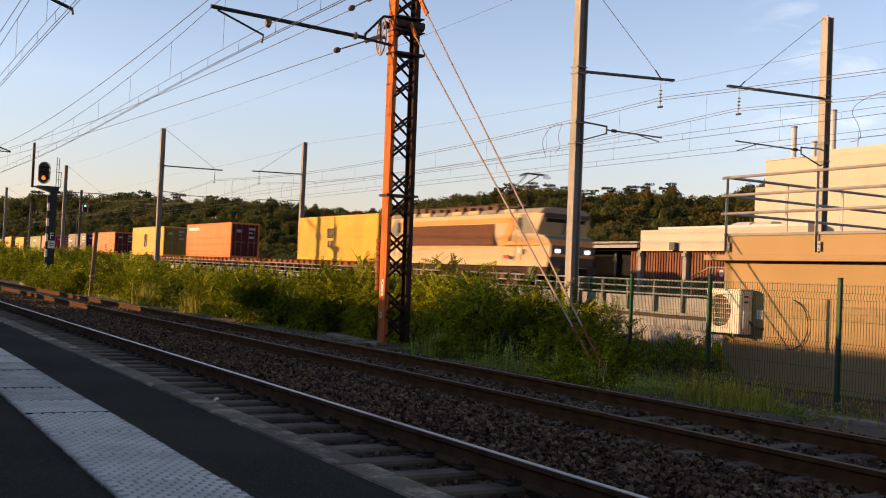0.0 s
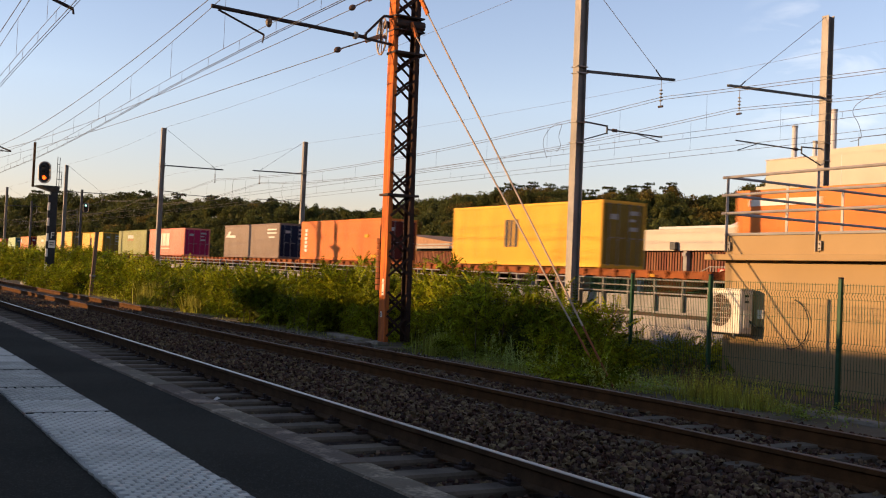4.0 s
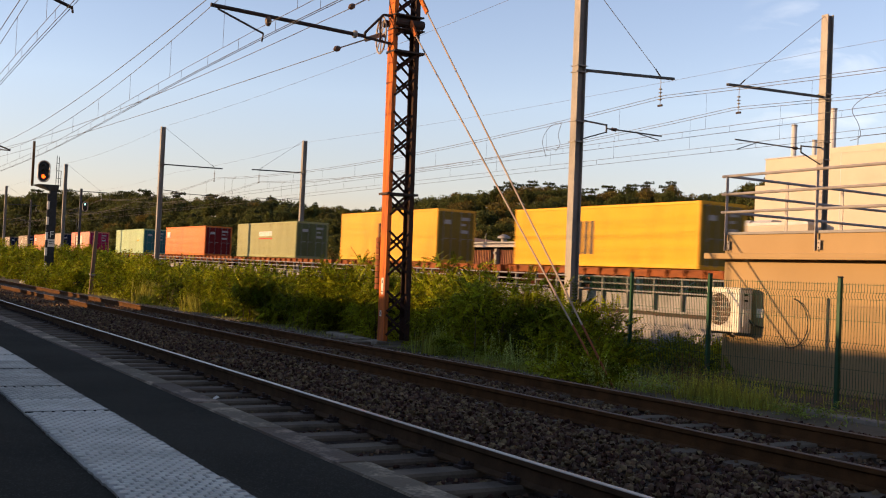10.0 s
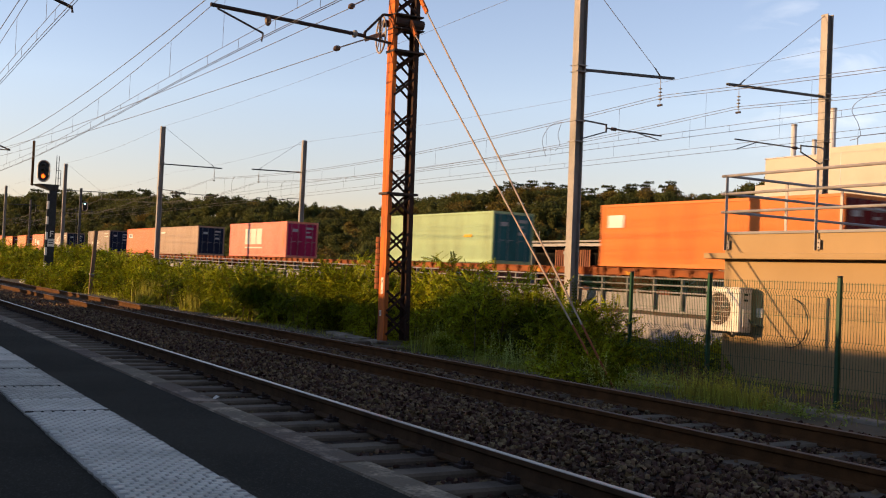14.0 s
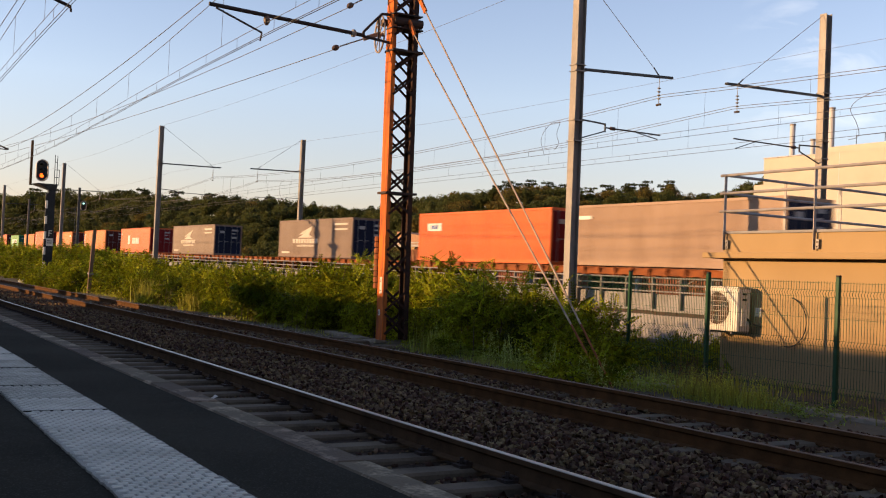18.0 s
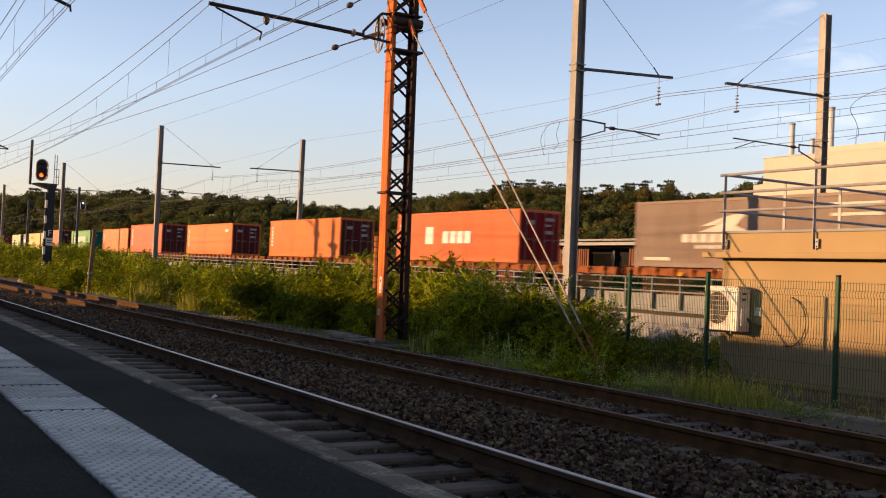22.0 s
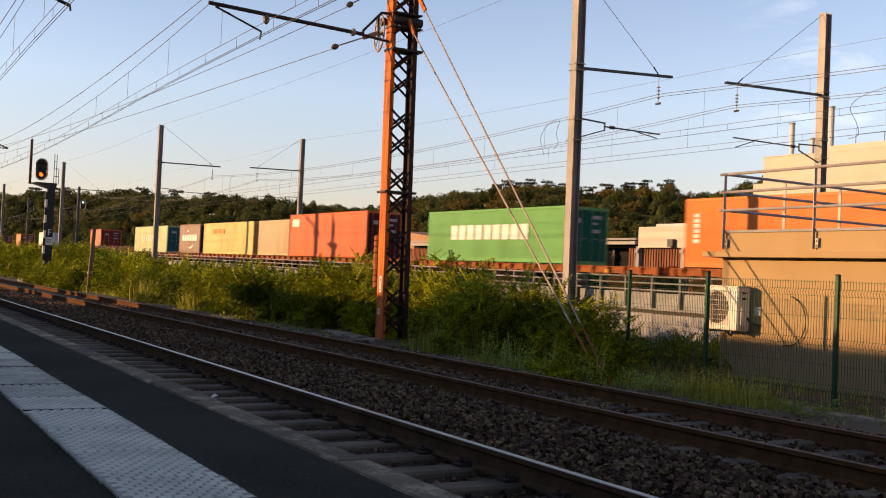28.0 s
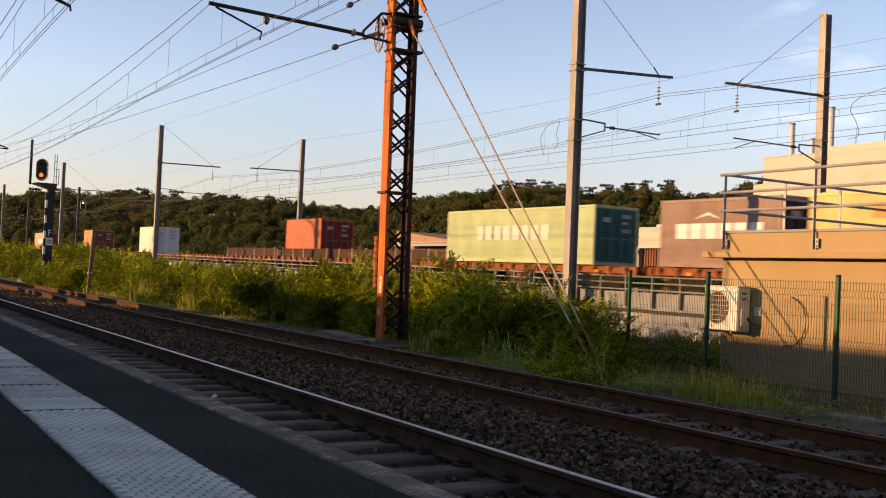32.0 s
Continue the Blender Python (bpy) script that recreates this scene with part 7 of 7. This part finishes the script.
            part("sand_box", Shape().box(min(sx * 6.75, sx * 7.15), max(sx * 6.75, sx * 7.15), sy * 1.33 - 0.08, sy * 1.33 + 0.08, 0.62, 1.12, 0.03), grey, root)
    for x in (-5, -3.2, -1.4, 0.4, 2.2):
        part("roof_insulator", Shape().lathe((x, -0.5, 3.9), (0, 0, 1), [(0, 0.05), (0.06, 0.10), (0.1, 0.05), (0.16, 0.10), (0.2, 0.05), (0.26, 0.09), (0.3, 0.03)], 10), INSUL, root)
    part("roof_bar", Shape().tube((-5.4, -0.5, 4.22), (3.4, -0.5, 4.22), 0.03, 6), IRON, root)
    pan = part("pantograph", Shape().box(3.2, 4.6, -0.6, 0.6, 4.0, 4.08), IRON, root)
    part("lower_arm", Shape().tube((4.4, 0, 4.08), (2.9, 0, 4.85), 0.05, 6).box(2.72, 3.0, -0.22, 0.22, 4.76, 4.96, 0.02), IRON, pan)
    part("upper_arm", Shape().tube((2.9, -0.05, 4.85), (4.8, -0.35, 5.62), 0.03, 6).tube((2.9, 0.05, 4.85), (4.8, 0.35, 5.62), 0.03, 6), IRON, pan)
    part("collector_head", Shape().path([(4.85, -0.8, 5.5), (4.85, -0.55, 5.66), (4.85, 0.55, 5.66), (4.85, 0.8, 5.5)], 0.03, 6).path([(5.15, -0.8, 5.5), (5.15, -0.55, 5.66), (5.15, 0.55, 5.66), (5.15, 0.8, 5.5)], 0.03, 6), IRON, pan)
    low = part("lowered_pantograph", Shape().box(-6.3, -4.9, -0.6, 0.6, 4.0, 4.06).tube((-6.2, 0, 4.12), (-4.6, 0, 4.18), 0.04, 6), IRON, root)
    RIDERS.append((root, mid, 0.0))


locomotive(220.2)

# ---- ballast stones, weeds and grass ----
STONE_V = [(-0.5, -0.35, -0.3), (0.45, -0.4, -0.25), (0.5, 0.35, -0.3), (-0.4, 0.42, -0.3), (-0.35, -0.3, 0.28), (0.3, -0.25, 0.38), (0.38, 0.3, 0.2), (-0.28, 0.28, 0.35)]
STONE_F = [(0, 1, 5), (0, 5, 4), (1, 2, 6), (1, 6, 5), (2, 3, 7), (2, 7, 6), (3, 0, 4), (3, 4, 7), (4, 5, 6), (4, 6, 7)]


def bed_height(y):
    pts = [(2.1, -0.25), (2.7, -0.235), (3.5, -0.23), (4.3, -0.225), (4.75, -0.21), (5.5, -0.17), (6.3, -0.18), (7.0, -0.20), (8.3, -0.20), (9.3, -0.20), (10.3, -0.32), (11.2, -0.5)]
    return np.interp(y, [p[0] for p in pts], [p[1] for p in pts])


def stones():
    rng = np.random.default_rng(21)
    pos = []
    for y0, y1, x0, x1, n in ((4.55, 6.75, -14, 7, 20000), (4.55, 6.75, -34, -14, 9000), (6.95, 8.25, -14, 7, 8500), (6.95, 8.25, -40, -14, 7500), (8.5, 10.3, -16, 0, 3500), (8.5, 10.6, -40, -16, 2600),
                              (2.1, 4.35, -18, 7, 12000), (2.1, 4.35, -34, -18, 4000), (4.6, 6.7, -60, -34, 4000)):
        p = np.stack([rng.uniform(x0, x1, n), rng.uniform(y0, y1, n), np.zeros(n)], -1)
        p[:, 2] = bed_height(p[:, 1]) + rng.uniform(-0.012, 0.035, n)
        low = (p[:, 1] < 4.4)
        p[low, 2] -= 0.03
        pos.append(p)
    pos = np.concatenate(pos)
    # leave the sleepers' upper faces mostly clear
    for first, c, pitch in ((2.54, TRACK_1, 0.6265), (2.87, TRACK_2, 0.655)):
        ph = np.abs((first - pos[:, 0] + pitch / 2) % pitch - pitch / 2)
        on = (ph < 0.125) & (np.abs(pos[:, 1] - c) < 1.12)
        keep = ~on | (rng.uniform(size=len(pos)) < np.where(pos[:, 0] > -9.5, 0.10, 0.06 if c == TRACK_1 else 0.9))
        if c == TRACK_2:
            pos[on, 2] = rng.uniform(-0.165, -0.145, on.sum())
        pos = pos[keep]
    size = rng.uniform(0.030, 0.064, (len(pos), 1)) * rng.uniform(0.7, 1.3, (len(pos), 3))
    v, f = spread(STONE_V, STONE_F, pos, turns(rng, len(pos)), size)
    tagged(part("ballast_stones", cloud("ballast_stones", v, f, STONE), STONE), "crushed brown and grey ballast stones between the rails", "ballast", kind="stuff")
    n = 19000
    p = np.stack([rng.uniform(-46, -14, n), rng.normal(9.75, 0.65, n), np.zeros(n)], -1)
    p = p[(p[:, 1] > 8.75) & (p[:, 1] < 11.3)]
    p[:, 2] = np.maximum(bed_height(p[:, 1]), GRADE) + rng.uniform(-0.01, 0.02, len(p))
    size = rng.uniform(0.022, 0.05, (len(p), 1)) * rng.uniform(0.7, 1.3, (len(p), 3))
    v, f = spread(STONE_V, STONE_F, p, turns(rng, len(p)), size)
    tagged(part("shoulder_gravel", cloud("shoulder_gravel", v, f, GRAVEL), GRAVEL), "pale grey gravel spilt along the shoulder of the second track", "gravel", kind="stuff")


stones()
scrap = thing("paper_scrap", (-11.12, 3.62, -0.152), "crumpled white paper scrap lying beside the sleepers", "litter")
part("paper", Shape().add([(0, 0, 0), (0.11, 0.02, 0.012), (0.13, 0.10, 0.05), (0.03, 0.12, 0.03), (0.06, 0.06, 0.075), (-0.02, 0.06, 0.02)], [(0, 1, 4), (1, 2, 4), (2, 3, 4), (3, 5, 4), (5, 0, 4), (0, 5, 3, 2, 1)]), ACWHITE, scrap, at=Matrix.Scale(0.65, 4))

BLADE_V, BLADE_F = [(-0.5, 0, 0), (0.5, 0, 0), (0.35, 0.10, 0.5), (-0.35, 0.10, 0.5), (0.0, 0.34, 1.0)], [(0, 1, 2), (0, 2, 3), (3, 2, 4)]


def grass(name, patches, material, label, seed):
    """Blades in tufts; a patch is x, y, spread along x and y, height, count."""
    rng = np.random.default_rng(seed)
    pos, hs = [], []
    for x, y, sx, sy, hgt, n in patches:
        p = np.stack([x + rng.normal(0, sx, n), y + rng.normal(0, sy, n), np.full(n, GRADE)], -1)
        p[:, 2] = np.maximum(bed_height(p[:, 1]), GRADE) - 0.03
        pos.append(p)
        hs.append(hgt * rng.uniform(0.45, 1.1, n))
    pos, hs = np.concatenate(pos), np.concatenate(hs)
    ok = (pos[:, 1] > 8.9) & ~((pos[:, 0] < -15.2) & (pos[:, 1] < 10.8))
    pos, hs = pos[ok], hs[ok]
    size = np.stack([hs * 0.035 + 0.006, hs * rng.uniform(0.3, 1.1, len(hs)), hs], -1)
    v, f = spread(BLADE_V, BLADE_F, pos, turns(rng, len(pos), 0.22), size)
    tagged(part(name, cloud(name, v, f, material), material), label, "grass", kind="stuff")


grass("green_grass", [(-19.9, 11.6, 0.25, 0.2, 0.62, 260), (-17.3, 11.3, 0.5, 0.15, 0.16, 300), (-16.4, 11.35, 0.6, 0.18, 0.20, 420), (-15.4, 11.4, 0.6, 0.2, 0.18, 420), (-14.4, 11.5, 0.5, 0.2, 0.2, 380),
                      (-13.3, 11.7, 0.4, 0.25, 0.2, 260), (-15, 13.9, 2.5, 0.5, 0.3, 900), (-11.0, 11.6, 0.5, 0.2, 0.28, 420), (-12.1, 12.0, 0.3, 0.2, 0.26, 220), (-8.3, 12.5, 0.35, 0.3, 0.5, 300),
                      (-7.5, 11.6, 0.2, 0.25, 0.4, 220), (-30, 11.7, 4, 0.25, 0.16, 500), (-44, 12.0, 5, 0.3, 0.22, 700), (-62, 12.2, 8, 0.4, 0.3, 1200), (-9.4, 11.9, 0.5, 0.3, 0.14, 160)],
      GRASS, "rough green grass beside the second track", 31)
grass("dry_weeds", [(-11.2, 11.5, 0.35, 0.16, 0.46, 180), (-10.5, 11.5, 0.25, 0.15, 0.36, 90), (-11.9, 11.6, 0.25, 0.15, 0.4, 90), (-45.4, 11.75, 0.45, 0.2, 1.05, 420), (-38.9, 11.75, 0.36, 0.2, 0.75, 260),
                    (-62, 11.8, 6, 0.4, 0.4, 400), (-25, 11.4, 2.2, 0.25, 0.14, 160), (-13.2, 12.4, 0.25, 0.2, 0.3, 120)], DRYGRASS, "yellow dry grass stalks beside the fence", 32)

WEED_V, WEED_F = [(-0.5, 0, 0), (0, -0.22, 0.05), (0.5, 0, -0.03), (0, 0.22, 0.05)], [(0, 1, 2, 3)]


def weeds():
    """Low broad-leaved weeds in clumps along the verge, over bare gravelly soil, and tall leafy stalks among them."""
    rng = np.random.default_rng(77)
    pos, size = [], []
    for k in range(210):
        x = rng.uniform(-21, -7.4)
        y = 11.55 + rng.normal(0, 0.42)
        bare = noise.noise((x * 0.8, y * 1.1, 3.0)) < -0.05
        if y < 10.95 or (x < -16.5 and y < 11.15) or bare:
            continue
        n, hgt, w = int(rng.uniform(50, 150)), rng.uniform(0.06, 0.30), rng.uniform(0.07, 0.20)
        h = rng.uniform(0, 1, n) ** 0.7
        p = np.stack([x + rng.normal(0, w, n) * (1.1 - 0.6 * h), y + rng.normal(0, w, n) * (1.1 - 0.6 * h), np.full(n, GRADE)], -1)
        p[:, 2] = np.maximum(bed_height(p[:, 1]), GRADE) + 0.02 + h * hgt
        pos.append(p)
        size.append(rng.uniform(0.02, 0.055, n))
    pos, size = np.concatenate(pos), np.concatenate(size)
    m = leaf_mat("weed_leaf", (0.25, 0.28, 0.045), (0.15, 0.18, 0.04), thin=0.2, tint=0.5)
    v, f = spread(WEED_V, WEED_F, pos, turns(rng, len(pos)), size)
    tagged(part("verge_weeds", cloud("verge_weeds", v, f, m), m), "low broad-leaved weeds in clumps on gravelly soil", "weeds", kind="stuff")
    # tall leafy stalks, a dozen or two in each stand
    for name, stands, colours, label in (
            ("tall_weeds", ((-20.0, 11.7, 0.35, 0.62, 26), (-19.2, 11.75, 0.25, 0.55, 14), (-17.0, 11.45, 0.32, 0.62, 26), (-16.2, 11.45, 0.2, 0.45, 12), (-15.4, 11.5, 0.2, 0.6, 14), (-14.7, 11.6, 0.3, 0.4, 16), (-13.6, 11.9, 0.4, 0.35, 18), (-8.0, 12.4, 0.3, 0.7, 16), (-13.75, 10.92, 0.2, 0.55, 16), (-13.35, 10.9, 0.2, 0.4, 14)),
             ((0.46, 0.48, 0.13), (0.32, 0.36, 0.09)), "stands of tall pale green weed stalks beside the track"),
            ("flowering_weeds", ((-11.3, 11.5, 0.42, 0.50, 30), (-10.6, 11.55, 0.3, 0.42, 18), (-11.9, 11.7, 0.25, 0.45, 12)),
             ((0.50, 0.44, 0.05), (0.32, 0.30, 0.05)), "yellow-green flowering weeds at the foot of the fence"),
            ("withered_weeds", ((-13.3, 12.9, 0.32, 0.55, 26), (-12.7, 12.7, 0.3, 0.4, 16), (-12.4, 12.2, 0.3, 0.3, 12)),
             ((0.20, 0.10, 0.05), (0.12, 0.07, 0.04)), "withered brown weed stalks against the fence post")):
        pts, sizes, stems = [], [], Shape()
        for x, y, w, hgt, count in stands:
            for k in range(count):
                bx, by = x + rng.normal(0, w), y + rng.normal(0, w * 0.45)
                top, lx, ly = hgt * rng.uniform(0.55, 1.1), rng.normal(0, 0.07), rng.normal(0, 0.07)
                stems.tube((bx, by, GRADE - 0.03), (bx + lx, by + ly, GRADE + top), 0.005, 4, 0.002)
                n = int(34 * top / 0.5)
                u = rng.uniform(0.12, 1.02, n)
                r = 0.05 * (1.15 - u)
                pts.append(np.stack([bx + lx * u + rng.normal(0, 1, n) * r, by + ly * u + rng.normal(0, 1, n) * r, GRADE + top * u], -1))
                sizes.append(rng.uniform(0.022, 0.05, n) * (1.25 - 0.6 * u))
        pts, sizes = np.concatenate(pts), np.concatenate(sizes)
        m = leaf_mat(name + "_leaf", *colours, thin=0.25, tint=0.4)
        v, f = spread(WEED_V, WEED_F, pts, turns(rng, len(pts)), sizes)
        root = thing(name, (0, 0, 0), label, "weeds", kind="stuff")
        tagged(part("leaves", cloud(name, v, f, m), m, root), kind="stuff")
        tagged(part("stalks", stems, m, root, fix=False), kind="stuff")


weeds()


motions()
